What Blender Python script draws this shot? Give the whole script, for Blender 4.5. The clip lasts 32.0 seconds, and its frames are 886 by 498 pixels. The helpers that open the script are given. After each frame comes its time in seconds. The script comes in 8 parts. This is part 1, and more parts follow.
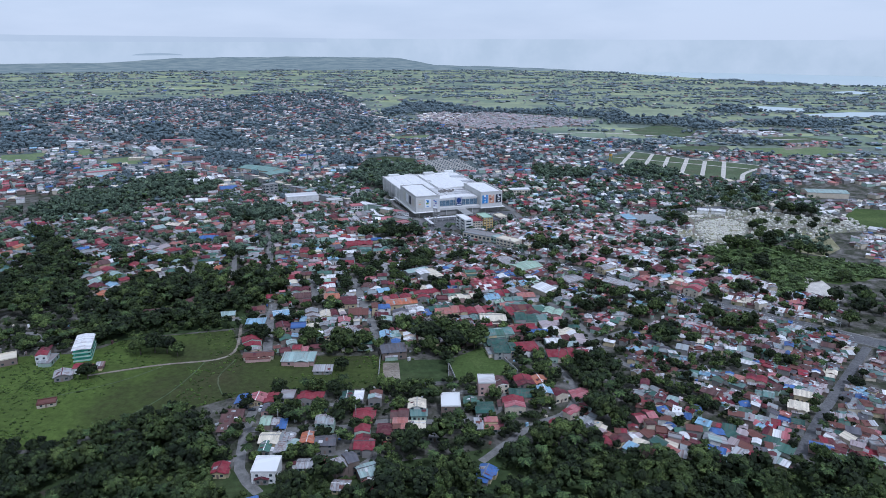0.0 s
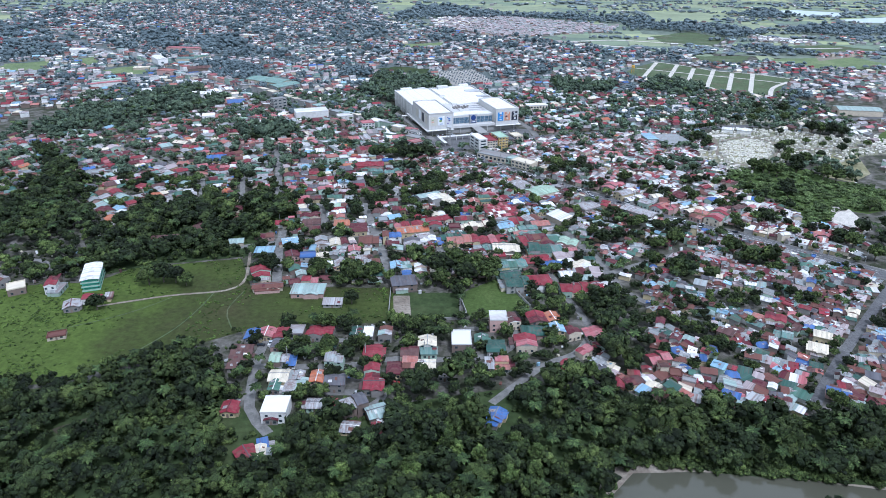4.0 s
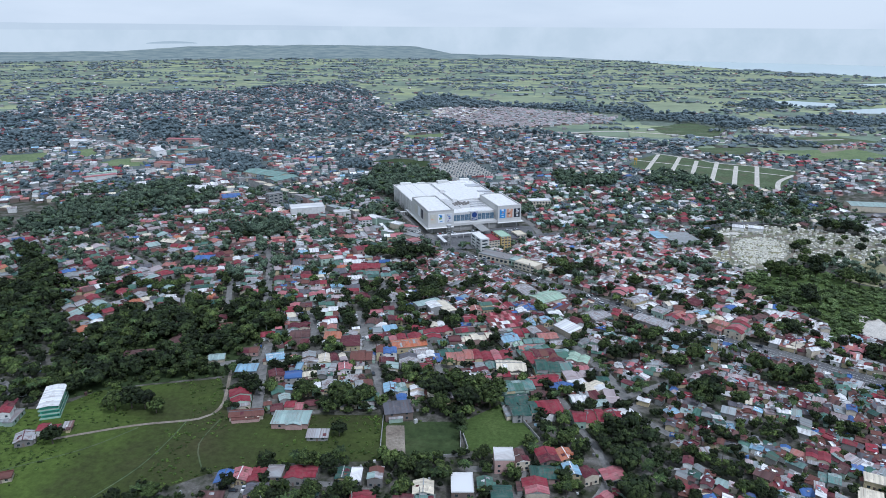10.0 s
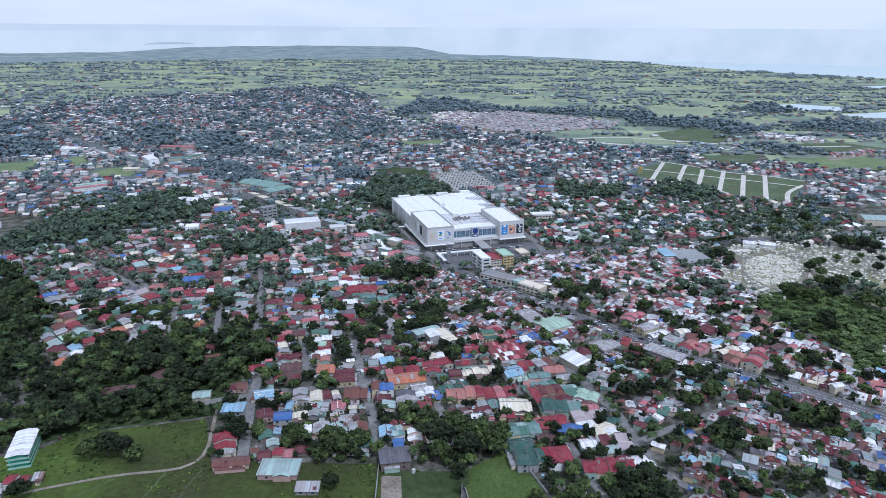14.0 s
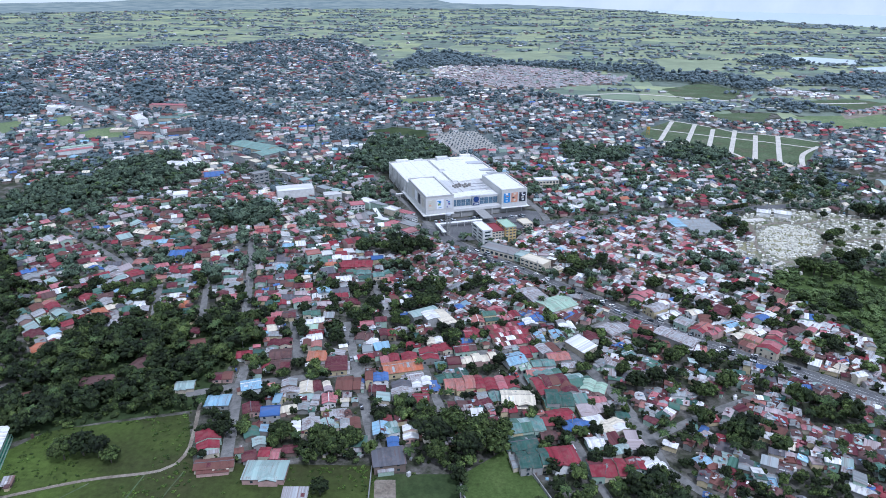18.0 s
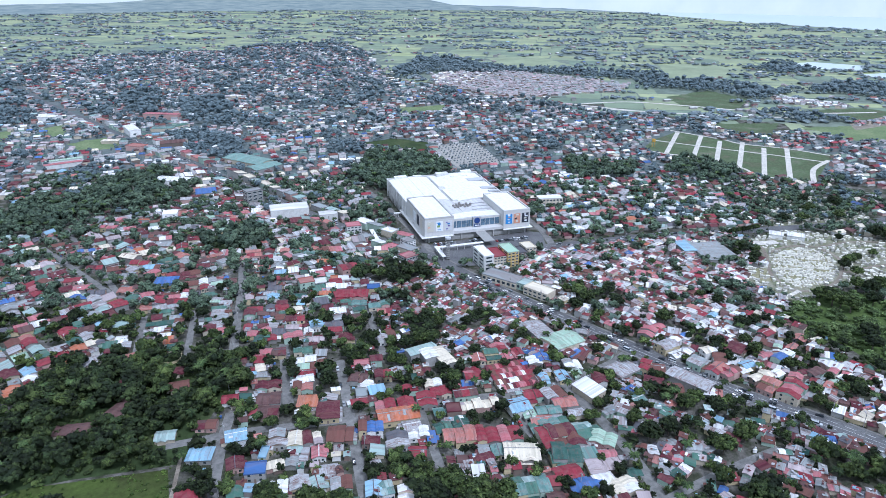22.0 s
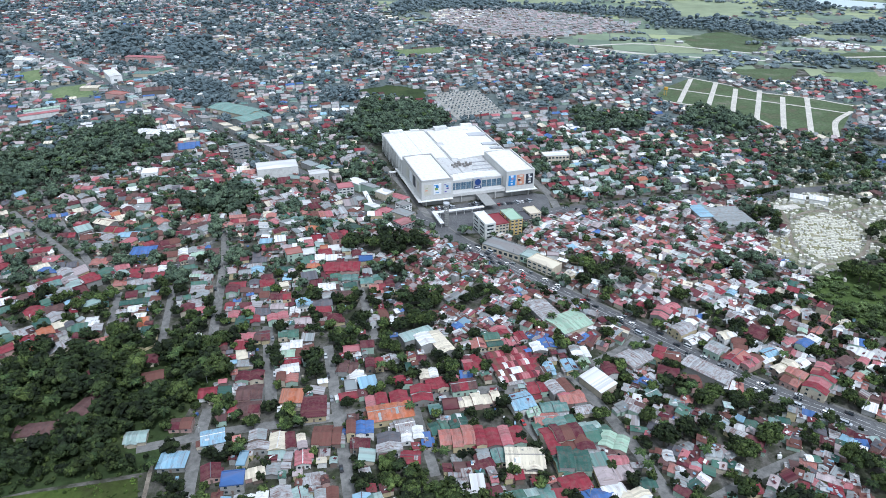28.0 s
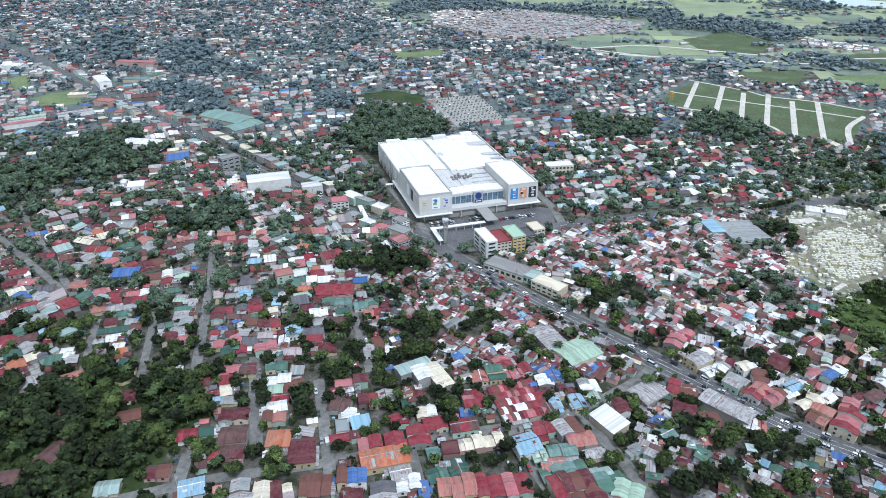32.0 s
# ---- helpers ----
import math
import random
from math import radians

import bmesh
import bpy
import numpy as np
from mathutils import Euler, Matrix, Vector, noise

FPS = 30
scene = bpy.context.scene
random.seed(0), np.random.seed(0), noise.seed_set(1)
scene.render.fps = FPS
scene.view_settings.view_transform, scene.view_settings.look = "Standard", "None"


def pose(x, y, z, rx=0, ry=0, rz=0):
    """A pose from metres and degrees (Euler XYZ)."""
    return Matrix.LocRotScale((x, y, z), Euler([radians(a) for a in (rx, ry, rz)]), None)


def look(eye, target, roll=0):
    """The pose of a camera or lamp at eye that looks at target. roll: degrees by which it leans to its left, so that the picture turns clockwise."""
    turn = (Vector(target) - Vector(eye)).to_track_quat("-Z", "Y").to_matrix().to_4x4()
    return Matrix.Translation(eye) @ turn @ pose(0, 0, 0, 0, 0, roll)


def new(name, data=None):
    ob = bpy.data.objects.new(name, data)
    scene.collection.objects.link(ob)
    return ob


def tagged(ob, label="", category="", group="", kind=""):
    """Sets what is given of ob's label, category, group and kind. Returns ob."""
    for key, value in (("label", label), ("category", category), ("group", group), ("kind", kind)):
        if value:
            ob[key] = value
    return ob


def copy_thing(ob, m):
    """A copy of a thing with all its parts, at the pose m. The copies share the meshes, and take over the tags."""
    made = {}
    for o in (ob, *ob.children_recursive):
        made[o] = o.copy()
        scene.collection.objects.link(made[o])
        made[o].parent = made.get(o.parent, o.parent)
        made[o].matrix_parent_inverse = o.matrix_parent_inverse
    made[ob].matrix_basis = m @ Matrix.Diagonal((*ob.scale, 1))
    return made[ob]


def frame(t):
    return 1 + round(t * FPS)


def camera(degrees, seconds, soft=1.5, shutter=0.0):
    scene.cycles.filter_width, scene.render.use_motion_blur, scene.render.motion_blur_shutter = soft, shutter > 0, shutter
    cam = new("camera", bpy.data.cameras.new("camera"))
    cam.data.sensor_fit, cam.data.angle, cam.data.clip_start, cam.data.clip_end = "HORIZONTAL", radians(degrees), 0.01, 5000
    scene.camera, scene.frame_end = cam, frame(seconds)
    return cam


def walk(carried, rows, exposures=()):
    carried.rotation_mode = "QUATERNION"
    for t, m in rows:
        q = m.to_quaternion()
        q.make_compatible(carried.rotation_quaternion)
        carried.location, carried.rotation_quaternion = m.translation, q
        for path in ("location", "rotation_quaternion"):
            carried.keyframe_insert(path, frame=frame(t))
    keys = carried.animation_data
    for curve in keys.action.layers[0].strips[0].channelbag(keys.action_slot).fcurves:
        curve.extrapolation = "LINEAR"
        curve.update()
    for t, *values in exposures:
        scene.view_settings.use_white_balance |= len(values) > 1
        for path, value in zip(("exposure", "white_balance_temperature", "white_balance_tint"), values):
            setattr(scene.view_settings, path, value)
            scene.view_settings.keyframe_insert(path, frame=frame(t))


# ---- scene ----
cam = camera(66.0, 32.0, soft=0.72)
# seconds, eye, yaw, pitch, roll
ROWS = [
    (0, 11.22, -746.82, 190.98, -1.47, -16.95, 0.22),
    (0.5, 11.50, -744.12, 192.01, -1.61, -21.91, 0.28),
    (1, 11.73, -741.43, 193.19, -1.64, -24.78, 0.20),
    (1.5, 11.91, -739.00, 194.46, -1.76, -24.80, 0.22),
    (2, 12.02, -736.82, 195.80, -1.82, -24.86, 0.29),
    (2.5, 12.12, -734.81, 197.20, -1.80, -24.85, 0.21),
    (3, 12.23, -732.78, 198.59, -0.38, -24.88, 0.31),
    (3.5, 12.46, -730.63, 199.87, -0.25, -24.84, 0.25),
    (5.5, 13.38, -719.71, 202.50, -0.21, -24.77, 0.22),
    (6, 13.45, -716.46, 203.31, -0.22, -24.75, 0.20),
    (6.5, 13.57, -713.01, 204.14, 0.95, -24.71, 0.26),
    (7, 13.70, -709.52, 204.87, 0.93, -24.70, 0.25),
    (7.5, 13.82, -706.07, 205.48, -0.11, -24.70, 0.29),
    (8, 13.96, -702.56, 205.98, -0.12, -24.75, 0.32),
    (8.5, 14.10, -698.82, 206.46, -0.08, -22.68, 0.19),
    (9, 14.16, -694.96, 206.84, -0.09, -20.02, 0.27),
    (9.5, 14.15, -690.81, 207.15, -0.09, -18.14, 0.27),
    (10, 14.10, -686.54, 207.53, -0.11, -18.07, 0.27),
    (11, 14.14, -678.52, 209.31, -0.10, -18.14, 0.22),
    (12, 14.13, -670.67, 212.01, -0.13, -18.20, 0.26),
    (13, 14.15, -662.54, 214.48, -0.12, -18.18, 0.27),
    (14, 14.10, -654.65, 217.19, -0.13, -18.15, 0.24),
    (14.5, 14.10, -650.64, 218.20, -0.13, -18.14, 0.24),
    (16.5, 16.23, -633.26, 219.92, 0.04, -21.93, 0.03),
    (17, 16.24, -628.91, 220.90, -0.00, -21.89, 0.09),
    (18, 16.19, -620.36, 223.30, -0.02, -22.12, 0.14),
    (19, 16.22, -612.55, 226.09, -0.02, -22.13, 0.14),
    (20, 16.59, -604.62, 228.98, 0.00, -22.14, 0.22),
    (21, 16.76, -596.07, 231.55, 0.00, -22.15, 0.22),
    (22, 16.92, -587.72, 234.12, 0.01, -22.15, 0.20),
    (23, 17.09, -579.70, 236.39, -0.01, -22.09, 0.14),
    (24, 17.05, -572.62, 237.75, -0.02, -22.11, 0.27),
    (24.5, 17.26, -569.21, 238.25, -0.03, -22.10, 0.17),
    (25, 17.52, -565.73, 238.71, -0.04, -24.84, 0.33),
    (25.5, 17.85, -562.07, 239.18, 0.02, -27.22, 0.35),
    (27.5, 18.62, -545.51, 239.85, 0.07, -27.35, 0.24),
    (28, 18.88, -541.49, 239.88, 0.03, -27.35, 0.32),
    (29, 19.22, -533.11, 240.07, 0.05, -27.42, 0.22),
    (30, 19.39, -525.11, 240.05, 0.02, -27.43, 0.07),
    (31, 19.73, -517.49, 240.46, 0.07, -27.44, 0.12),
    (32, 19.71, -509.91, 240.85, 0.05, -27.46, 0.10),
]
walk(cam, [(t, pose(x, y, z, 90 + pitch, 0, yaw) @ pose(0, 0, 0, 0, 0, roll)) for t, x, y, z, yaw, pitch, roll in ROWS],
     exposures=[(0.0, -0.3, 5050, 18), (0.6, -0.1, 4980, 18), (1.0, 0.02, 4980, 18), (1.6, 0.27, 5100, 17), (8.0, 0.24, 5200, 15), (9.5, -0.15, 5250, 14), (11.0, -0.13, 5200, 15), (14.5, -0.05, 5120, 18), (16.5, -0.03, 5080, 18), (18.0, 0.09, 5080, 18), (20.0, 0.19, 5080, 17), (24.5, 0.26, 5080, 16), (25.5, 0.19, 5250, 13), (27.5, 0.22, 5400, 12), (32.0, 0.26, 5420, 11)])

# ---- sky and sun: bright overcast noon ----
SUN_EL, SUN_AZ = 58.0, 150.0
world = bpy.data.worlds.new("overcast_sky")
scene.world = world
world.use_nodes = True
wn, wl = world.node_tree.nodes, world.node_tree.links
wn.clear()
w_out = wn.new("ShaderNodeOutputWorld")
sky = wn.new("ShaderNodeTexSky")
sky.sky_type, sky.sun_disc = "NISHITA", False
sky.sun_elevation, sky.sun_rotation = radians(SUN_EL), radians(SUN_AZ)
sky_bg = wn.new("ShaderNodeBackground")
sky_bg.inputs["Strength"].default_value = 0.07
wl.new(sky.outputs[0], sky_bg.inputs["Color"])
coord, cloud_map, cloud = wn.new("ShaderNodeTexCoord"), wn.new("ShaderNodeMapping"), wn.new("ShaderNodeTexNoise")
cloud_map.inputs["Scale"].default_value = (1.6, 1.6, 7.0)
cloud.inputs["Scale"].default_value, cloud.inputs["Detail"].default_value = 2.2, 6
cloud_ramp = wn.new("ShaderNodeValToRGB")
cloud_ramp.color_ramp.elements[0].position, cloud_ramp.color_ramp.elements[1].position = 0.36, 0.6
cloud_ramp.color_ramp.elements[0].color, cloud_ramp.color_ramp.elements[1].color = (0.775, 0.825, 0.805, 1), (0.90, 0.93, 0.885, 1)
cloud_bg = wn.new("ShaderNodeBackground")
low_sky, sep_sky = wn.new("ShaderNodeValToRGB"), wn.new("ShaderNodeSeparateXYZ")
low_sky.color_ramp.elements[0].position, low_sky.color_ramp.elements[1].position = 0.0, 0.45
low_sky.color_ramp.elements[0].color, low_sky.color_ramp.elements[1].color = (0.67, 0.67, 0.67, 1), (0.72, 0.72, 0.72, 1)
veil = wn.new("ShaderNodeMath")
veil.operation = "MULTIPLY"
veil.inputs[1].default_value = 1.5
wl.new(coord.outputs["Generated"], sep_sky.inputs[0])
wl.new(sep_sky.outputs[2], low_sky.inputs[0])
wl.new(low_sky.outputs[0], veil.inputs[0])
wl.new(veil.outputs[0], cloud_bg.inputs["Strength"])
mix_sky = wn.new("ShaderNodeMixShader")
mix_sky.inputs[0].default_value = 0.86
wl.new(coord.outputs["Generated"], cloud_map.inputs[0])
wl.new(cloud_map.outputs[0], cloud.inputs["Vector"])
wl.new(cloud.outputs[0], cloud_ramp.inputs[0])
wl.new(cloud_ramp.outputs[0], cloud_bg.inputs["Color"])
wl.new(sky_bg.outputs[0], mix_sky.inputs[1])
wl.new(cloud_bg.outputs[0], mix_sky.inputs[2])
wl.new(mix_sky.outputs[0], w_out.inputs[0])
sun = new("sun", bpy.data.lights.new("sun", "SUN"))
sun.data.energy, sun.data.angle, sun.data.color = 2.6, radians(9), (1.0, 0.96, 0.9)
a, e = radians(SUN_AZ), radians(SUN_EL)
sun.matrix_world = look((0, 0, 0), (-math.sin(a) * math.cos(e), -math.cos(a) * math.cos(e), -math.sin(e)))

# ---- materials ----
MATS = {}


def nodes_of(name, rough=0.8, metal=0.0, spec=0.3):
    m = bpy.data.materials.new(name)
    m.use_nodes = True
    n, l = m.node_tree.nodes, m.node_tree.links
    p = n["Principled BSDF"]
    p.inputs["Roughness"].default_value, p.inputs["Metallic"].default_value = rough, metal
    p.inputs["Specular IOR Level"].default_value = spec
    return m, n, l, p


def noise_at(n, l, vector, scale, detail=3, rough=0.6):
    t = n.new("ShaderNodeTexNoise")
    t.inputs["Scale"].default_value, t.inputs["Detail"].default_value, t.inputs["Roughness"].default_value = scale, detail, rough
    l.new(vector, t.inputs["Vector"])
    return t.outputs[0]


def ramp_of(n, l, value, stops):
    r = n.new("ShaderNodeValToRGB")
    el = r.color_ramp.elements
    while len(el) < len(stops):
        el.new(0.5)
    for s, (pos, col) in zip(el, stops):
        s.position, s.color = pos, (*col, 1) if len(col) == 3 else (col[0], col[0], col[0], 1)
    l.new(value, r.inputs[0])
    return r.outputs[0]


def mixed(n, l, fac, one, two, kind="MIX"):
    x = n.new("ShaderNodeMix")
    x.data_type, x.blend_type = "RGBA", kind
    for socket, v in ((x.inputs[0], fac), (x.inputs[6], one), (x.inputs[7], two)):
        if isinstance(v, (int, float)):
            socket.default_value = v
        elif isinstance(v, tuple):
            socket.default_value = (*v, 1)
        else:
            l.new(v, socket)
    return x.outputs[2]


def bumped(n, l, p, height, strength, distance=0.1):
    b = n.new("ShaderNodeBump")
    b.inputs["Strength"].default_value, b.inputs["Distance"].default_value = strength, distance
    l.new(height, b.inputs["Height"])
    l.new(b.outputs[0], p.inputs["Normal"])


def ground_mat(name, cols, scale, fine=0.5, rough=0.95, bump=0.4):
    """Earth, grass and the like: patches at two scales."""
    m, n, l, p = nodes_of(name, rough, 0, 0.15)
    c = n.new("ShaderNodeTexCoord").outputs["Object"]
    big = noise_at(n, l, c, scale, 5)
    small = noise_at(n, l, c, fine, 4, 0.7)
    k = len(cols)
    base = ramp_of(n, l, big, [(0.3 + 0.4 * i / (k - 1), col) for i, col in enumerate(cols)])
    tone = ramp_of(n, l, small, [(0.3, (0.62,)), (0.7, (1.25,))])
    l.new(mixed(n, l, 1.0, base, tone, "MULTIPLY"), p.inputs["Base Color"])
    bumped(n, l, p, small, bump, 0.3)
    return m


def paint_mat(name, col, rough=0.75, wear=0.25, dirt=(0.16, 0.15, 0.13), metal=0.0):
    """Painted or plastered walls: grain and stains."""
    m, n, l, p = nodes_of(name, rough, metal, 0.3)
    c = n.new("ShaderNodeTexCoord").outputs["Object"]
    stain = ramp_of(n, l, noise_at(n, l, c, 0.35, 5, 0.7), [(0.45, (0.0,)), (0.8, (wear * 2,))])
    grain = ramp_of(n, l, noise_at(n, l, c, 3.0, 3), [(0.3, (0.88,)), (0.7, (1.08,))])
    rnd = n.new("ShaderNodeObjectInfo").outputs["Random"]
    tone = ramp_of(n, l, rnd, [(0.0, (0.8,)), (1.0, (1.15,))])
    base = mixed(n, l, 1.0, mixed(n, l, 1.0, (*col,), grain, "MULTIPLY"), tone, "MULTIPLY")
    l.new(mixed(n, l, stain, base, dirt), p.inputs["Base Color"])
    return m


def roof_mat(name, col, rust=0.3, rough=0.55, metal=0.0, fading=0.3, sheets=1.0):
    """Ribbed sheet roofing: sheets of uneven age, streaks down the slope, rust."""
    m, n, l, p = nodes_of(name, rough, metal, 0.2)
    uv = n.new("ShaderNodeUVMap").outputs[0]
    sep = n.new("ShaderNodeSeparateXYZ")
    l.new(uv, sep.inputs[0])
    strip = n.new("ShaderNodeMath")
    strip.operation = "MULTIPLY"
    strip.inputs[1].default_value = 0.9
    l.new(sep.outputs[0], strip.inputs[0])
    floor_n = n.new("ShaderNodeMath")
    floor_n.operation = "FLOOR"
    l.new(strip.outputs[0], floor_n.inputs[0])
    wn_ = n.new("ShaderNodeTexWhiteNoise")
    wn_.noise_dimensions = "1D"
    l.new(floor_n.outputs[0], wn_.inputs["W"])
    sheet = ramp_of(n, l, wn_.outputs["Value"], [(0.0, (1 - 0.4 * sheets,)), (0.35, (1 - 0.08 * sheets,)), (0.75, (1 + 0.05 * sheets,)), (1.0, (1 + 0.32 * sheets,))])
    mp = n.new("ShaderNodeMapping")
    mp.inputs["Scale"].default_value = (1.3, 0.22, 1)
    l.new(uv, mp.inputs[0])
    streak = noise_at(n, l, mp.outputs[0], 1.0, 4, 0.65)
    patch = noise_at(n, l, uv, 0.3, 4, 0.7)
    both = mixed(n, l, 0.5, streak, patch)
    rusty = ramp_of(n, l, both, [(0.56 - 0.2 * rust, (0.0,)), (0.66 - 0.08 * rust, (min(1.0, 0.4 + rust),))])
    isl = n.new("ShaderNodeNewGeometry").outputs["Random Per Island"]
    tone = ramp_of(n, l, isl, [(0.0, (0.72,)), (1.0, (1.28,))])
    fade = mixed(n, l, 1.0, mixed(n, l, 1.0, (*col,), sheet, "MULTIPLY"), tone, "MULTIPLY")
    pale = mixed(n, l, ramp_of(n, l, patch, [(0.42, (0.0,)), (0.7, (fading,))]), fade, (0.5, 0.47, 0.45))
    l.new(mixed(n, l, rusty, pale, (0.125, 0.058, 0.045)), p.inputs["Base Color"])
    bumped(n, l, p, streak, 0.3, 0.08)
    return m


def leaf_mat(name, dark, mid, light, vary=1.0):
    m, n, l, p = nodes_of(name, 0.75, 0, 0.2)
    isl = n.new("ShaderNodeNewGeometry").outputs["Random Per Island"]
    rnd = n.new("ShaderNodeObjectInfo").outputs["Random"]
    c = n.new("ShaderNodeTexCoord").outputs["Object"]
    big = noise_at(n, l, c, 0.06, 3)
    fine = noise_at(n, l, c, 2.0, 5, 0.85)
    x = mixed(n, l, 0.5, isl, big)
    base = ramp_of(n, l, x, [(0.25, dark), (0.5, mid), (0.8, light)])
    # low vary flattens the speckle of far leaves, as haze would
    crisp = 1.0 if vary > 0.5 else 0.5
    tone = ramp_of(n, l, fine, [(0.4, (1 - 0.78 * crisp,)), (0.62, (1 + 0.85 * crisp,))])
    t2 = ramp_of(n, l, rnd, [(0.0, (0.75,)), (1.0, (1.2,))])
    each = ramp_of(n, l, noise_at(n, l, c, 0.12, 2, 0.4), [(0.36, (1 - 0.42 * vary,)), (0.5, (1.0,)), (0.64, (1 + 0.5 * vary,))])
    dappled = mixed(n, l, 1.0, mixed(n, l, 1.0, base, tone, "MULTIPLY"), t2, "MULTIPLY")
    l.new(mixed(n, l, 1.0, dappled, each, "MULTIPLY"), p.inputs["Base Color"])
    bumped(n, l, p, fine, 1.0, 0.5)
    return m


ROOFS = dict(red=(0.205, 0.026, 0.04), maroon=(0.092, 0.018, 0.029), pink=(0.36, 0.115, 0.13), salmon=(0.34, 0.13, 0.108), orange=(0.36, 0.115, 0.055),
             rust=(0.135, 0.055, 0.047), brown=(0.09, 0.048, 0.047), green=(0.065, 0.14, 0.108), dkgreen=(0.034, 0.088, 0.072), teal=(0.10, 0.19, 0.172),
             palegreen=(0.30, 0.42, 0.32), greyteal=(0.27, 0.36, 0.34), blue=(0.06, 0.13, 0.32), sky=(0.22, 0.37, 0.48), zinc=(0.34, 0.35, 0.36),
             white=(0.64, 0.64, 0.635), grey=(0.25, 0.275, 0.28), dkgrey=(0.10, 0.10, 0.115), cream=(0.60, 0.54, 0.42), mint=(0.15, 0.26, 0.23), mauve=(0.34, 0.285, 0.29))
RUSTY = dict(rust=0.8, zinc=0.5, red=0.3, maroon=0.42, brown=0.36, white=0.2, cream=0.2, pink=0.3, salmon=0.3, grey=0.36)
for k, col in ROOFS.items():
    col = tuple(0.9 * c for c in col)
    MATS["roof_" + k] = roof_mat("roof_" + k, col, RUSTY.get(k, 0.22), 0.78, 0.0, 0.1 if k in ("rust", "maroon", "brown", "red", "dkgrey", "green", "dkgreen", "blue") else 0.28, 0.6)
for k, col in dict(cream=(0.52, 0.46, 0.36), white=(0.66, 0.66, 0.64), grey=(0.30, 0.30, 0.29), pink=(0.45, 0.30, 0.27), block=(0.22, 0.21, 0.20),
                   mint=(0.35, 0.46, 0.38), yellow=(0.50, 0.42, 0.26), brown=(0.17, 0.13, 0.11)).items():
    MATS["wall_" + k] = paint_mat("wall_" + k, col)
WALLS = ["cream", "white", "grey", "pink", "block", "mint", "yellow", "brown"]
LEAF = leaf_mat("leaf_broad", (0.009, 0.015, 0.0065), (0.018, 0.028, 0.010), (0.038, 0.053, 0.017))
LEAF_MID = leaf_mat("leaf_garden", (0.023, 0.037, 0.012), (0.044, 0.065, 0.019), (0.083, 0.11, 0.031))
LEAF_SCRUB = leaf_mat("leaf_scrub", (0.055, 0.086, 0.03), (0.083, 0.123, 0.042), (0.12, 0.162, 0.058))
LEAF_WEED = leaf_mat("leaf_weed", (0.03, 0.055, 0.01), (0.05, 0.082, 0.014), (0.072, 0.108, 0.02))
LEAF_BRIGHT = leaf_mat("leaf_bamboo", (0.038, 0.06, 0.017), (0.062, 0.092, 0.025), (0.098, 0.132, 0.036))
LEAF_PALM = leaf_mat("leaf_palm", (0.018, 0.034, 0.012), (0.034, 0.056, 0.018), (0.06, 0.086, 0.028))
# distance haze put into the leaf colour: bluer and paler than near trees
LEAF_FAR_HAZE = leaf_mat("leaf_far", (0.076, 0.106, 0.118), (0.106, 0.14, 0.154), (0.144, 0.18, 0.188), 0.35)
LEAF_FIELD_HAZE = leaf_mat("leaf_field", (0.11, 0.142, 0.158), (0.145, 0.18, 0.195), (0.18, 0.215, 0.22), 0.3)
# mid-distance leaves, lightened part of the way to the haze tint
LEAF_TOWN_HAZE = leaf_mat("leaf_town", (0.042, 0.064, 0.045), (0.066, 0.095, 0.062), (0.10, 0.135, 0.082), 0.7)
BARK = paint_mat("bark", (0.12, 0.10, 0.08), 0.95)
GROUND = ground_mat("town_ground", [(0.028, 0.036, 0.018), (0.046, 0.05, 0.032), (0.11, 0.104, 0.092), (0.19, 0.182, 0.168)], 0.09, 0.5)
def pasture_mat():
    """Dull grazed grass that turns lush and yellow-green towards the wetter west side."""
    m, n, l, p = nodes_of("grazed_pasture", 0.95, 0, 0.15)
    c = n.new("ShaderNodeTexCoord").outputs["Object"]
    big, small = noise_at(n, l, c, 0.022, 5), noise_at(n, l, c, 0.3, 4, 0.7)
    dull = ramp_of(n, l, big, [(0.3, (0.05, 0.05, 0.021)), (0.42, (0.042, 0.05, 0.017)), (0.55, (0.044, 0.058, 0.016)), (0.7, (0.055, 0.075, 0.018))])
    lush = ramp_of(n, l, big, [(0.3, (0.05, 0.07, 0.016)), (0.5, (0.066, 0.098, 0.02)), (0.7, (0.085, 0.122, 0.026))])
    sep = n.new("ShaderNodeSeparateXYZ")
    l.new(c, sep.inputs[0])
    wet = n.new("ShaderNodeMath")
    wet.operation = "MULTIPLY_ADD"
    wet.inputs[1].default_value = 130.0
    l.new(noise_at(n, l, c, 0.035, 4, 0.65), wet.inputs[0])
    l.new(sep.outputs[0], wet.inputs[2])
    span = n.new("ShaderNodeMapRange")
    span.inputs["From Min"].default_value, span.inputs["From Max"].default_value = -78.0, -125.0
    l.new(wet.outputs[0], span.inputs["Value"])
    tone = ramp_of(n, l, small, [(0.3, (0.66,)), (0.7, (1.25,))])
    l.new(mixed(n, l, 1.0, mixed(n, l, span.outputs[0], dull, lush), tone, "MULTIPLY"), p.inputs["Base Color"])
    bumped(n, l, p, small, 0.8, 0.3)
    return m


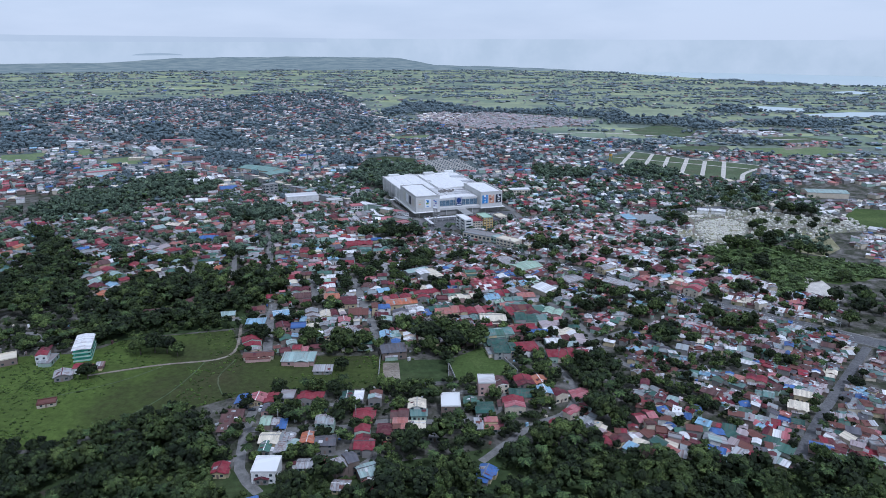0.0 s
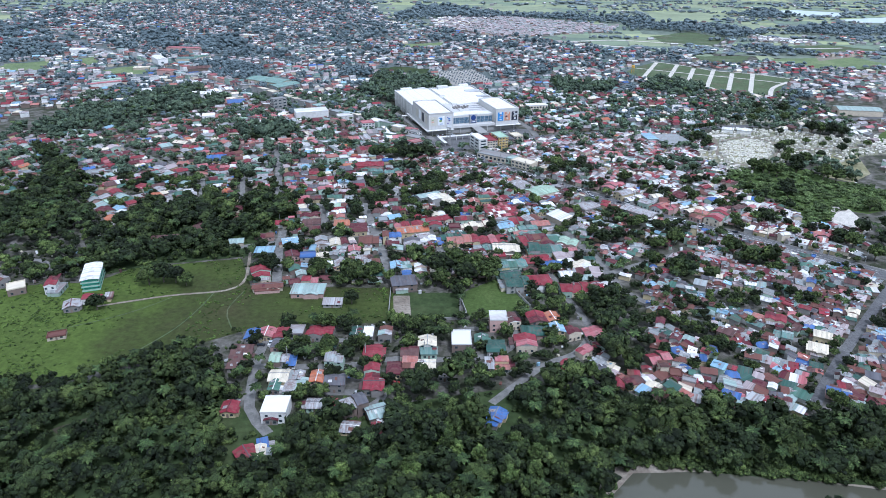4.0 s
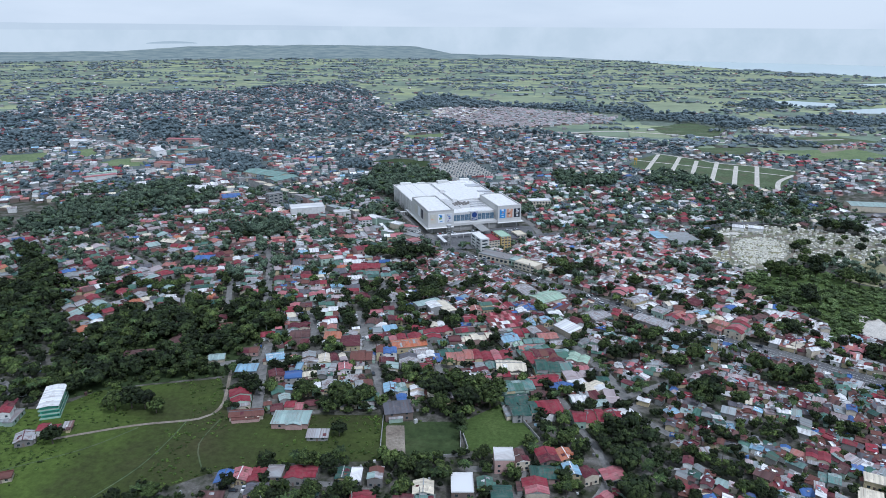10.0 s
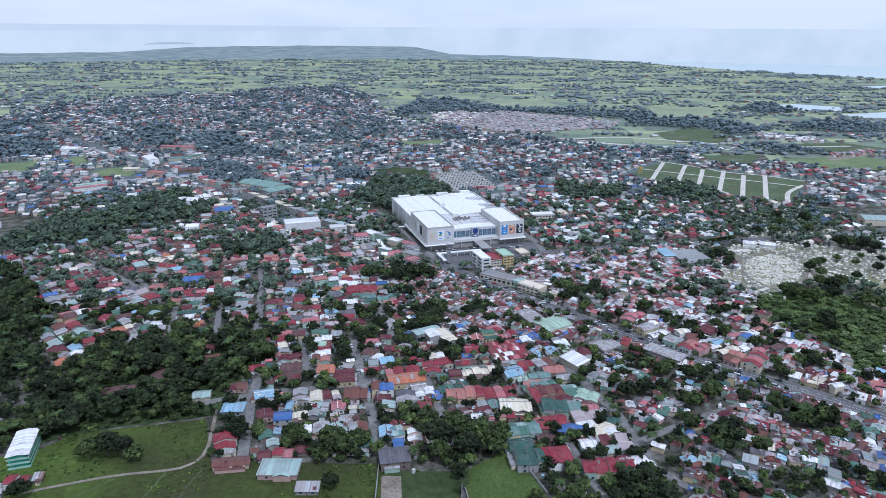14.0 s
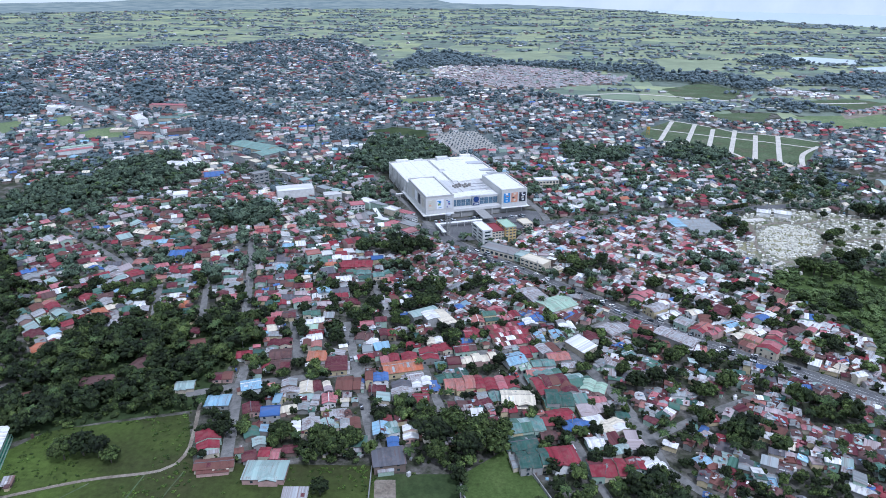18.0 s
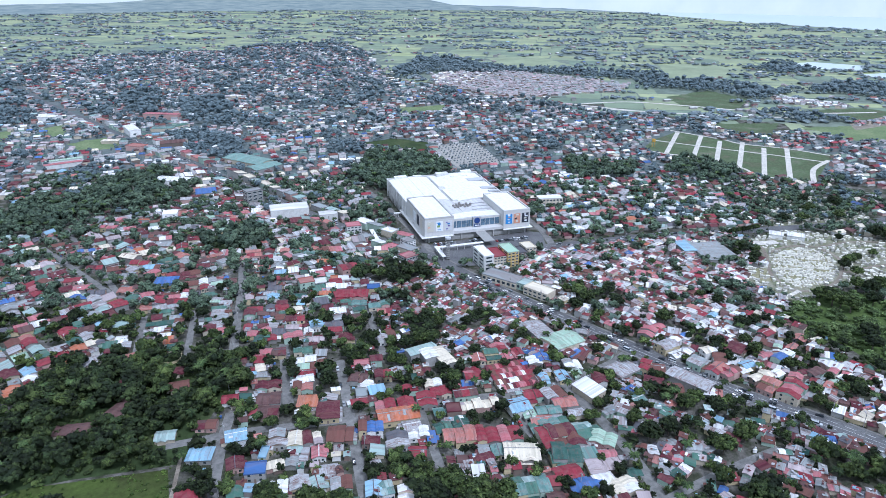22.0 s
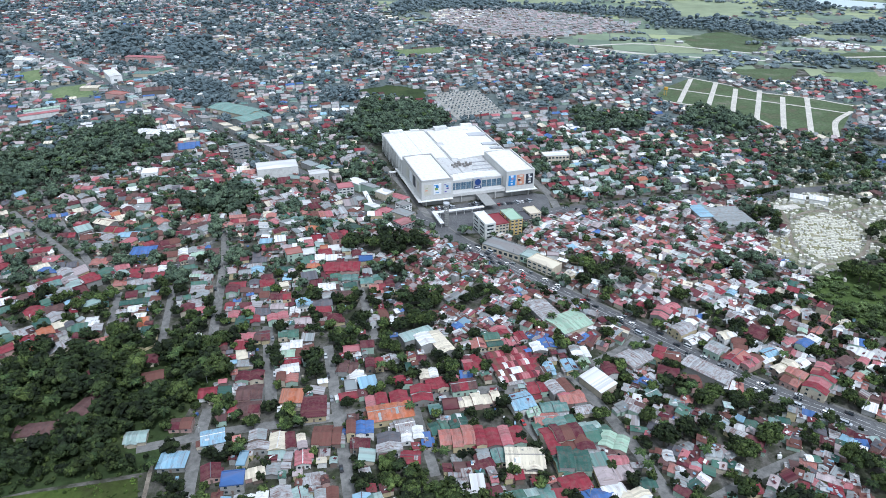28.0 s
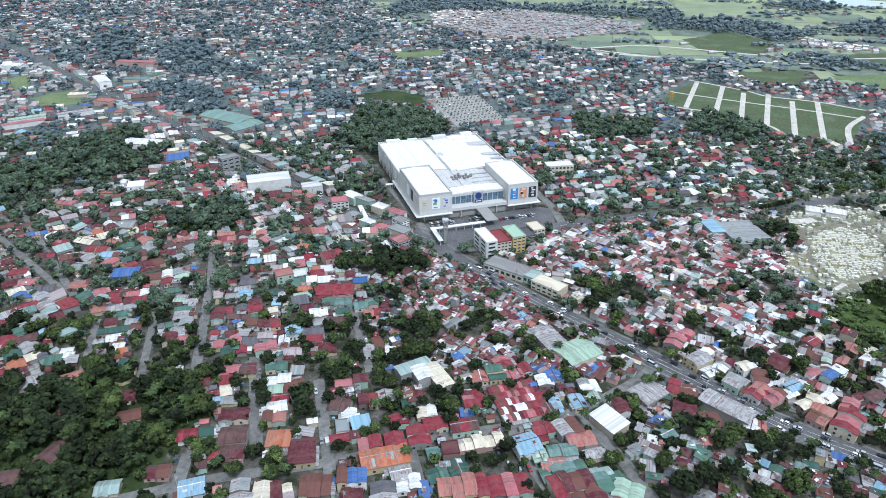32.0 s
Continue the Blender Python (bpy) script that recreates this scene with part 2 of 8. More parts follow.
PASTURE_GRASS = pasture_mat()
DRY_GRASS = ground_mat("dry_grass", [(0.11, 0.105, 0.07), (0.075, 0.098, 0.05), (0.085, 0.118, 0.06), (0.14, 0.14, 0.10)], 0.03, 0.3)
DRY_LAWN = ground_mat("dry_lawn", [(0.16, 0.16, 0.085), (0.22, 0.21, 0.12), (0.29, 0.27, 0.18)], 0.05, 0.5)
GRASS_LUSH = ground_mat("lush_grass", [(0.045, 0.068, 0.019), (0.063, 0.095, 0.026), (0.09, 0.122, 0.038)], 0.04, 0.5)
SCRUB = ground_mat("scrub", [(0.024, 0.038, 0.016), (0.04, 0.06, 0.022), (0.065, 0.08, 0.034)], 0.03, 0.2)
EARTH = ground_mat("bare_earth", [(0.15, 0.125, 0.10), (0.22, 0.19, 0.155), (0.30, 0.27, 0.22)], 0.08, 0.6)
CONCRETE = ground_mat("concrete_road", [(0.13, 0.128, 0.122), (0.17, 0.167, 0.16), (0.21, 0.206, 0.198)], 0.06, 0.25, 0.9, 0.03)
ASPHALT = ground_mat("asphalt", [(0.085, 0.085, 0.09), (0.115, 0.115, 0.12), (0.15, 0.15, 0.15)], 0.05, 0.7, 0.85, 0.1)
GRAVEL = ground_mat("pale_gravel", [(0.40, 0.38, 0.34), (0.50, 0.47, 0.42), (0.58, 0.55, 0.5)], 0.1, 0.9)


# field greens are paled and greyed to carry the distance haze
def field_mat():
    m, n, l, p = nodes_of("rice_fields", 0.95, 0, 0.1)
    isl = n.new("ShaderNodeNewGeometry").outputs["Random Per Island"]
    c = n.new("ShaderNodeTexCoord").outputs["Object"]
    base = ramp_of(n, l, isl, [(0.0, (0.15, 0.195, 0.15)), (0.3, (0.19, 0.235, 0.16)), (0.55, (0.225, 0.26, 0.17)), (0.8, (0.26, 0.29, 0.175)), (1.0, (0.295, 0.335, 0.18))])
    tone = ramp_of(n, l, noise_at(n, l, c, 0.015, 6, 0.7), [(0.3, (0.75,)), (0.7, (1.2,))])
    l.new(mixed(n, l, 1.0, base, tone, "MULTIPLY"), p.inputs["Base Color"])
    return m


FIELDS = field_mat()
# land between the fields, with the same haze in its colour
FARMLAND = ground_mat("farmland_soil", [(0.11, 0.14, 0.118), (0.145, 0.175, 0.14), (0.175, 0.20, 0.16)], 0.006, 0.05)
m, n, l, p = nodes_of("river_water", 0.08, 0, 0.5)
p.inputs["Base Color"].default_value = (0.075, 0.075, 0.055, 1)
bumped(n, l, p, noise_at(n, l, n.new("ShaderNodeTexCoord").outputs["Object"], 0.8, 4), 0.08, 0.1)
RIVER = m
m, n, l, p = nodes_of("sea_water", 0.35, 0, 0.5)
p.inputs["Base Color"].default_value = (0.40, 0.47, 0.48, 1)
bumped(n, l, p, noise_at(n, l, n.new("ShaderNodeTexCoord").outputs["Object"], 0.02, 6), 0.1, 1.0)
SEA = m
m, n, l, p = nodes_of("window_glass", 0.08, 0, 0.6)
p.inputs["Base Color"].default_value = (0.03, 0.045, 0.055, 1)
GLASS = m

# ---- builders ----
class Pile:
    """Gathers faces with material and a place on the sheet, and makes one mesh."""

    def __init__(self):
        self.v, self.f, self.m, self.uv, self.names = [], [], [], [], []

    def slot(self, material):
        if material not in self.names:
            self.names.append(material)
        return self.names.index(material)

    def face(self, pts, material, uv=None):
        i = len(self.v)
        self.v.extend(pts)
        self.f.append(tuple(range(i, i + len(pts))))
        self.m.append(self.slot(material))
        self.uv.extend(uv if uv else [(q[0], q[1]) for q in pts])

    def shared(self, verts, faces, material, uvs=None):
        """Faces that share their corners."""
        i, s = len(self.v), self.slot(material)
        self.v.extend(verts)
        for f in faces:
            self.f.append(tuple(i + k for k in f))
            self.m.append(s)
            self.uv.extend([(verts[k][0], verts[k][1]) for k in f] if uvs is None else [uvs[k] for k in f])

    def box(self, x0, y0, z0, x1, y1, z1, material, m=None):
        c = [(x, y, z) for z in (z0, z1) for y in (y0, y1) for x in (x0, x1)]
        if m is not None:
            c = [tuple(m @ Vector(q)) for q in c]
        self.shared(c, [(0, 2, 3, 1), (4, 5, 7, 6), (0, 1, 5, 4), (1, 3, 7, 5), (3, 2, 6, 7), (2, 0, 4, 6)], material)

    def prism(self, ring, z0, z1, material, m=None):
        k = len(ring)
        c = [(x, y, z) for z in (z0, z1) for x, y in ring]
        if m is not None:
            c = [tuple(m @ Vector(q)) for q in c]
        self.shared(c, [tuple(range(k - 1, -1, -1)), tuple(range(k, 2 * k))] + [(i, (i + 1) % k, k + (i + 1) % k, k + i) for i in range(k)], material)

    def mesh(self, name):
        me = bpy.data.meshes.new(name)
        me.from_pydata(self.v, [], self.f)
        for s in self.names:
            me.materials.append(s)
        me.polygons.foreach_set("material_index", self.m)
        layer = me.uv_layers.new(name="UVMap")
        layer.data.foreach_set("uv", np.array(self.uv, "f").ravel())
        return me


def part(name, pile, parent=None, label=""):
    """Links a pile as one mesh object, under a thing or a part."""
    ob = new(name, pile.mesh(name))
    if parent:
        ob.parent = parent
    return tagged(ob, label)


def thing(name, m, label, category, group=""):
    ob = new(name)
    ob.empty_display_size = 0.5
    ob.matrix_world = m
    return tagged(ob, label, category, group)


def structure(name, pile, label, category):
    return tagged(part(name, pile), label, category, "", "structure")


def stuff(name, pile, label, category):
    return tagged(part(name, pile), label, category, "", "stuff")


def inside(x, y, ring):
    hit, j = False, len(ring) - 1
    for i in range(len(ring)):
        (xi, yi), (xj, yj) = ring[i], ring[j]
        if (yi > y) != (yj > y) and x < (xj - xi) * (y - yi) / (yj - yi) + xi:
            hit = not hit
        j = i
    return hit


# ---- plan of the town ----
ROADS = []      # (points, half width)
KEEP = []       # rings where no loose house is set
NO_TREE = []    # rings where no tree grows
TAKEN = {}      # coarse grid of built spots


def near_road(x, y, margin):
    for pts, half in ROADS:
        for (ax, ay), (bx, by) in zip(pts, pts[1:]):
            dx, dy = bx - ax, by - ay
            k = max(0.0, min(1.0, ((x - ax) * dx + (y - ay) * dy) / (dx * dx + dy * dy)))
            if (x - ax - k * dx) ** 2 + (y - ay - k * dy) ** 2 < (half + margin) ** 2:
                return True
    return False


def claim(x, y, r):
    TAKEN.setdefault((int(x // 20), int(y // 20)), []).append((x, y, r))


def free(x, y, r):
    cx, cy = int(x // 20), int(y // 20)
    for i in (-1, 0, 1):
        for j in (-1, 0, 1):
            for a, b, c in TAKEN.get((cx + i, cy + j), ()):
                if (a - x) ** 2 + (b - y) ** 2 < (r + c) ** 2:
                    return False
    return True


def smooth_line(pts, step=6.0):
    """Points along a line with its corners rounded."""
    out, v = [], [Vector(q) for q in pts]
    for i in range(len(v) - 1):
        a, b = v[max(i - 1, 0)], v[min(i + 2, len(v) - 1)]
        k = max(1, int((v[i + 1] - v[i]).length / step))
        for s in range(k):
            t = s / k
            m1, m2 = (v[i + 1] - a) * 0.5, (b - v[i]) * 0.5
            out.append((2 * t**3 - 3 * t**2 + 1) * v[i] + (t**3 - 2 * t**2 + t) * m1 + (3 * t**2 - 2 * t**3) * v[i + 1] + (t**3 - t**2) * m2)
    return out + [v[-1]]


def road(name, pts, width, material, label, z=0.05, kerb=False):
    line = smooth_line(pts)
    z += 0.004 * len(ROADS)
    ROADS.append((pts, width / 2))
    pile, left, right = Pile(), [], []
    for i, q in enumerate(line):
        d = (line[min(i + 1, len(line) - 1)] - line[max(i - 1, 0)]).normalized()
        side = Vector((-d.y, d.x)) * width / 2
        left.append(q + side)
        right.append(q - side)
    k = len(line)
    pile.shared([(q.x, q.y, z) for q in left + right], [(i, k + i, k + i + 1, i + 1) for i in range(k - 1)], material)
    ob = structure(name, pile, label, "road")
    if kerb:
        edge = Pile()
        for side_pts, s in ((left, 1), (right, -1)):
            for i in range(0, k - 1, 1):
                a, b = side_pts[i], side_pts[i + 1]
                d = (b - a).normalized()
                o = Vector((-d.y, d.x)) * s
                ring = [a, b, b + o * 1.8, a + o * 1.8]
                edge.prism([(q.x, q.y) for q in (ring if s > 0 else ring[::-1])], 0.0, 0.2, CONCRETE)
        structure("pavement", edge, "grey concrete pavement along the highway", "pavement")
    return ob


def patch(name, ring, material, label, category="ground", z=0.03):
    pile = Pile()
    pile.face([(x, y, z) for x, y in ring], material)
    return structure(name, pile, label, category)


# ground, in one sheet
pile = Pile()
xs = [-4700, -3000, -1800, -1000, -500, -250, 0, 250, 500, 1000, 1800, 3000, 4700]
ys = [-1500, -900, -560, -300, -100, 100, 400, 900, 1700, 2800, 4200]
pile.shared([(x, y, 0.0) for y in ys for x in xs], [(j * 13 + i, j * 13 + i + 1, j * 13 + i + 14, j * 13 + i + 13) for j in range(10) for i in range(12)], GROUND)
structure("ground", pile, "earth and weedy ground under the whole town", "ground")

# roads
road("road", [(15, -41), (34, -68), (85, -126), (122, -165), (156, -201), (197, -244), (235, -272), (300, -330), (420, -430)], 13.5, ASPHALT, "four-lane asphalt highway with painted lane lines", 0.08, True)
road("road", [(20, -38), (-31, 1), (-80, 43), (-140, 103), (-265, 232), (-408, 380), (-485, 449), (-589, 562), (-743, 721), (-900, 900)], 11, ASPHALT, "grey highway running out of town past shops", 0.07)
road("road", [(18, -44), (45, -44), (72, -32), (115, -5), (142, 2), (217, 23), (304, 36), (429, 61), (560, 95)], 12, ASPHALT, "grey asphalt road past the cemetery", 0.06)
road("road", [(62, 196), (95, 95), (113, 38), (118, -5)], 7, CONCRETE, "concrete service road beside the mall")
road("road", [(-70, 165), (-31, 78), (-8, 20), (10, -28)], 6, CONCRETE, "concrete service road along the mall wall")
for pts, wdt in (
    ([(-130, -292), (-103, -283), (-86, -278), (-32, -267), (23, -249), (52, -243), (85, -233), (123, -209), (140, -193)], 6),
    ([(89, -226), (107, -269), (118, -305), (122, -330), (124, -352)], 6.5),
    ([(42, -206), (55, -240), (57, -258), (77, -308), (90, -365)], 6),
    ([(90, -365), (96, -390), (95, -407), (84, -425), (66, -436), (37, -467)], 4.2),
    ([(-50, -205), (-32, -280), (-20, -330), (-11, -356)], 6),
    ([(3, -255), (16, -308)], 5), ([(-44, -116), (-22, -198)], 5), ([(-91, -184), (-72, -258)], 6.5),
    ([(-157, -50), (-145, -90), (-121, -199)], 6.0), ([(-104, -262), (-101, -290), (-90, -350)], 6),
    ([(-350, 33), (-230, -116)], 5), ([(-348, -13), (-240, -110)], 5), ([(-239, -108), (-172, -80), (-155, -57)], 5),
    ([(-201, -145), (-180, -216)], 4.5), ([(-167, -136), (-150, -205)], 4.5),
    ([(-82, -412), (-82, -433), (-79, -455), (-76, -471), (-70, -481), (-63, -489)], 5),
    ([(-80, -437), (-39, -437), (-10, -430), (19, -431), (46, -424), (54, -411), (52, -399), (26, -401)], 4.5),
    ([(-74, -460), (-36, -459), (-14, -460), (-21, -471)], 4.5), ([(-80, -411), (-30, -413)], 4),
    ([(-300, -350), (-263, -313), (-238, -332)], 4),
    ([(120, -333), (160, -310), (196, -292)], 5), ([(124, -352), (150, -385), (190, -405), (231, -419)], 4.5),
):
    road("road", pts, wdt, CONCRETE, "narrow grey concrete street between houses")
road("road", [(300, -345), (231, -419), (188, -469)], 5.5, ASPHALT, "grey street running down to the river")
for pts in ([(-150, -428), (-135, -400), (-128, -372), (-126, -356)], [(-205, -405), (-170, -385), (-150, -365)], [(-108, -356), (-112, -380), (-104, -400)]):
    road("track", pts, 0.7, DRY_GRASS, "worn footpath across the pasture", 0.05)
road("path", [(-119, -300), (-113, -330), (-112, -345), (-120, -356), (-153, -363), (-190, -376)], 2.0, EARTH, "pale gravel path round the pasture", 0.06)

# open land
def ragged(ring, amount=3.0, step=7.0):
    """A ring with an uneven edge."""
    out = []
    for (ax, ay), (bx, by) in zip(ring, ring[1:] + ring[:1]):
        k = max(1, int(math.hypot(bx - ax, by - ay) / step))
        for i in range(k):
            x, y = ax + (bx - ax) * i / k, ay + (by - ay) * i / k
            out.append((x + amount * noise.noise(Vector((x * 0.11, y * 0.11, 4.0))) * 1.6, y + amount * noise.noise(Vector((x * 0.11, y * 0.11, 14.0))) * 1.6))
    return out


SOIL = ground_mat("dark_soil", [(0.05, 0.045, 0.032), (0.075, 0.066, 0.05), (0.10, 0.088, 0.068)], 0.1, 0.6)
patch("pasture", [(-320, -385), (-250, -350), (-205, -345), (-190, -325), (-122, -310), (-106, -350), (-16, -352), (-13, -394), (-60, -396), (-98, -404), (-135, -428), (-180, -452), (-215, -458), (-320, -470)], PASTURE_GRASS, "dull green pasture with worn tracks", "grass")
patch("grass_lot", [(26, -358), (50, -338), (66, -374), (43, -388), (27, -385)], GRASS_LUSH, "bright green grassy lot with a stone wall", "grass", 0.05)
patch("garden", [(-15, -358), (-13, -394), (24, -390), (24, -358)], SCRUB, "vegetable garden with low crops", "garden", 0.05)
patch("dirt_lot", [(-16, -362), (-14, -388), (-4, -388), (-6, -362)], EARTH, "bare brown earth yard", "ground", 0.07)
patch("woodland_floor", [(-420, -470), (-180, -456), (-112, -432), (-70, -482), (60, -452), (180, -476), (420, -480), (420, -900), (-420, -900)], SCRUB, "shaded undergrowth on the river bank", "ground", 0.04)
patch("clearing", [(-160, -486), (-146, -477), (-140, -483), (-152, -492)], SOIL, "bare earth clearing in the wood", "ground", 0.06)
patch("clearing", [(-140, -536), (-132, -528), (-120, -531), (-116, -545), (-138, -548)], SOIL, "bare earth clearing by the river wood", "ground", 0.06)
road("track", [(-146, -482), (-150, -462), (-168, -444)], 0.9, SOIL, "bare earth track out of the wood", 0.05)
patch("river_bank", [(76, -522), (80, -513), (91, -506), (113, -508), (135, -515), (157, -516), (180, -519), (210, -523), (330, -538), (330, -544), (200, -527), (160, -520), (119, -515), (94, -515), (82, -527)], EARTH, "bare earth bank along the water", "ground", 0.09)
patch("river", [(10, -900), (30, -760), (52, -650), (60, -600), (70, -549), (79, -527), (92, -513), (119, -512), (162, -517), (201, -524), (320, -540), (320, -556), (191, -542), (161, -537), (134, -535), (112, -535), (95, -541), (88, -549), (82, -600), (74, -660), (52, -770), (34, -900)], RIVER, "still grey-green river below the wooded bank", "water", 0.12)
GRAVEL_GREY = ground_mat("car_park_paving", [(0.24, 0.23, 0.21), (0.31, 0.30, 0.275), (0.36, 0.35, 0.32)], 0.08, 0.5, 0.9, 0.1)
patch("car_park", [(-3, 385), (66, 406), (95, 288), (36, 262)], GRAVEL_GREY, "grey open-air parking lot with rows of trees", "pavement", 0.05)
patch("mall_forecourt", [(-4, -6), (0, -32), (14, -44), (60, -36), (112, -8), (112, 30), (100, 34)], ASPHALT, "asphalt forecourt of the mall", "pavement", 0.05)
patch("lot_land", [(299, 364), (330, 423), (386, 483), (456, 405), (560, 338), (523, 290), (462, 198), (440, 212), (375, 268), (360, 303)], DRY_GRASS, "dry green building lots of a new subdivision", "grass", 0.04)
CEMETERY = [(306, 13), (352, 43), (382, 29), (433, 14), (470, -12), (480, -60), (425, -70), (396, -100), (374, -91), (344, -91), (320, -100), (303, -124), (280, -112), (261, -85), (276, -52), (293, -52), (305, -14)]
OVAL = [(304, -39), (314, -23), (333, -9), (355, -10), (360, -32), (348, -62), (327, -84), (302, -94), (295, -70)]
OLD_GRAVES = [(365, 133), (411, 160), (454, 135), (461, 98), (444, 44), (406, 54), (346, 43)]
SLOPE = [(262, -142), (284, -122), (320, -102), (345, -101), (366, -140), (402, -172), (430, -200), (377, -214), (352, -226), (332, -214), (311, -244), (280, -256), (298, -225), (288, -181)]
CEMETERY_EARTH = ground_mat("cemetery_earth", [(0.09, 0.115, 0.05), (0.19, 0.19, 0.13), (0.27, 0.26, 0.21)], 0.09, 0.5)
patch("cemetery_ground", ragged(CEMETERY, 4.0), CEMETERY_EARTH, "pale trodden ground between cemetery tombs", "ground", 0.04)
patch("cemetery_ground", OLD_GRAVES, CEMETERY_EARTH, "pale ground of the old graveyard", "ground", 0.04)
patch("cemetery_lawn", OVAL, DRY_LAWN, "dry grass lawn under rows of white tombs", "grass", 0.055)
patch("cemetery_lawn", [(277, -54), (297, -52), (287, -80), (272, -82)], DRY_LAWN, "dry grass beside the cemetery drive", "grass", 0.06)
patch("hill_scrub", ragged(SLOPE, 3.0), GRASS_LUSH, "bright green scrub on the slope", "grass", 0.05)
patch("meadow", [(482, -7), (529, 42), (580, 20), (560, -80), (486, -58)], GRASS_LUSH, "open green field beside the cemetery", "grass", 0.05)
patch("cemetery_ground", [(397, -62), (432, -66), (412, -125), (382, -150), (364, -132), (386, -100)], DRY_LAWN, "dry grass at the edge of the cemetery", "ground", 0.045)
patch("white_quarry", [(333, -207), (343, -216), (338, -256), (325, -267), (311, -246)], GRAVEL, "pale bare lot among trees", "ground", 0.06)
# meadow grass for far off, muted like the fields to suggest haze
MEADOW_GRASS = ground_mat("far_meadow", [(0.11, 0.15, 0.075), (0.14, 0.185, 0.088), (0.18, 0.215, 0.11)], 0.03, 0.3)
MEADOWS = [([(-720, 439), (-664, 472), (-627, 430), (-643, 372), (-678, 371)], MEADOW_GRASS), ([(-620, 484), (-606, 520), (-562, 444), (-578, 427)], MEADOW_GRASS),
           ([(-532, 388), (-492, 428), (-451, 383), (-452, 360), (-492, 338)], MEADOW_GRASS), ([(-104, 399), (-48, 430), (-4, 400), (-10, 343), (-90, 379)], SCRUB),
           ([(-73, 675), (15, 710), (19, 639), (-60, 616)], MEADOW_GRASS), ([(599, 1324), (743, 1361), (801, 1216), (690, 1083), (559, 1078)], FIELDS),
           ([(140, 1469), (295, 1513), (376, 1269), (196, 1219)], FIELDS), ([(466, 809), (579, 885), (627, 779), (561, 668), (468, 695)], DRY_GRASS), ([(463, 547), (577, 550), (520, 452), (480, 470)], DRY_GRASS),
           ([(640, 660), (800, 690), (860, 620), (720, 560)], DRY_GRASS), ([(600, 520), (760, 545), (800, 430), (640, 420)], MEADOW_GRASS)]
for ring, kind in MEADOWS:
    patch("meadow", ragged(ring, 7.0, 12.0), kind, "open green meadow at the edge of town", "grass", 0.07)
WOODS = [[(-411, 444), (-368, 485), (-281, 413), (-254, 316), (-325, 315), (-360, 383)], [(-640, 900), (-568, 844), (-505, 658), (-614, 706)],
         [(-493, 759), (-429, 787), (-332, 593), (-322, 496), (-402, 533), (-467, 636)], [(-156, 414), (-108, 395), (-90, 343), (-140, 316)],
         [(-60, 1400), (20, 1480), (152, 1260), (294, 1222), (435, 1174), (562, 1140), (545, 1031), (434, 1038), (268, 1130), (127, 1141), (-19, 1145), (-101, 1019), (-110, 1180)],
         [(454, 1005), (602, 1033), (709, 950), (746, 853), (633, 763), (585, 820), (527, 900), (446, 920)], [(-855, 657), (-806, 688), (-705, 605), (-659, 518), (-739, 470)],
         [(760, 900), (960, 1000), (1100, 900), (900, 800)], [(800, 1250), (960, 1350), (990, 1220), (860, 1130)], [(580, 640), (640, 660), (720, 560), (600, 560)]]


def wooded(x, y):
    """Groves that break up the far town."""
    if any(inside(x, y, k) for k in WOODS):
        return True
    v = 0.7 * noise.noise(Vector((x * 0.009, y * 0.007, 3.0))) + 0.8 * noise.noise(Vector((x * 0.027, y * 0.021, 8.0))) + 0.4 * noise.noise(Vector((x * 0.07, y * 0.05, 1.0)))
    return v > (0.42 if y < 520 else 0.24)


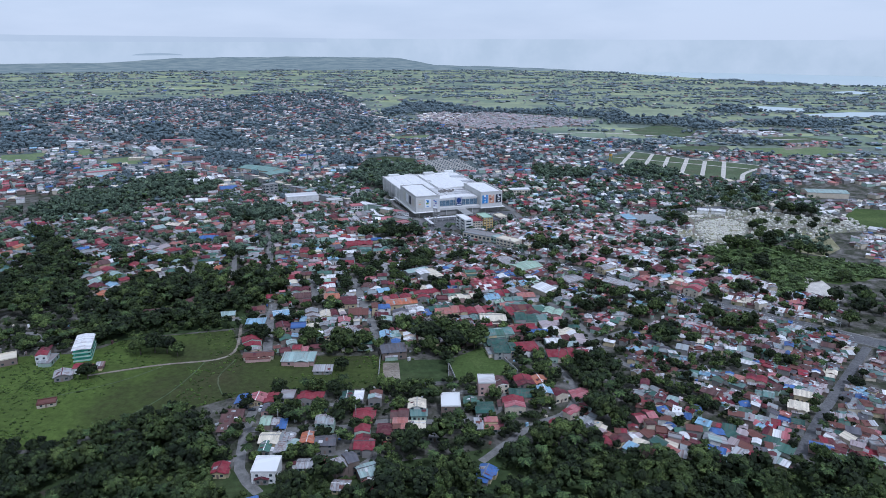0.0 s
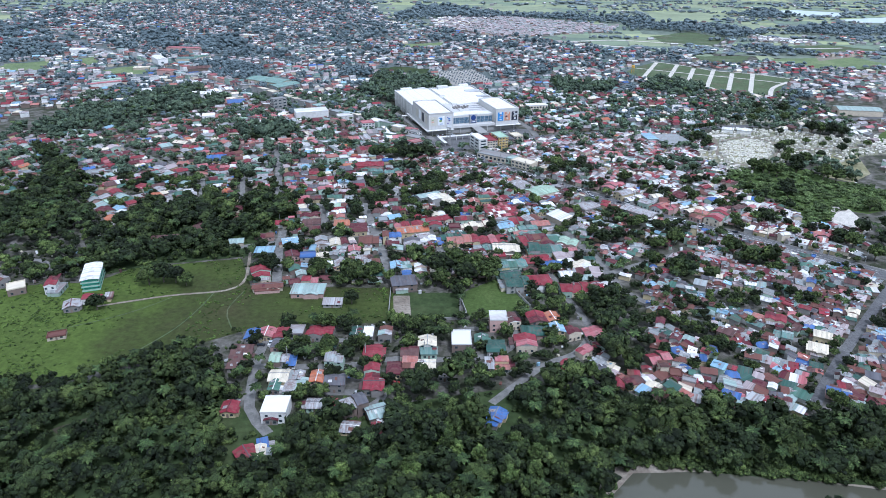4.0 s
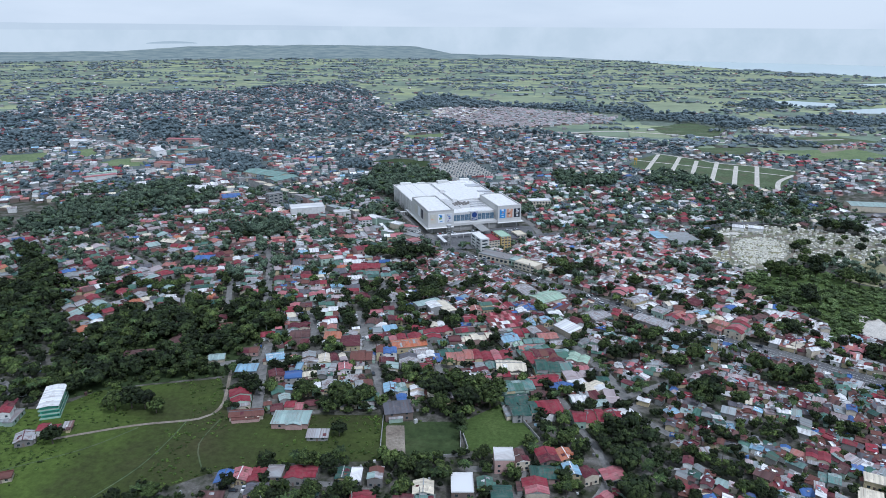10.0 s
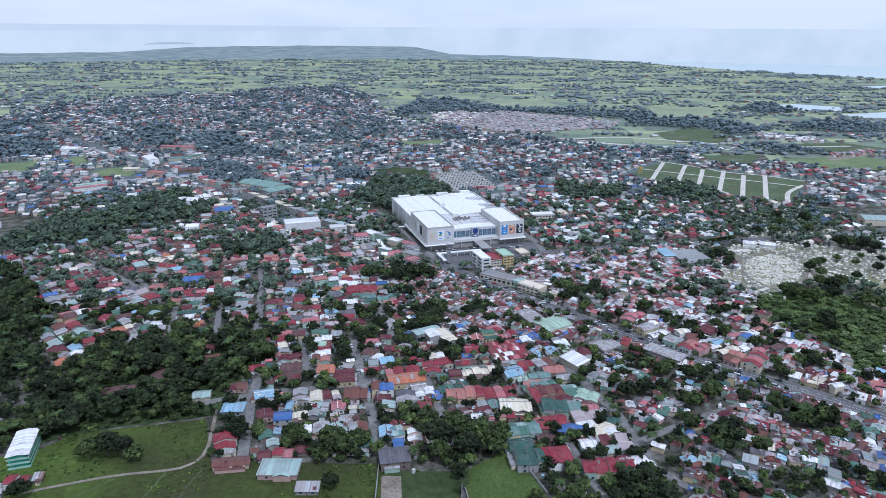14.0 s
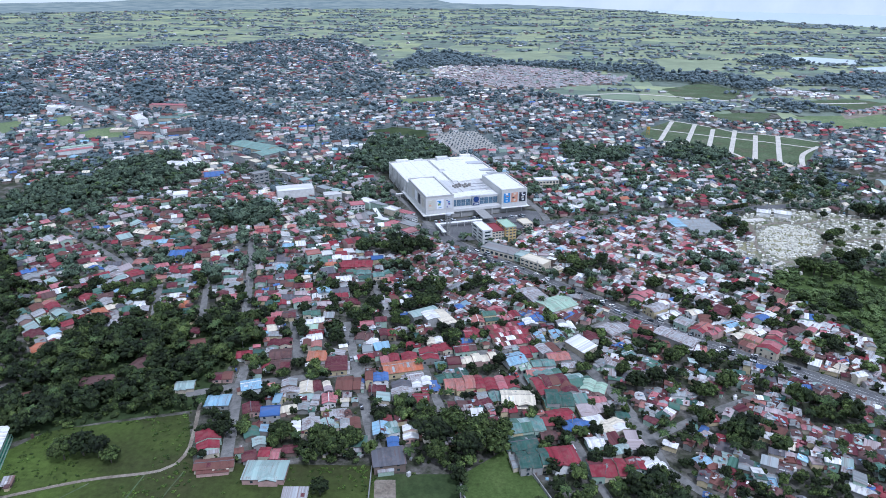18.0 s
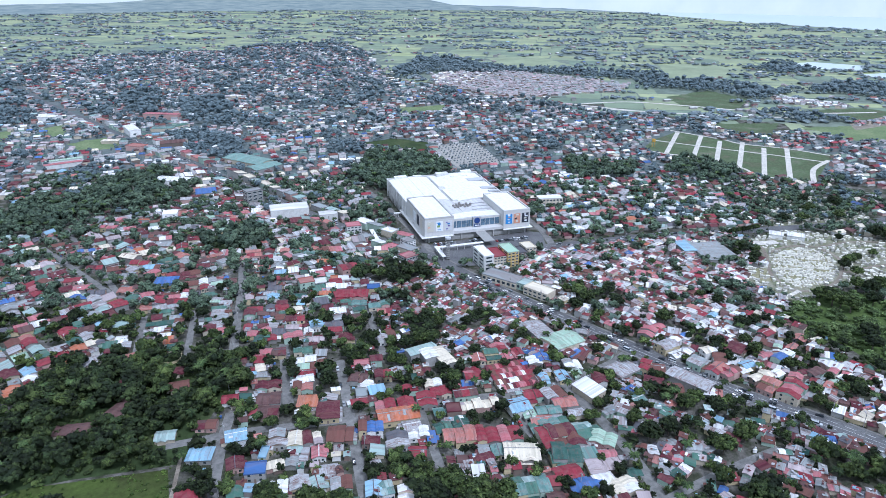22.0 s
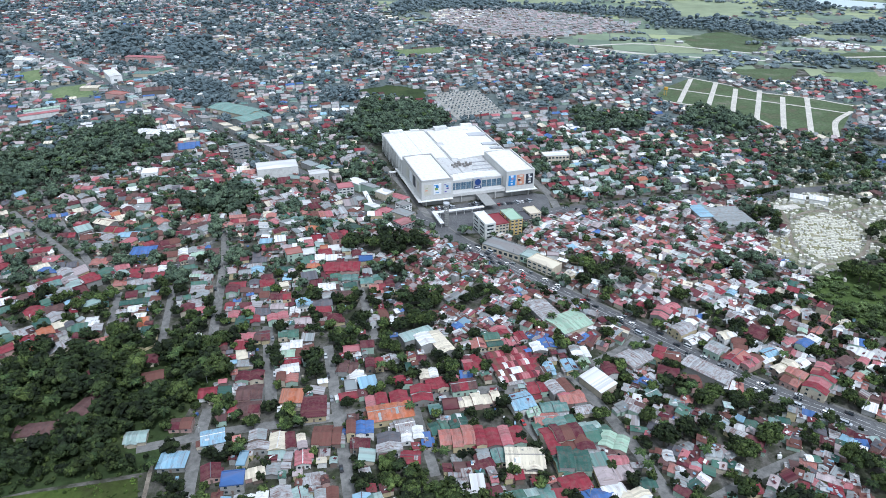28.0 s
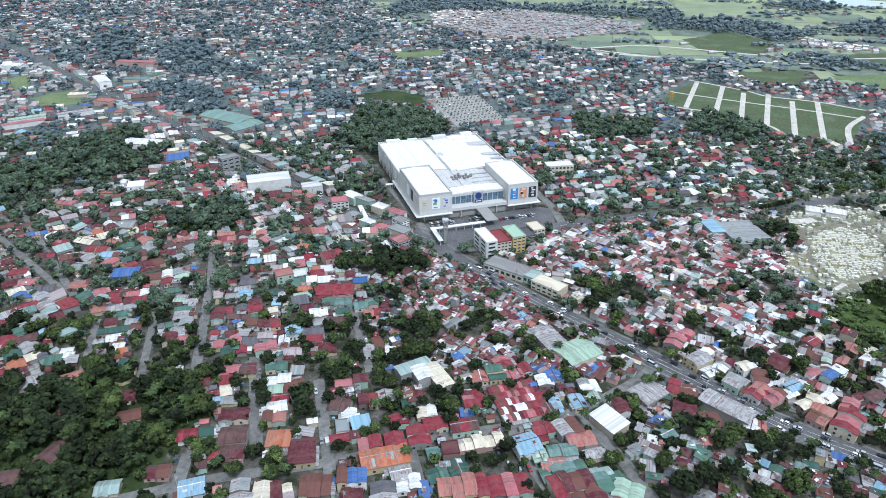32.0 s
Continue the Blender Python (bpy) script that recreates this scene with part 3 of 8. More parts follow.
KEEP += [[(-4, 388), (70, 410), (100, 286), (36, 256)], [(299, 364), (330, 430), (386, 490), (456, 412), (565, 342), (523, 285), (462, 190), (370, 260)],
         CEMETERY, SLOPE,
 [(-58, 168), (-8, -34), (20, -52), (118, -8), (118, 40), (72, 192), (40, 192)]]
CLEARINGS = [[(-78, -514), (-56, -514), (-54, -496), (-76, -494)], [(30, -492), (48, -492), (48, -474), (30, -474)], [(-162, -488), (-146, -475), (-138, -483), (-152, -494)], [(-142, -536), (-132, -526), (-118, -530), (-114, -547), (-140, -550)]]
FOREST = [[(-507, 122), (-467, 122), (-415, 87), (-358, 88), (-328, 35), (-358, 25), (-372, 5), (-394, 15), (-400, -22), (-440, 5)], [(-400, -52), (-359, -80), (-325, -125), (-291, -179), (-268, -215), (-282, -255), (-330, -250), (-340, -140)],
          [(-208, -338), (-235, -296), (-228, -220), (-179, -190), (-150, -206), (-124, -204), (-98, -232), (-103, -246), (-114, -262), (-117, -306), (-167, -318), (-190, -326)],
          [(-211, 0), (-183, 30), (-152, 27), (-146, -18), (-190, -24)], [(-12, -151), (16, -142), (21, -169), (-5, -174)], [(-64, -186), (-50, -190), (-44, -240), (-58, -234)],
          [(-59, -63), (-26, -60), (-2, -64), (-2, -80), (-12, -95), (-54, -84)], [(334, 313), (375, 284), (390, 240), (351, 205), (290, 235)], [(276, 11), (295, 11), (297, -16), (274, -34), (266, -30)],
          [(136, -226), (152, -244), (180, -256), (168, -262), (140, -250)], [(100, -92), (127, -104), (150, -100), (160, -118), (128, -122)], [(150, -318), (176, -322), (190, -345), (165, -350)], [(205, -300), (232, -300), (250, -330), (215, -325)],
          [(-400, 50), (-440, 110), (-392, 106), (-382, 147), (-372, 203), (-351, 234), (-330, 238), (-290, 205), (-275, 171), (-264, 131), (-298, 89), (-345, 74), (-369, 56)],
          [(-236, 192), (-221, 190), (-208, 153), (-226, 146)], [(-81, 292), (-33, 304), (19, 269), (-41, 225), (-88, 185), (-104, 214)], [(-78, 66), (-43, 92), (-32, 85), (-56, 64), (-76, 57)],
          [(182, 293), (266, 270), (246, 216), (188, 216), (168, 247)],
          [(-420, -474), (-180, -460), (-112, -430), (-90, -440), (-88, -490), (-40, -480), (-10, -478), (30, -476), (45, -452), (62, -446), (82, -440), (98, -464), (180, -480), (330, -478), (330, -530), (200, -520), (92, -508), (66, -552), (60, -700), (-420, -700)],
          SLOPE, [(470, 190), (560, 180), (640, 130), (600, 100), (520, 130), (480, 158)], [(362, -262), (430, -255), (430, -330), (352, -312)], [(322, -262), (345, -262), (350, -300), (318, -285)],
          [(102, -366), (132, -360), (126, -403), (101, -409)], [(104, -410), (126, -408), (128, -422), (118, -440), (100, -438), (98, -424)], [(84, -560), (96, -543), (134, -537), (330, -556), (330, -700), (80, -700)],
          [(-72, 165), (-40, 160), (30, 240), (-10, 330), (-90, 330)], [(-400, -330), (-300, -300), (-240, -260), (-260, -220), (-330, -200), (-420, -240)],
          [(0, -404), (22, -404), (28, -440), (34, -465), (0, -475), (-8, -440)]]
KEEP += FOREST + [k for k, _ in MEADOWS] + [OLD_GRAVES, [(482, -7), (529, 42), (580, 20), (560, -80), (486, -58)], [(397, -62), (432, -66), (412, -125), (382, -150), (364, -132)], [(333, -207), (343, -216), (338, -256), (325, -267), (311, -246)]]
NO_TREE += [[(329, -203), (347, -214), (342, -258), (325, -271), (307, -246)]]
NO_TREE += [k for k, _ in MEADOWS] + [[(-275, 176), (-248, 182), (-232, 146), (-258, 118)]]
KEEP += [[(-320, -385), (-250, -350), (-205, -345), (-190, -325), (-122, -310), (-92, -352), (66, -330), (66, -374), (60, -470), (-95, -490), (-180, -456), (-320, -470)]]
NO_TREE += [CEMETERY, KEEP[0], KEEP[1], KEEP[4], [(-320, -385), (-250, -350), (-205, -345), (-190, -325), (-122, -310), (-106, -350), (-16, -352), (-13, -394), (-60, -396), (-98, -404), (-135, -428), (-180, -452), (-320, -470)], [(26, -358), (50, -338), (66, -374), (43, -388), (27, -385)], [(-16, -360), (-13, -394), (24, -390), (24, -358)]]
PASTURE = len(MEADOWS) + 6
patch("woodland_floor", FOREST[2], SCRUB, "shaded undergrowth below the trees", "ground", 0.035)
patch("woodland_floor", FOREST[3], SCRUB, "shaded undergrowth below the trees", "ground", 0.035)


# ---- houses ----
COLOUR = dict(red="red", maroon="dark maroon", pink="faded pink", salmon="faded salmon", orange="orange", rust="rusty brown", brown="dark brown", green="green",
              dkgreen="dark green", teal="teal", palegreen="pale green", greyteal="grey-green", blue="blue", sky="light blue", zinc="bare zinc", white="white",
              grey="grey", dkgrey="dark grey", cream="cream", mint="mint green", mauve="faded mauve")
rng = random.Random(7)


def roof_on(pile, m, w, d, h, form, mats, eave=0.55, pitch=0.29, thick=0.16):
    """A roof over a w by d house whose walls are h high: one sheet in strips along the ridge, which runs along the longer side."""
    X, Y, k = w / 2 + eave, d / 2 + eave, len(mats)
    u0, v0 = rng.uniform(0, 900), rng.uniform(0, 900)
    if form == "flat":
        X, Y = w / 2 + 0.15, d / 2 + 0.15
        rings = [(X, Y, h), (X, Y, h + 0.75), (X - 0.25, Y - 0.25, h + 0.75), (X - 0.25, Y - 0.25, h + 0.18)]
        V = [tuple(m @ Vector((sx * x, sy * y, z))) for x, y, z in rings for sx, sy in ((-1, -1), (1, -1), (1, 1), (-1, 1))]
        F = [(4 * q + i, 4 * q + (i + 1) % 4, 4 * q + 4 + (i + 1) % 4, 4 * q + 4 + i) for q in range(3) for i in range(4)] + [(12, 13, 14, 15)]
        pile.shared(V, F, mats[0], [(u0 + 0.3 * (i % 4), v0 + i) for i in range(16)])
        return
    if form != "shed" and d > w:
        m, X, Y = m @ pose(0, 0, 0, 0, 0, 90), Y, X
    low = h - 0.02
    if form == "shed":
        lines = [(-Y, h, 0), (Y, h + 2 * Y * 0.16, 0)]
    else:
        lines = [(-Y, low, 0), (0, low + Y * pitch, Y * 0.9 if form == "hip" else 0.0), (Y, low, 0)]
    V, UV, row = [], [], k + 1
    for y, z, cut in lines:
        for i in range(row):
            x = (X - cut) * (2 * i / k - 1)
            V.append((x, y, z))
            UV.append((u0 + x, v0 + abs(y)))
    n_top = len(V)
    F, M = [], []
    for j in range(len(lines) - 1):
        for i in range(k):
            F.append((j * row + i, j * row + i + 1, (j + 1) * row + i + 1, (j + 1) * row + i))
            M.append(mats[i])
    if form == "hip":
        F += [(k, 2 * row + k, row + k), (2 * row, 0, row)]
        M += [mats[-1], mats[0]]
    rim = list(range(row)) + [j * row + k for j in range(1, len(lines))] + [(len(lines) - 1) * row + i for i in range(k - 1, -1, -1)] + [j * row for j in range(len(lines) - 2, 0, -1)]
    if form == "hip":
        rim = [i for i in rim if i not in (row + k, row)]
    for c, i in enumerate(rim):
        V.append((V[i][0], V[i][1], V[i][2] - thick))
        UV.append(UV[i])
    for c in range(len(rim)):
        e = (c + 1) % len(rim)
        F.append((rim[c], n_top + c, n_top + e, rim[e]))
        M.append(mats[0])
    i0 = len(pile.v)
    pile.v.extend([tuple(m @ Vector(q)) for q in V])
    for f, mat in zip(F, M):
        pile.f.append(tuple(i0 + q for q in f))
        pile.m.append(pile.slot(mat))
        pile.uv.extend([UV[q] for q in f])


def walls_on(pile, m, w, d, h, form, wall, pitch=0.29):
    if form == "gable" and d > w:
        m, w, d = m @ pose(0, 0, 0, 0, 0, 90), d, w
    X, Y = w / 2, d / 2
    V = [(-X, -Y, 0), (X, -Y, 0), (X, Y, 0), (-X, Y, 0), (-X, -Y, h), (X, -Y, h), (X, Y, h), (-X, Y, h)]
    F = [(0, 1, 5, 4), (1, 2, 6, 5), (2, 3, 7, 6), (3, 0, 4, 7), (4, 5, 6, 7)]
    if form == "gable":
        r = (d / 2 + 0.5) * pitch - 0.2
        V += [(X, 0, h + r), (-X, 0, h + r)]
        F = [(0, 1, 5, 4), (1, 2, 6, 8, 5), (2, 3, 7, 6), (3, 0, 4, 9, 7)]
    elif form == "shed":
        r = (d + 1) * 0.16 - 0.25
        V[6], V[7] = (X, Y, h + r), (-X, Y, h + r)
    pile.shared([tuple(m @ Vector(q)) for q in V], F, wall)


def annex(pile, m, w, d, h, r, main):
    """A low lean-to against one side of a house."""
    kinds = ("rust", "zinc", "zinc", "grey", "white", "maroon", "brown")
    mat = main if r.random() < 0.3 else MATS["roof_" + r.choice(kinds)]
    long_, deep, z = r.uniform(0.35, 0.9), r.uniform(1.6, 3.2), max(1.9, min(h, 3.4) - 0.75)
    turn, span, off = r.choice(((0, w, d / 2), (90, d, w / 2), (-90, d, w / 2), (180, w, d / 2)))
    n_ = m @ pose(0, 0, 0, 0, 0, turn) @ pose(r.uniform(-0.5, 0.5) * span * (1 - long_), -off - deep / 2 + 0.05, 0)
    walls_on(pile, n_, span * long_ - 0.3, deep - 0.3, z, "shed", MATS["wall_" + r.choice(WALLS)])
    roof_on(pile, n_, span * long_, deep, z + 0.05, "shed", [mat], 0.1)


def house(x, y, rot, w, d, h, roof, form="gable", wall=None, group="houses of the quarter", detail=True, strips=None, name="house"):
    claim(x, y, 0.42 * min(w, d) + 0.18 * max(w, d))
    h = h - 0.6 if h < 5 else h * 0.85
    wall = wall or rng.choice(WALLS)
    storeys = "two-storey" if 4.2 <= h < 8 else "three-storey" if h >= 8 else "low"
    cover = f"flat {COLOUR[roof]} concrete roof" if form == "flat" else f"{COLOUR[roof]} {'hipped' if form == 'hip' else 'lean-to' if form == 'shed' else 'gabled'} metal roof"
    ob = thing(name, pose(x, y, 0, 0, 0, rot), f"{storeys} {wall}-walled {name.replace('_', ' ')} with {cover}".replace("block-walled", "concrete-block"), name.split("_")[-1], group)
    body, top = Pile(), Pile()
    if strips is None and form == "gable" and max(w, d) > 9.5 and roof != "orange" and rng.random() < 0.85:
        # a house grown in sections, each with a roof of its own height and age
        kin = dict(red=("maroon", "red", "red", "pink"), maroon=("red", "maroon", "brown", "rust"), white=("zinc", "white", "grey"), zinc=("grey", "zinc", "rust"), green=("dkgreen", "teal", "green"),
                   teal=("green", "greyteal", "teal"), dkgreen=("green", "dkgreen"), salmon=("pink", "red", "rust"), brown=("maroon", "rust", "brown"), cream=("white", "cream", "mauve"), grey=("dkgrey", "zinc", "grey"))
        along, deep = (w, d) if w >= d else (d, w)
        axis, k = pose(0, 0, 0, 0, 0, 0 if w >= d else 90), max(2, round(along / rng.uniform(5.2, 7.5)))
        cuts = [0.0] + sorted((i + rng.uniform(-0.18, 0.18)) / k for i in range(1, k)) + [1.0]
        cross = rng.random() < 0.3
        for a_, b_ in zip(cuts, cuts[1:]):
            body, top = Pile(), Pile()
            sw, sd, sh = along * (b_ - a_) - 0.25, deep * rng.uniform(0.82, 1.04), h + rng.choice((-0.5, -0.2, 0.0, 0.2, 0.6, 1.1))
            sm = axis @ pose(along * ((a_ + b_) / 2 - 0.5), rng.uniform(-0.06, 0.06) * deep, 0)
            tint = [roof if rng.random() < 0.55 else rng.choice(kin.get(roof, (roof, "zinc", "rust"))) for _ in range(2 if rng.random() < 0.3 else 1)]
            if not cross and sd > sw:      # keep the ridge along the row
                half = 0.5 * (sd + 0.6)
                walls_on(body, sm, sw, sd, sh, "flat", MATS["wall_" + (wall if rng.random() < 0.6 else rng.choice(WALLS))])
                sheet = [MATS["roof_" + q] for q in tint]
                for side in (-1, 1):
                    V = [(-sw / 2 - 0.1, 0, sh + half * 0.28), (sw / 2 + 0.1, 0, sh + half * 0.28), (sw / 2 + 0.1, side * half, sh), (-sw / 2 - 0.1, side * half, sh)]
                    V += [(x_, y_, z_ - 0.15) for x_, y_, z_ in V]
                    u_ = rng.uniform(0, 900)
                    top.shared([tuple(sm @ Vector(q)) for q in V], [(0, 1, 2, 3), (7, 6, 5, 4), (2, 1, 5, 6), (0, 3, 7, 4), (3, 2, 6, 7)], sheet[0 if side < 0 else -1], [(u_ + q[0], u_ + abs(q[1])) for q in V])
                body.shared([tuple(sm @ Vector(q)) for q in ((-sw / 2, -sd / 2, sh), (-sw / 2, sd / 2, sh), (-sw / 2, 0, sh + half * 0.28 - 0.16), (sw / 2, -sd / 2, sh), (sw / 2, sd / 2, sh), (sw / 2, 0, sh + half * 0.28 - 0.16))], [(0, 2, 1), (3, 4, 5)], MATS["wall_" + wall])
            else:
                walls_on(body, sm, sw, sd, sh, "gable", MATS["wall_" + (wall if rng.random() < 0.6 else rng.choice(WALLS))])
                roof_on(top, sm, sw, sd, sh, "gable", [MATS["roof_" + q] for q in tint], 0.3, 0.29)
            part("wall", body, ob)
            part("roof", top, ob)
        form, strips = "sections", [roof]
    else:
        walls_on(body, Matrix(), w, d, h, form, MATS["wall_" + wall])
        part("wall", body, ob)
    if strips is None and form == "gable" and max(w, d) > 9 and rng.random() < 0.55:
        kin = dict(red=("maroon", "red", "salmon"), maroon=("red", "maroon", "brown"), white=("zinc", "white"), zinc=("white", "zinc", "rust"), green=("dkgreen", "teal"), salmon=("pink", "red", "rust"))
        strips = [roof if rng.random() < 0.6 else rng.choice(kin.get(roof, (roof,))) for _ in range(rng.randint(2, 4))]
    mats = [MATS["roof_" + k] for k in (strips or [roof])]
    if form != "sections":
        roof_on(top, Matrix(), w, d, h, form, mats)
    patches = Pile()
    if form in ("gable", "shed") and detail:
        # patched and replaced sheets, and the ridge capping
        turn_ = pose(0, 0, 0, 0, 0, 90) if form == "gable" and d > w else Matrix()
        along, deep = (d, w) if form == "gable" and d > w else (w, d)
        for _ in range(rng.randint(1, 4)):
            a_, b_ = rng.uniform(0.35, 1.3), rng.uniform(0.5, min(2.2, deep * 0.2))
            y_ = rng.choice((-1, 1)) * rng.uniform(0.12, 0.32) * deep if form == "gable" else rng.uniform(-0.3, 0.3) * deep
            z_, tilt = (h + (deep / 2 + 0.55 - abs(y_)) * 0.29, -math.copysign(16.2, y_)) if form == "gable" else (h + (y_ + deep / 2 + 0.55) * 0.16, 9.1)
            patch_mat = rng.choice(mats) if rng.random() < 0.35 else MATS["roof_" + rng.choice(("rust", "zinc", "white", "grey", "maroon", "rust"))]
            patches.box(-a_, -b_, 0.02, a_, b_, 0.07, patch_mat, turn_ @ pose(rng.uniform(-0.36, 0.36) * along, y_, z_, tilt))
        if form == "gable":
            cap = MATS["roof_" + rng.choice(("grey", "dkgrey", "white", "maroon"))]
            z_ = h + (deep / 2 + 0.55) * 0.29
            patches.box(-along / 2 - 0.5, -0.22, z_ - 0.08, along / 2 + 0.5, 0.22, z_ + 0.06, cap, turn_)
    if form in ("gable", "hip") and min(w, d) > 6 and rng.random() < 0.5:
        k, long_ = rng.uniform(0.4, 0.55), (w, d) if w >= d else (d, w)
        wing = pose(0, 0, 0, 0, 0, 0 if w >= d else 90) @ pose(rng.choice((-1, 1)) * long_[0] * rng.uniform(0.12, 0.24), -long_[1] * 0.25 - 0.6, 0)
        ww, wd = long_[0] * k, long_[1] * 0.5 + 1.2
        wing_wall = Pile()
        walls_on(wing_wall, wing @ pose(0, 0, 0, 0, 0, 90), wd, ww, h - 0.3, "flat", MATS["wall_" + wall])
        part("wing_wall", wing_wall, ob)
        wing_roof = Pile()
        roof_on(wing_roof, wing, min(ww, wd - 0.2), wd, h - 0.1, "gable", [rng.choice(mats)], 0.45, 0.3)
        part("wing_roof", wing_roof, ob)
    if form != "sections":
        part("roof", top, ob, cover)
    if patches.f:
        tagged(part("patching", patches, ob, "odd replaced roofing sheets and ridge capping"), kind="stuff")
    if form != "flat" and rng.random() < 0.75:
        side = Pile()
        annex(side, Matrix(), w, d, h, rng, mats[0])
        part("lean_to", side, ob, "small sheet-roofed lean-to")
    if h >= 5 and rng.random() < 0.3:
        tank = Pile()
        tank.prism([(w * 0.3 + 0.6 * math.cos(i * math.tau / 10), d * 0.5 + 0.75 + 0.6 * math.sin(i * math.tau / 10)) for i in range(10)], 0, h + 1.2, MATS["roof_zinc"])
        part("water_tank", tank, ob, "upright steel water tank")
    if detail:
        for level in range(2 if h >= 5 else 1):
            for k in (-1, 1):
                win = Pile()
                cx, z0 = k * w * 0.27, level * 2.8 + 1.0
                win.box(cx - 0.65, -d / 2 - 0.07, z0, cx + 0.65, -d / 2 - 0.01, z0 + 1.2, GLASS)
                part("window", win, ob)
        door = Pile()
        door.box(-0.5, -d / 2 - 0.08, 0.02, 0.5, -d / 2 - 0.01, 2.1, MATS["wall_brown"])
        part("door", door, ob)
    return ob


# ---- the shopping mall ----
MALL = pose(0, 0, 0, 0, 0, 17.4)
MATS["mall_panel"] = paint_mat("mall_panel", (0.47, 0.465, 0.45), 0.6, 0.1)
MATS["mall_roof"] = roof_mat("mall_roof", (0.64, 0.64, 0.635), 0.02, 0.6, 0.0, 0.6, 0.1)
MATS["mall_roof_worn"] = roof_mat("mall_roof_worn", (0.46, 0.46, 0.46), 0.15, 0.6, 0.0, 0.3, 0.25)
MATS["mall_duct"] = paint_mat("mall_duct", (0.42, 0.43, 0.45), 0.5, 0.15)
for k, col in dict(ad_blue=(0.05, 0.22, 0.52), ad_green=(0.25, 0.38, 0.12), ad_purple=(0.12, 0.08, 0.3), ad_dark=(0.03, 0.035, 0.05), ad_pale=(0.62, 0.60, 0.52), ad_orange=(0.6, 0.3, 0.2), ad_white=(0.68, 0.7, 0.72), sign_blue=(0.02, 0.045, 0.16)).items():
    MATS[k] = paint_mat(k, col, 0.4, 0.05)
MATS["mall_glass"] = paint_mat("mall_glass", (0.10, 0.16, 0.22), 0.12, 0.05)
mall = thing("shopping_mall", MALL, "large pale grey shopping mall with white roofs and advertising panels", "mall")
claim(0, 0, 1)


def mall_box(name, x0, y0, z0, x1, y1, z1, material, label="", parent=None):
    q = Pile()
    q.box(x0, y0, z0, x1, y1, z1, material)
    return part(name, q, parent or mall, label)


P, R = MATS["mall_panel"], MATS["mall_roof"]
mall_box("podium", 2, 3, 0, 103, 155, 6.3, MATS["wall_grey"], "shaded ground-floor wall with shopfronts")
mall_box("main_hall", 0.2, 9, 6.3, 104.8, 156, 17.6, P, "pale panelled upper storeys")
mall_box("front_canopy", 27.5, 1.5, 6.0, 78, 9, 8.6, P, "projecting grey band over the entrance")
for x0, x1, y1 in ((0, 28, 66), (78, 105, 57)):
    mall_box("corner_block", x0, 0, 6.0, x1, y1, 22.8, P, "tall panelled corner block with a parapet")
    top = Pile()
    top.shared([(x0 + 1, 1, 23.3), (x1 - 1, 1, 23.3), (x1 - 1, y1 - 1, 23.3), (x0 + 1, y1 - 1, 23.3), ((x0 + x1) / 2, 1, 24.3), ((x0 + x1) / 2, y1 - 1, 24.3)],
               [(0, 1, 4), (1, 2, 5, 4), (3, 0, 4, 5), (2, 3, 5)], R)
    part("block_roof", top, mall, "white metal roof of the corner block")
    par = Pile()
    for a in ((x0, 0, x1, 0.9), (x0, y1 - 0.9, x1, y1), (x0, 0.9, x0 + 0.9, y1 - 0.9), (x1 - 0.9, 0.9, x1, y1 - 0.9)):
        par.box(a[0], a[1], 22.8, a[2], a[3], 24.6, P)
    part("parapet", par, mall)
def barrel(x0, y0, x1, y1, z, rise, material, label):
    """A low curved metal roof over a bay of the hall."""
    q, k = Pile(), 8
    V = [(x0 + (x1 - x0) * i / k, y, z + rise * math.sin(math.pi * i / k)) for y in (y0, y1) for i in range(k + 1)]
    q.shared(V, [(i, i + 1, k + 2 + i, k + 1 + i) for i in range(k)] + [tuple(range(k, -1, -1)), tuple(range(k + 1, 2 * k + 2))], material)
    return part("main_roof", q, mall, label)


barrel(1.5, 67, 45.5, 154, 17.9, 1.8, R, "broad white curved metal roof")
barrel(53, 60, 103.5, 154, 18.0, 1.9, R, "broad white curved metal roof")
barrel(29, 24, 45.5, 66, 17.8, 0.7, MATS["mall_roof_worn"], "worn grey-white metal roof")
barrel(53, 24, 77, 59, 17.8, 0.7, MATS["mall_roof_worn"], "worn grey-white metal roof")
barrel(28.5, 9.5, 77.5, 23.5, 17.7, 1.0, R, "white roof over the entrance hall")
mall_box("gutter_deck", 46, 24, 17.6, 52.5, 155, 18.1, MATS["mall_roof_worn"], "pale service deck between the roofs")
for y0, y1 in ((108, 148), (60, 98)):
    mall_box("roof_duct", 46.6, y0, 18.1, 51.6, y1, 19.8, MATS["mall_roof"], "long white skylight box")
    mall_box("duct_shade", 51.7, y0, 18.1, 52.3, y1, 19.0, MATS["mall_duct"])
for i in range(11):
    mall_box("chiller", 41 + (i % 6) * 3.4, 38 + (i // 6) * 5 + (i % 3) * 1.6, 18.2, 43.0 + (i % 6) * 3.4, 39.8 + (i // 6) * 5 + (i % 3) * 1.6, 20.0 + (i % 3) * 0.5, MATS["wall_block"], "dark rooftop air-conditioning unit")
for i, (x0, y0, x1, y1) in enumerate(((84, 118, 102, 128), (88, 88, 103, 94), (92, 76, 103, 80), (70, 140, 90, 152))):
    mall_box("roof_pit", x0, y0, 19.2, x1, y1, 20.3, MATS["mall_duct" if i < 3 else "mall_roof"], "grey louvred plant deck on the roof")
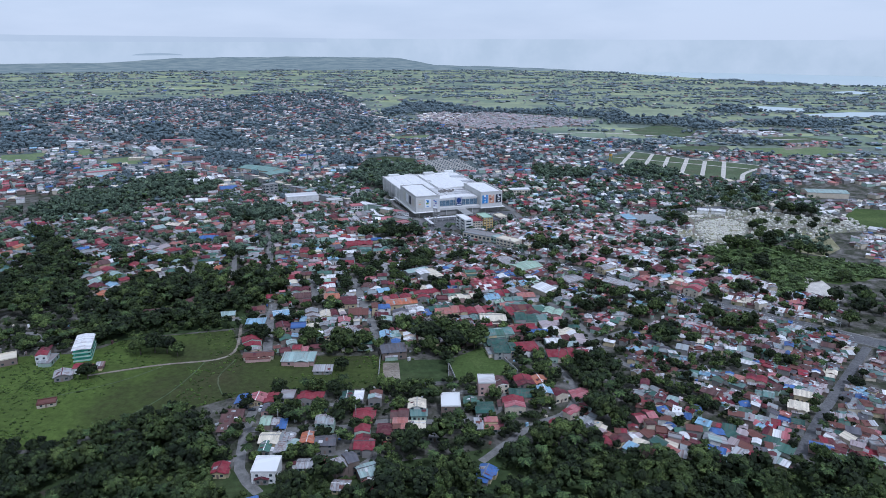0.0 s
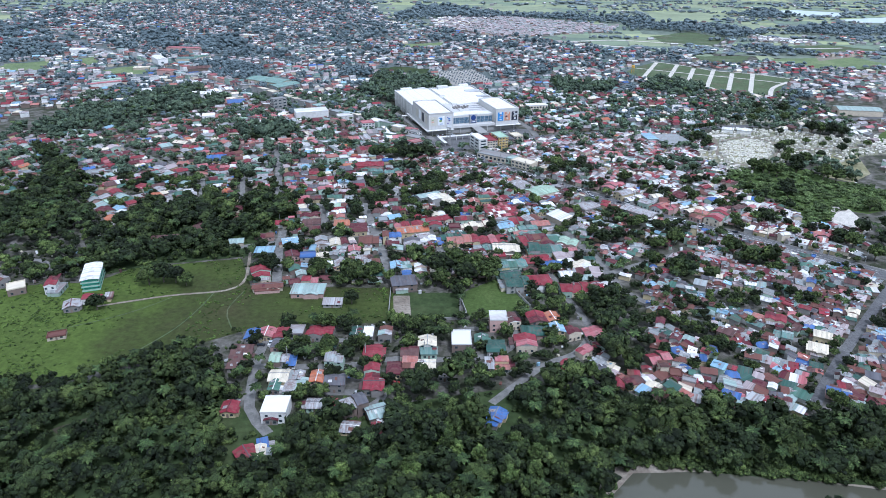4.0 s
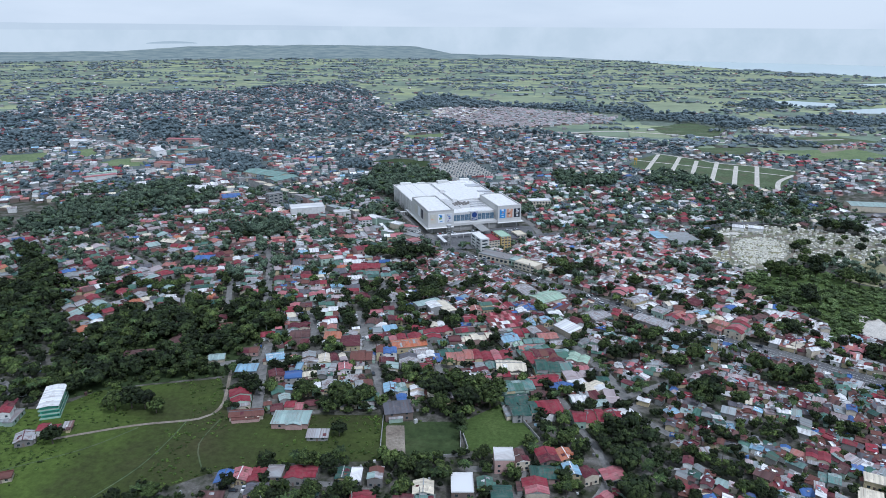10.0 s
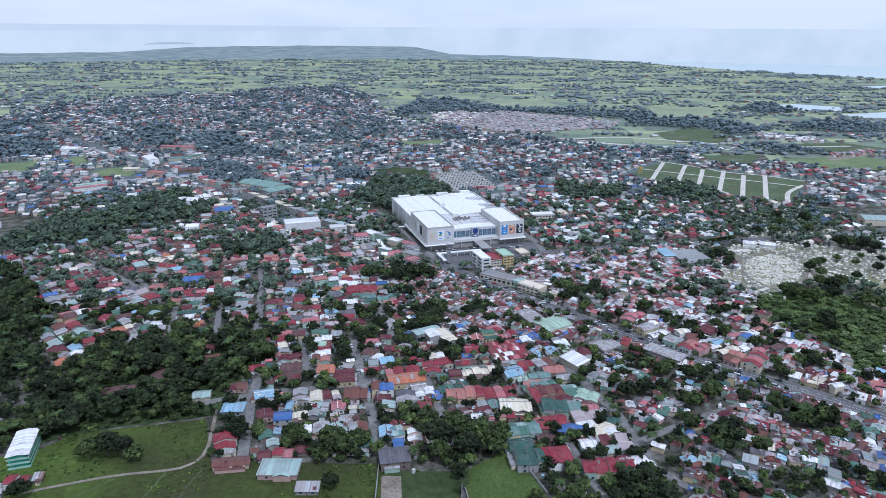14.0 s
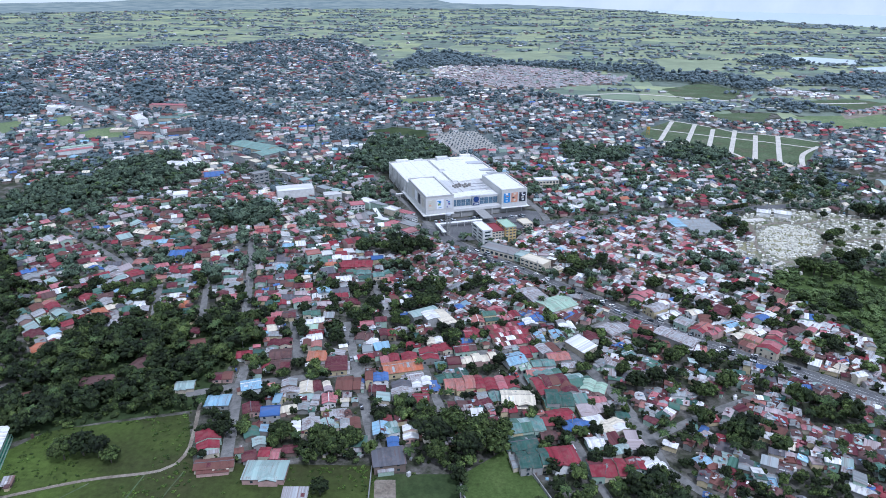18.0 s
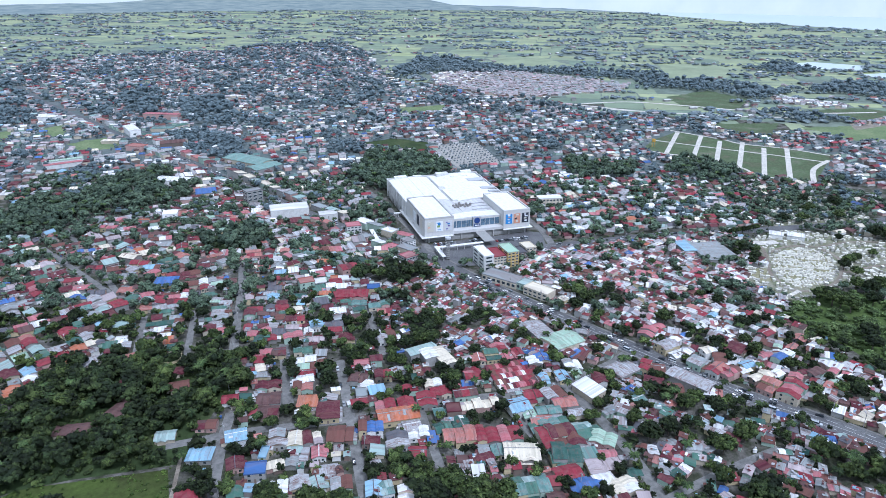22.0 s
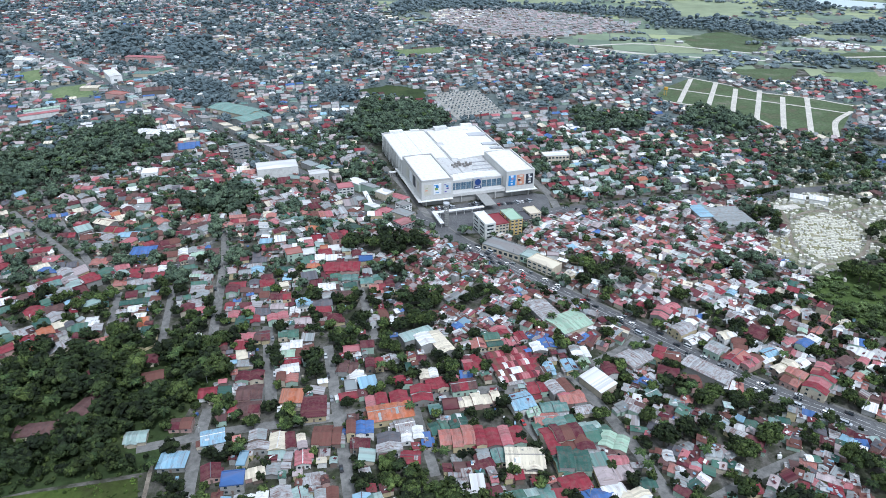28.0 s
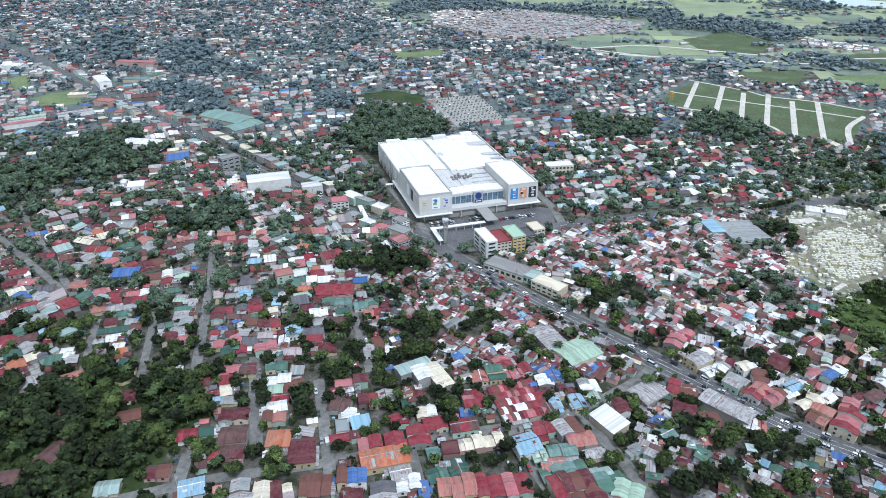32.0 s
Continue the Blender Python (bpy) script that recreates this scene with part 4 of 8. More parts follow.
for i in range(3):
    mall_box("roof_step", 56 + i * 3, 28 + i * 9, 18.5, 76, 29 + i * 9, 19.2, MATS["mall_duct"])
par = Pile()
for a in ((0, 155.1, 105, 156), (0, 66, 0.9, 155.1), (104.1, 57, 105, 155.1)):
    par.box(a[0], a[1], 17.6, a[2], a[3], 19.3, P)
part("parapet", par, mall, "pale parapet round the roof")
for i in range(14):
    mall_box("pilaster", -0.45, 70 + i * 6.2, 0.2, 0.25, 71 + i * 6.2, 18.8, MATS["wall_white"])
for x0, y0, x1, y1 in ((-3.2, -2.2, 28, 0), (77.5, -2.2, 107.5, 0), (-3.2, 0, 0, 84), (105, 0, 107.5, 60)):
    mall_box("canopy_ledge", x0, y0, 5.7, x1, y1, 6.25, MATS["wall_white"], "white canopy ledge over the pavement")
for x0, rise in ((12, 1.2), (23, 1.8), (34, 1.2)):
    mall_box("roof_seam", x0, 67.5, 17.9 + rise, x0 + 0.35, 153.5, 18.0 + rise, MATS["mall_roof_worn"])
for x0, y0, x1, y1, z1 in ((8, 150, 22, 155.5, 21.5), (56, 148, 70, 155.5, 21.8), (30, 152, 40, 155.5, 20.5), (86, 150, 98, 155, 22.4)):
    mall_box("lift_house", x0, y0, 17.7, x1, y1, z1, MATS["wall_white"], "white plant room at the back of the roof")
for i in range(6):
    mall_box("wall_joint", 0.0 + 3.0 + i * 4.4, -0.06, 6.6, 3.08 + i * 4.4, -0.01, 10.8, MATS["mall_duct"])
    mall_box("wall_joint", 81 + i * 4.0, -0.06, 6.6, 81.08 + i * 4.0, -0.01, 10.8, MATS["mall_duct"])
# glazed entrance between the blocks
for i in range(10):
    for k in range(2):
        for v in range(2):
            mall_box("window", 29.2 + i * 4.8 + k * 2.2, 8.7, 9.2 + v * 3.3, 31.2 + i * 4.8 + k * 2.2, 9.1, 12.3 + v * 3.3, MATS["mall_glass"], "blue curtain-wall pane")
mall_box("entrance_tower", 49.5, 6.6, 8.6, 57.5, 9.6, 18.6, MATS["mall_duct"], "grey entrance frame")
sign = Pile()
sign.prism([(53.5 + 2.9 * math.cos(k * math.tau / 20), 15.2 + 2.9 * math.sin(k * math.tau / 20)) for k in range(20)], 0, 0.3, MATS["sign_blue"], Matrix(((1, 0, 0, 0), (0, 0, -1, 6.5), (0, 1, 0, 0), (0, 0, 0, 1))))
part("round_sign", sign, mall, "round dark blue entrance emblem")
mall_box("sign_box", 50.4, 6.1, 9.4, 56.6, 6.55, 11.8, MATS["sign_blue"], "dark blue sign under the emblem")
mall_box("sign_letter_bar", 51.2, 6.0, 10.2, 55.8, 6.08, 11.0, MATS["ad_white"])
for i, (x0, x1, mat, lab) in enumerate(((2.2, 8.6, "ad_pale", "pale yellow advertising panel"), (10.6, 17.6, "ad_white", "white advertising panel"), (19.6, 26.4, "ad_white", "white and blue advertising panel"),
                                       (80, 86.6, "ad_blue", "bright blue advertising panel"), (88.2, 94.8, "ad_orange", "orange and cream advertising panel"), (96.6, 103.4, "ad_dark", "black advertising panel"))):
    panel = mall_box("advert_panel", x0, -0.3, 11.0, x1, -0.02, 20.6, MATS[mat], lab)
    tints = (("ad_pale", "ad_orange", "ad_green"), ("ad_blue", "ad_green", "ad_blue"), ("ad_purple", "ad_purple", "ad_blue"), ("ad_white", "ad_white", "ad_orange"), ("ad_pale", "ad_dark", "ad_pale"), ("ad_white", "ad_pale", "ad_white"))[i]
    for k, v in enumerate((0.12, 0.4, 0.62, 0.8)):
        u, du, dv = rng.uniform(0.08, 0.45), rng.uniform(0.25, 0.5), rng.uniform(0.05, 0.22)
        mall_box("advert_print", x0 + u * (x1 - x0), -0.36 - 0.01 * k, 11.0 + v * 9.6, x0 + (u + du) * (x1 - x0), -0.31, 11.0 + (v + dv) * 9.6, MATS[tints[k % 3]], "", panel)
for i in range(7):
    mall_box("column", 4 + i * 16, 1.2, 0.06, 5 + i * 16, 2.2, 6.2, P)
for i, mat in enumerate(("ad_pale", "ad_dark", "ad_white", "ad_pale")):
    mall_box("advert_panel", -0.3, 8 + i * 12, 11.0, -0.02, 15 + i * 12, 20.6, MATS[mat], "tall advertising panel on the side wall")

# buildings before the mall
def block(name, m, w, d, h, wall, label, storeys, bays, roof="white", category="building"):
    ob = thing(name, m, label, category)
    claim(m.translation.x, m.translation.y, max(w, d) * 0.55)
    q = Pile()
    q.box(-w / 2, -d / 2, 0, w / 2, d / 2, h, wall)
    part("wall", q, ob)
    q = Pile()
    roof_on(q, Matrix(), w, d, h, "flat", [MATS["roof_" + roof]])
    part("roof", q, ob, f"flat {COLOUR[roof]} roof with a parapet")
    for side in range(2):
        span, off, turn = (w, d / 2, 0) if side == 0 else (d, w / 2, -90)
        for s in range(storeys):
            for k in range(bays if side == 0 else max(2, bays - 1)):
                n_ = bays if side == 0 else max(2, bays - 1)
                cx, z0, ww = -span / 2 + span * (k + 0.5) / n_, h * (s + 0.32) / storeys, span / n_ * 0.3
                q, m_ = Pile(), pose(0, 0, 0, 0, 0, turn)
                z1 = z0 + h / storeys * 0.45
                q.box(cx - ww - 0.12, -off - 0.1, z0 - 0.12, cx + ww + 0.12, -off + 0.02, z0, MATS["wall_white"], m_)
                q.box(cx - ww - 0.12, -off - 0.1, z1, cx + ww + 0.12, -off + 0.02, z1 + 0.12, MATS["wall_white"], m_)
                win = part("window", q, ob)
                q = Pile()
                q.box(cx - ww, -off - 0.08, z0, cx + ww, -off + 0.02, z1, GLASS, m_)
                part("pane", q, win)
    return ob


def mall_at(u, v, z=0, turn=0):
    return MALL @ pose(u, v, z, 0, 0, turn)


MATS["wall_gold"] = paint_mat("wall_gold", (0.50, 0.36, 0.13))
block("office_building", mall_at(34.5, -62, 0, 3), 9, 24, 13, MATS["wall_white"], "white narrow office building facing the crossing", 4, 1, "white")
q = block("hotel_building", mall_at(45.5, -62, 0, 3), 11.5, 20, 10.5, MATS["wall_cream"], "cream apartment building with balconies and a red roof", 4, 4, "red")
block("hotel_building", mall_at(57, -63, 0, 3), 10.5, 20, 13.5, MATS["wall_gold"], "golden-yellow hotel with a green-edged roof", 5, 3, "palegreen")
block("shop_building", mall_at(70, -56, 0, 3), 10, 15, 7.5, MATS["wall_brown"], "dark-fronted three-storey commercial building", 3, 3, "dkgrey")
block("shop_building", mall_at(81, -50, 0, 3), 10, 14, 8.5, MATS["wall_cream"], "cream commercial building beside the mall road", 3, 3, "cream")
block("shop_row", pose(66, -82, 0, 0, 0, -36), 32, 15, 5, MATS["wall_cream"], "long cream shop row with a flat grey roof at the crossing", 1, 7, "grey")
block("shop_row", pose(92, -108, 0, 0, 0, -43), 22, 12, 6, MATS["wall_cream"], "cream-fronted shops along the highway", 2, 5, "cream")
block("shop_building", pose(83, -95, 0, 0, 0, -38), 10, 12, 5.4, MATS["wall_mint"], "pale teal-roofed shop at the end of the row", 1, 3, "greyteal")
block("market_stall", pose(88, -103, 0, 0, 0, -42), 9, 11, 2.6, MATS["wall_grey"], "market stall under a bright blue tarpaulin", 1, 2, "blue", "stall")
block("concrete_building", pose(-189, 118, 0, 0, 0, 40), 18, 10, 15, MATS["wall_grey"], "bare grey concrete tower block", 4, 3, "grey")
block("white_building", pose(132, 118, 0, 0, 0, 8), 26, 12, 8, MATS["wall_cream"], "long white two-storey school building", 2, 7, "white")
block("apartment_building", pose(-70, 30, 0, 0, 0, 18), 14, 12, 8, MATS["wall_white"], "white apartment building by the junction", 3, 4, "pink")
block("apartment_building", pose(-15, -11, 0, 0, 0, 45), 9, 11, 8.5, MATS["wall_white"], "white four-storey building by the mall road", 4, 3, "grey")
block("apartment_building", pose(-13, -42, 0, 0, 0, 40), 13, 11, 6.5, MATS["wall_grey"], "grey commercial building with a pink roof deck", 2, 4, "pink")
# cell tower at the crossing
mast = thing("cell_tower", mall_at(9, -42), "steel lattice mast with a round antenna head", "mast")
q = Pile()
for a in range(4):
    x, y = 1.4 * (1 if a % 2 else -1), 1.4 * (1 if a > 1 else -1)
    q.prism([(x - 0.2, y - 0.2), (x + 0.2, y - 0.2), (x + 0.2, y + 0.2), (x - 0.2, y + 0.2)], 0, 20, MATS["wall_grey"])
for k in range(10):
    q.box(-1.5, -1.5, 2 * k + 1, 1.5, 1.5, 2 * k + 1.18, MATS["wall_grey"])
part("lattice", q, mast)
q = Pile()
q.prism([(2.6 * math.cos(i * math.tau / 16), 2.6 * math.sin(i * math.tau / 16)) for i in range(16)], 19.6, 21.0, MATS["mall_duct"])
part("antenna_ring", q, mast)
# covered walkways round the forecourt
walkway = thing("covered_walkway", MALL, "white covered walkway along the mall forecourt", "walkway")
for x0, y0, x1, y1 in ((3, -45, 6.5, -20), (6.5, -24, 49, -20.5), (-44, 10, -40, 40), (-10, 78, 1, 81.5)):
    q = Pile()
    q.box(x0, y0, 4.2, x1, y1, 4.7, MATS["mall_roof"])
    part("canopy", q, walkway)
    for k in range(6):
        t_ = (k + 0.5) / 6
        cx, cy = x0 + (x1 - x0) * (t_ if x1 - x0 > y1 - y0 else 0.5), y0 + (y1 - y0) * (0.5 if x1 - x0 > y1 - y0 else t_)
        q = Pile()
        q.box(cx - 0.2, cy - 0.2, 0.05, cx + 0.2, cy + 0.2, 4.2, MATS["wall_white"])
        part("post", q, walkway)
mall_box("entrance_ramp", 50, -24, 5.2, 60, 4, 5.9, MATS["wall_grey"], "grey entrance canopy towards the street")

# large roofs
def hall(name, m, w, d, h, roof, label, wall="grey", form="gable", pitch=0.15):
    claim(m.translation.x, m.translation.y, max(w, d) * 0.45)
    ob = thing(name, m, label, "hall")
    q = Pile()
    walls_on(q, Matrix(), w, d, h, form, MATS["wall_" + wall], pitch)
    part("wall", q, ob)
    q = Pile()
    roof_on(q, Matrix(), w, d, h, form, [MATS["roof_" + roof]], 0.4, pitch)
    part("roof", q, ob)
    return ob


hall("warehouse", pose(-141, 75, 0, 0, 0, 18), 38, 20, 10.5, "white", "tall windowless white warehouse building", "white", "flat")
hall("warehouse", pose(-100, 66, 0, 0, 0, 18), 18, 12, 7, "white", "small white warehouse building", "white", "flat")
hall("covered_market", pose(104, -242.5, 0, 0, 0, -57), 17, 11, 4.5, "white", "open shed with a broad cream-white roof", "cream", "shed")
hall("sports_hall", pose(98, -183, 0, 0, 0, -59), 19, 23, 4.2, "palegreen", "hall with a pale green metal roof beside the highway", "cream")
hall("warehouse", pose(84, -169, 0, 0, 0, -66), 22, 14, 3.8, "zinc", "long shed with a weathered zinc roof")
hall("warehouse", pose(129, -221, 0, 0, 0, -55), 14, 17, 5, "zinc", "workshop with a worn zinc roof by the highway")
hall("warehouse", pose(168, -232, 0, 0, 0, -45), 27, 12, 5, "zinc", "long workshop with a worn grey sheet roof")
hall("school_building", pose(3, -200, 0, 0, 0, 30), 20, 9, 6, "greyteal", "building with a pale grey-green roof")
hall("school_building", pose(8, -206, 0, 0, 0, -65), 12, 9, 6.5, "white", "building with a white roof among trees")
hall("school_building", pose(17, -208, 0, 0, 0, -62), 22, 9, 6, "cream", "long building with a peach-coloured roof")
hall("gymnasium", pose(-238, 284, 0, 0, 0, -32), 66, 30, 6, "mint", "large gymnasium with a teal metal roof", "cream")
hall("gymnasium", pose(-210, 250, 0, 0, 0, 50), 40, 24, 6, "mint", "teal-roofed wing of the gymnasium", "grey")
hall("pavilion", pose(-250, 147, 0, 0, 0, 20), 22, 22, 5, "blue", "pavilion with a bright blue roof among trees", "cream", "hip")
hall("warehouse", pose(-462, 452, 0, 0, 0, -55), 44, 16, 10, "white", "long white roadside warehouse", "white")
hall("shop_building", pose(-413, 352, 0, 0, 0, -20), 26, 16, 7, "salmon", "red-walled roadside store with a flat salmon roof", "pink", "flat")
hall("shop_building", pose(-370, 372, 0, 0, 0, 20), 34, 12, 7, "brown", "long brown-walled roadside building", "brown", "shed")
hall("shop_building", pose(-372, 352, 0, 0, 0, 20), 14, 6, 4, "blue", "small blue-roofed roadside kiosk", "white")
hall("school_building", pose(-462, 572, 0, 0, 0, -8), 62, 14, 9, "pink", "long pink-roofed school building", "pink", "hip")
hall("school_building", pose(-425, 478, 0, 0, 0, 5), 34, 14, 5, "teal", "low hall with a green roof", "cream", "hip")
hall("school_building", pose(-405, 500, 0, 0, 0, 60), 26, 12, 5, "green", "low hall with a green roof behind the shops", "cream", "hip")
hall("covered_court", pose(-470, 396, 0, 0, 0, 10), 24, 14, 4, "cream", "covered court with a curved cream roof", "cream", "hip")
hall("warehouse", pose(-640, 548, 0, 0, 0, -5), 32, 20, 9, "white", "tall white warehouse at the edge of town", "white")
hall("row_house", pose(-478, 280, 0, 0, 0, 35), 44, 9, 5.5, "palegreen", "long row of two-storey houses with pale green roofs", "white")
hall("row_house", pose(-470, 262, 0, 0, 0, 35), 44, 9, 5.5, "pink", "long row of two-storey houses with pink roofs", "white")
hall("row_house", pose(-430, 305, 0, 0, 0, 35), 40, 9, 5.5, "zinc", "long row of two-storey houses with zinc roofs", "white")
shop = random.Random(5)
for (ax, ay), (bx, by) in (((4, -24), (-60, 26)), ((-60, 26), (-140, 103)), ((-140, 103), (-265, 232)), ((-265, 232), (-408, 380)), ((-470, 436), (-589, 562))):
    d = Vector((bx - ax, by - ay))
    for side in (-1, 1):
        k = shop.uniform(4, 12)
        while k < d.length - 6:
            w = shop.uniform(9, 18)
            p = Vector((ax, ay)) + d.normalized() * (k + w / 2) + Vector((-d.y, d.x)).normalized() * side * shop.uniform(12.5, 14.5)
            if free(p.x, p.y, 6) and not any(inside(p.x, p.y, ring) for ring in KEEP):
                hall("shop_building", pose(p.x, p.y, 0, 0, 0, math.degrees(math.atan2(d.y, d.x))), w, shop.uniform(8, 12), shop.uniform(3.5, 7), shop.choice(("white", "zinc", "grey", "pink", "salmon", "greyteal", "maroon", "cream")), "roadside shop along the highway out of town", shop.choice(("white", "cream", "grey", "pink", "mint")), shop.choice(("gable", "flat", "shed")))
            k += w + shop.uniform(2, 9)
hall("warehouse", pose(-300, 190, 0, 0, 0, -10), 45, 18, 6, "white", "long building with a white roof beside the wood", "white")
hall("depot", pose(258, -24, 0, 0, 0, 8), 30, 40, 4.2, "grey", "depot with a broad low grey roof", "grey", "gable", 0.03)
hall("depot", pose(236.5, -13, 0, 0, 0, 8), 11.5, 24, 4.4, "sky", "shed with a light blue roof beside the depot", "grey", "gable", 0.04)
hall("factory", pose(528, 108, 0, 0, 0, -10), 50, 24, 7, "greyteal", "factory hall with a long grey-green roof", "cream")

# school building by the pasture
MATS["wall_teal"] = paint_mat("wall_teal", (0.12, 0.42, 0.30))
teal = thing("school_building", pose(-206, -345, 0, 0, 0, 18), "three-storey mint-green building with a white roof by the pasture", "building")
claim(-206, -345, 12)
TW, TD = 10.5, 25.0
q = Pile()
q.box(-TW / 2 + 1.4, -TD / 2 + 1.2, 0, TW / 2 - 1.4, TD / 2, 7.8, MATS["wall_teal"])
part("wall", q, teal)
for s in range(3):
    q = Pile()
    q.box(-TW / 2, -TD / 2, 2.6 * s + 0.02, TW / 2, TD / 2 + 0.2, 2.6 * s + 0.3, MATS["wall_teal"])
    part("balcony_slab", q, teal)
    q = Pile()
    for a in ((-TW / 2, -TD / 2, TW / 2, -TD / 2 + 0.12), (TW / 2 - 0.12, -TD / 2 + 0.12, TW / 2, TD / 2)):
        q.box(a[0], a[1], 2.6 * s + 0.3, a[2], a[3], 2.6 * s + 1.15, MATS["wall_mint"])
    part("balcony_parapet", q, teal, "pale mint balcony parapet")
    for k in range(7):
        q = Pile()
        q.box(TW / 2 - 1.42, -TD / 2 + 2 + k * 3.2, 2.6 * s + 0.5, TW / 2 - 1.3, -TD / 2 + 3.8 + k * 3.2, 2.6 * s + 2.2, GLASS)
        part("window", q, teal)
for k in range(7):
    q = Pile()
    q.box(TW / 2 - 0.35, -TD / 2 + 0.1 + k * 4.05, 0, TW / 2 - 0.05, -TD / 2 + 0.4 + k * 4.05, 7.8, MATS["wall_teal"])
    part("column", q, teal)
q = Pile()
roof_on(q, Matrix(), TW, TD, 7.8, "gable", [MATS["roof_white"]], 0.3, 0.12)
part("roof", q, teal, "clean white metal roof")

# houses of the village
QUARTER = "houses of the village"
house(-89, -411, 0, 7.4, 9, 3.6, "blue", group=QUARTER)
house(-82, -409, 0, 7.1, 9, 3.6, "pink", group=QUARTER)
house(-74, -409, 0, 7.8, 11, 3.6, "red", group=QUARTER)
house(-65, -410, 0, 7.5, 9, 6, "zinc", "flat", group=QUARTER)
house(-56, -408, 0, 8.6, 12, 3.6, "red", group=QUARTER)
house(-49, -407, 0, 7.3, 11, 3.6, "red", group=QUARTER)
house(-33, -408, 0, 6.2, 8, 3.6, "dkgreen", group=QUARTER)
house(-26, -412, 0, 5.2, 10, 6, "white", "flat", group=QUARTER)
house(-17, -410, 0, 7.2, 10, 5, "greyteal", group=QUARTER)
house(-91, -425, 0, 10.6, 5, 3.2, "brown", "shed", group=QUARTER)
house(-90.5, -430, 0, 10.5, 5, 3.2, "brown", "shed", group=QUARTER)
house(-90, -435, 0, 10.1, 5, 3.2, "brown", "shed", group=QUARTER)
house(-89.5, -440, 0, 9.9, 5, 3.2, "brown", "shed", group=QUARTER)
house(-71.5, -420, 0, 10.8, 8, 3.6, "grey", group=QUARTER)
house(-69.5, -433, 0, 10.3, 9, 3.6, "palegreen", group=QUARTER)
house(-63, -436, 0, 4.0, 7, 3, "blue", "shed", group=QUARTER)
house(-66.5, -449, 0, 9.0, 9, 3.6, "cream", group=QUARTER)
house(-62, -449, 0, 4.3, 6, 3, "grey", "shed", group=QUARTER)
house(-57, -449, 0, 5.0, 7, 3.6, "zinc", group=QUARTER)
house(-67, -457, 0, 4.8, 8, 3.6, "green", group=QUARTER)
house(-56, -457, 0, 12.7, 10, 3.6, "greyteal", group=QUARTER)
house(-47, -453, 0, 6.3, 9, 6, "orange", group=QUARTER)
house(-38, -455, 0, 9.3, 9, 6, "dkgrey", group=QUARTER)
house(-41, -436, 0, 9.7, 9, 6, "grey", group=QUARTER)
house(-45, -421, 0, 5.2, 7, 3.6, "dkgreen", group=QUARTER)
house(-22, -429, 0, 9.9, 14, 4, "red", "hip", group=QUARTER)
house(-21, -446, 0, 7.5, 12, 3.6, "red", group=QUARTER)
house(-19, -457, 0, 9.3, 9, 5, "red", group=QUARTER)
house(-10, -443, 0, 7.2, 10, 4, "maroon", "hip", group=QUARTER)
house(-2, -440, 0, 8.0, 11, 6, "salmon", group=QUARTER)
house(6, -441, 0, 8.4, 8, 5, "cream", group=QUARTER)
house(-3, -430, 0, 9.7, 9, 5, "brown", group=QUARTER)
house(6, -421, 0, 8.9, 9, 6, "cream", group=QUARTER)
house(7, -428, 0, 8.3, 5, 4, "teal", "shed", group=QUARTER)
house(24, -419, 0, 10.2, 14, 7, "white", "flat", group=QUARTER)
house(35, -415, 0, 6.8, 8, 3.6, "green", group=QUARTER)
house(42, -424, 0, 9.2, 11, 5, "dkgreen", "hip", group=QUARTER)
house(44, -438, 0, 7.7, 10, 3.6, "salmon", group=QUARTER)
house(38, -438, 0, 4.0, 8, 3, "zinc", "shed", group=QUARTER)
house(15, -446, 0, 7.1, 8, 3, "zinc", "flat", group=QUARTER)
house(-62, -476, 0, 11.4, 12, 7, "white", "flat", group=QUARTER)
house(-63, -479, 0, 5.7, 8, 3.6, "maroon", group=QUARTER)
house(-84, -474, 0, 6.9, 8, 3.6, "red", group=QUARTER)
house(-45, -471, 0, 7.6, 7, 3.6, "zinc", group=QUARTER)
house(-38, -471, 0, 4.9, 7, 3.6, "red", group=QUARTER)
house(-27, -474, 28, 12.0, 10, 7, "dkgrey", group=QUARTER)
house(-16, -478, 24, 9.0, 9, 5, "greyteal", group=QUARTER)
house(-15, -489, 5, 4.1, 8, 3.6, "red", group=QUARTER)
house(-12, -485, 25, 4.0, 6, 3, "white", "shed", group=QUARTER)
house(38, -479, -22, 7.2, 9, 3.6, "blue", group=QUARTER)
house(-68, -505, 35, 8.2, 9, 3.6, "red", group=QUARTER)
house(-63, -503, 7, 4.0, 7, 3.6, "cream", group=QUARTER)
house(-63, -498, 20, 4.0, 5, 3, "blue", "shed", group=QUARTER)
house(-27, -487, -7, 7.4, 7, 3, "zinc", group=QUARTER)
house(45, -399, 0, 9.5, 10, 9, "white", "flat", group=QUARTER)
house(53, -397, 12, 8.0, 10, 6, "brown", group=QUARTER)
house(67, -396, 9, 10.0, 11, 6, "maroon", group=QUARTER)
house(76, -395, 11, 6.8, 9, 6, "orange", group=QUARTER)
house(65, -407, 0, 15.0, 10, 4, "dkgreen", "hip", group=QUARTER)
house(77, -407, 5, 6.7, 9, 6, "sky", group=QUARTER)
house(84, -408, 19, 9.2, 10, 5, "maroon", group=QUARTER)
house(58, -419, 0, 11.7, 12, 5, "red", group=QUARTER)
house(99, -407, 8, 8.8, 10, 3.6, "pink", group=QUARTER)

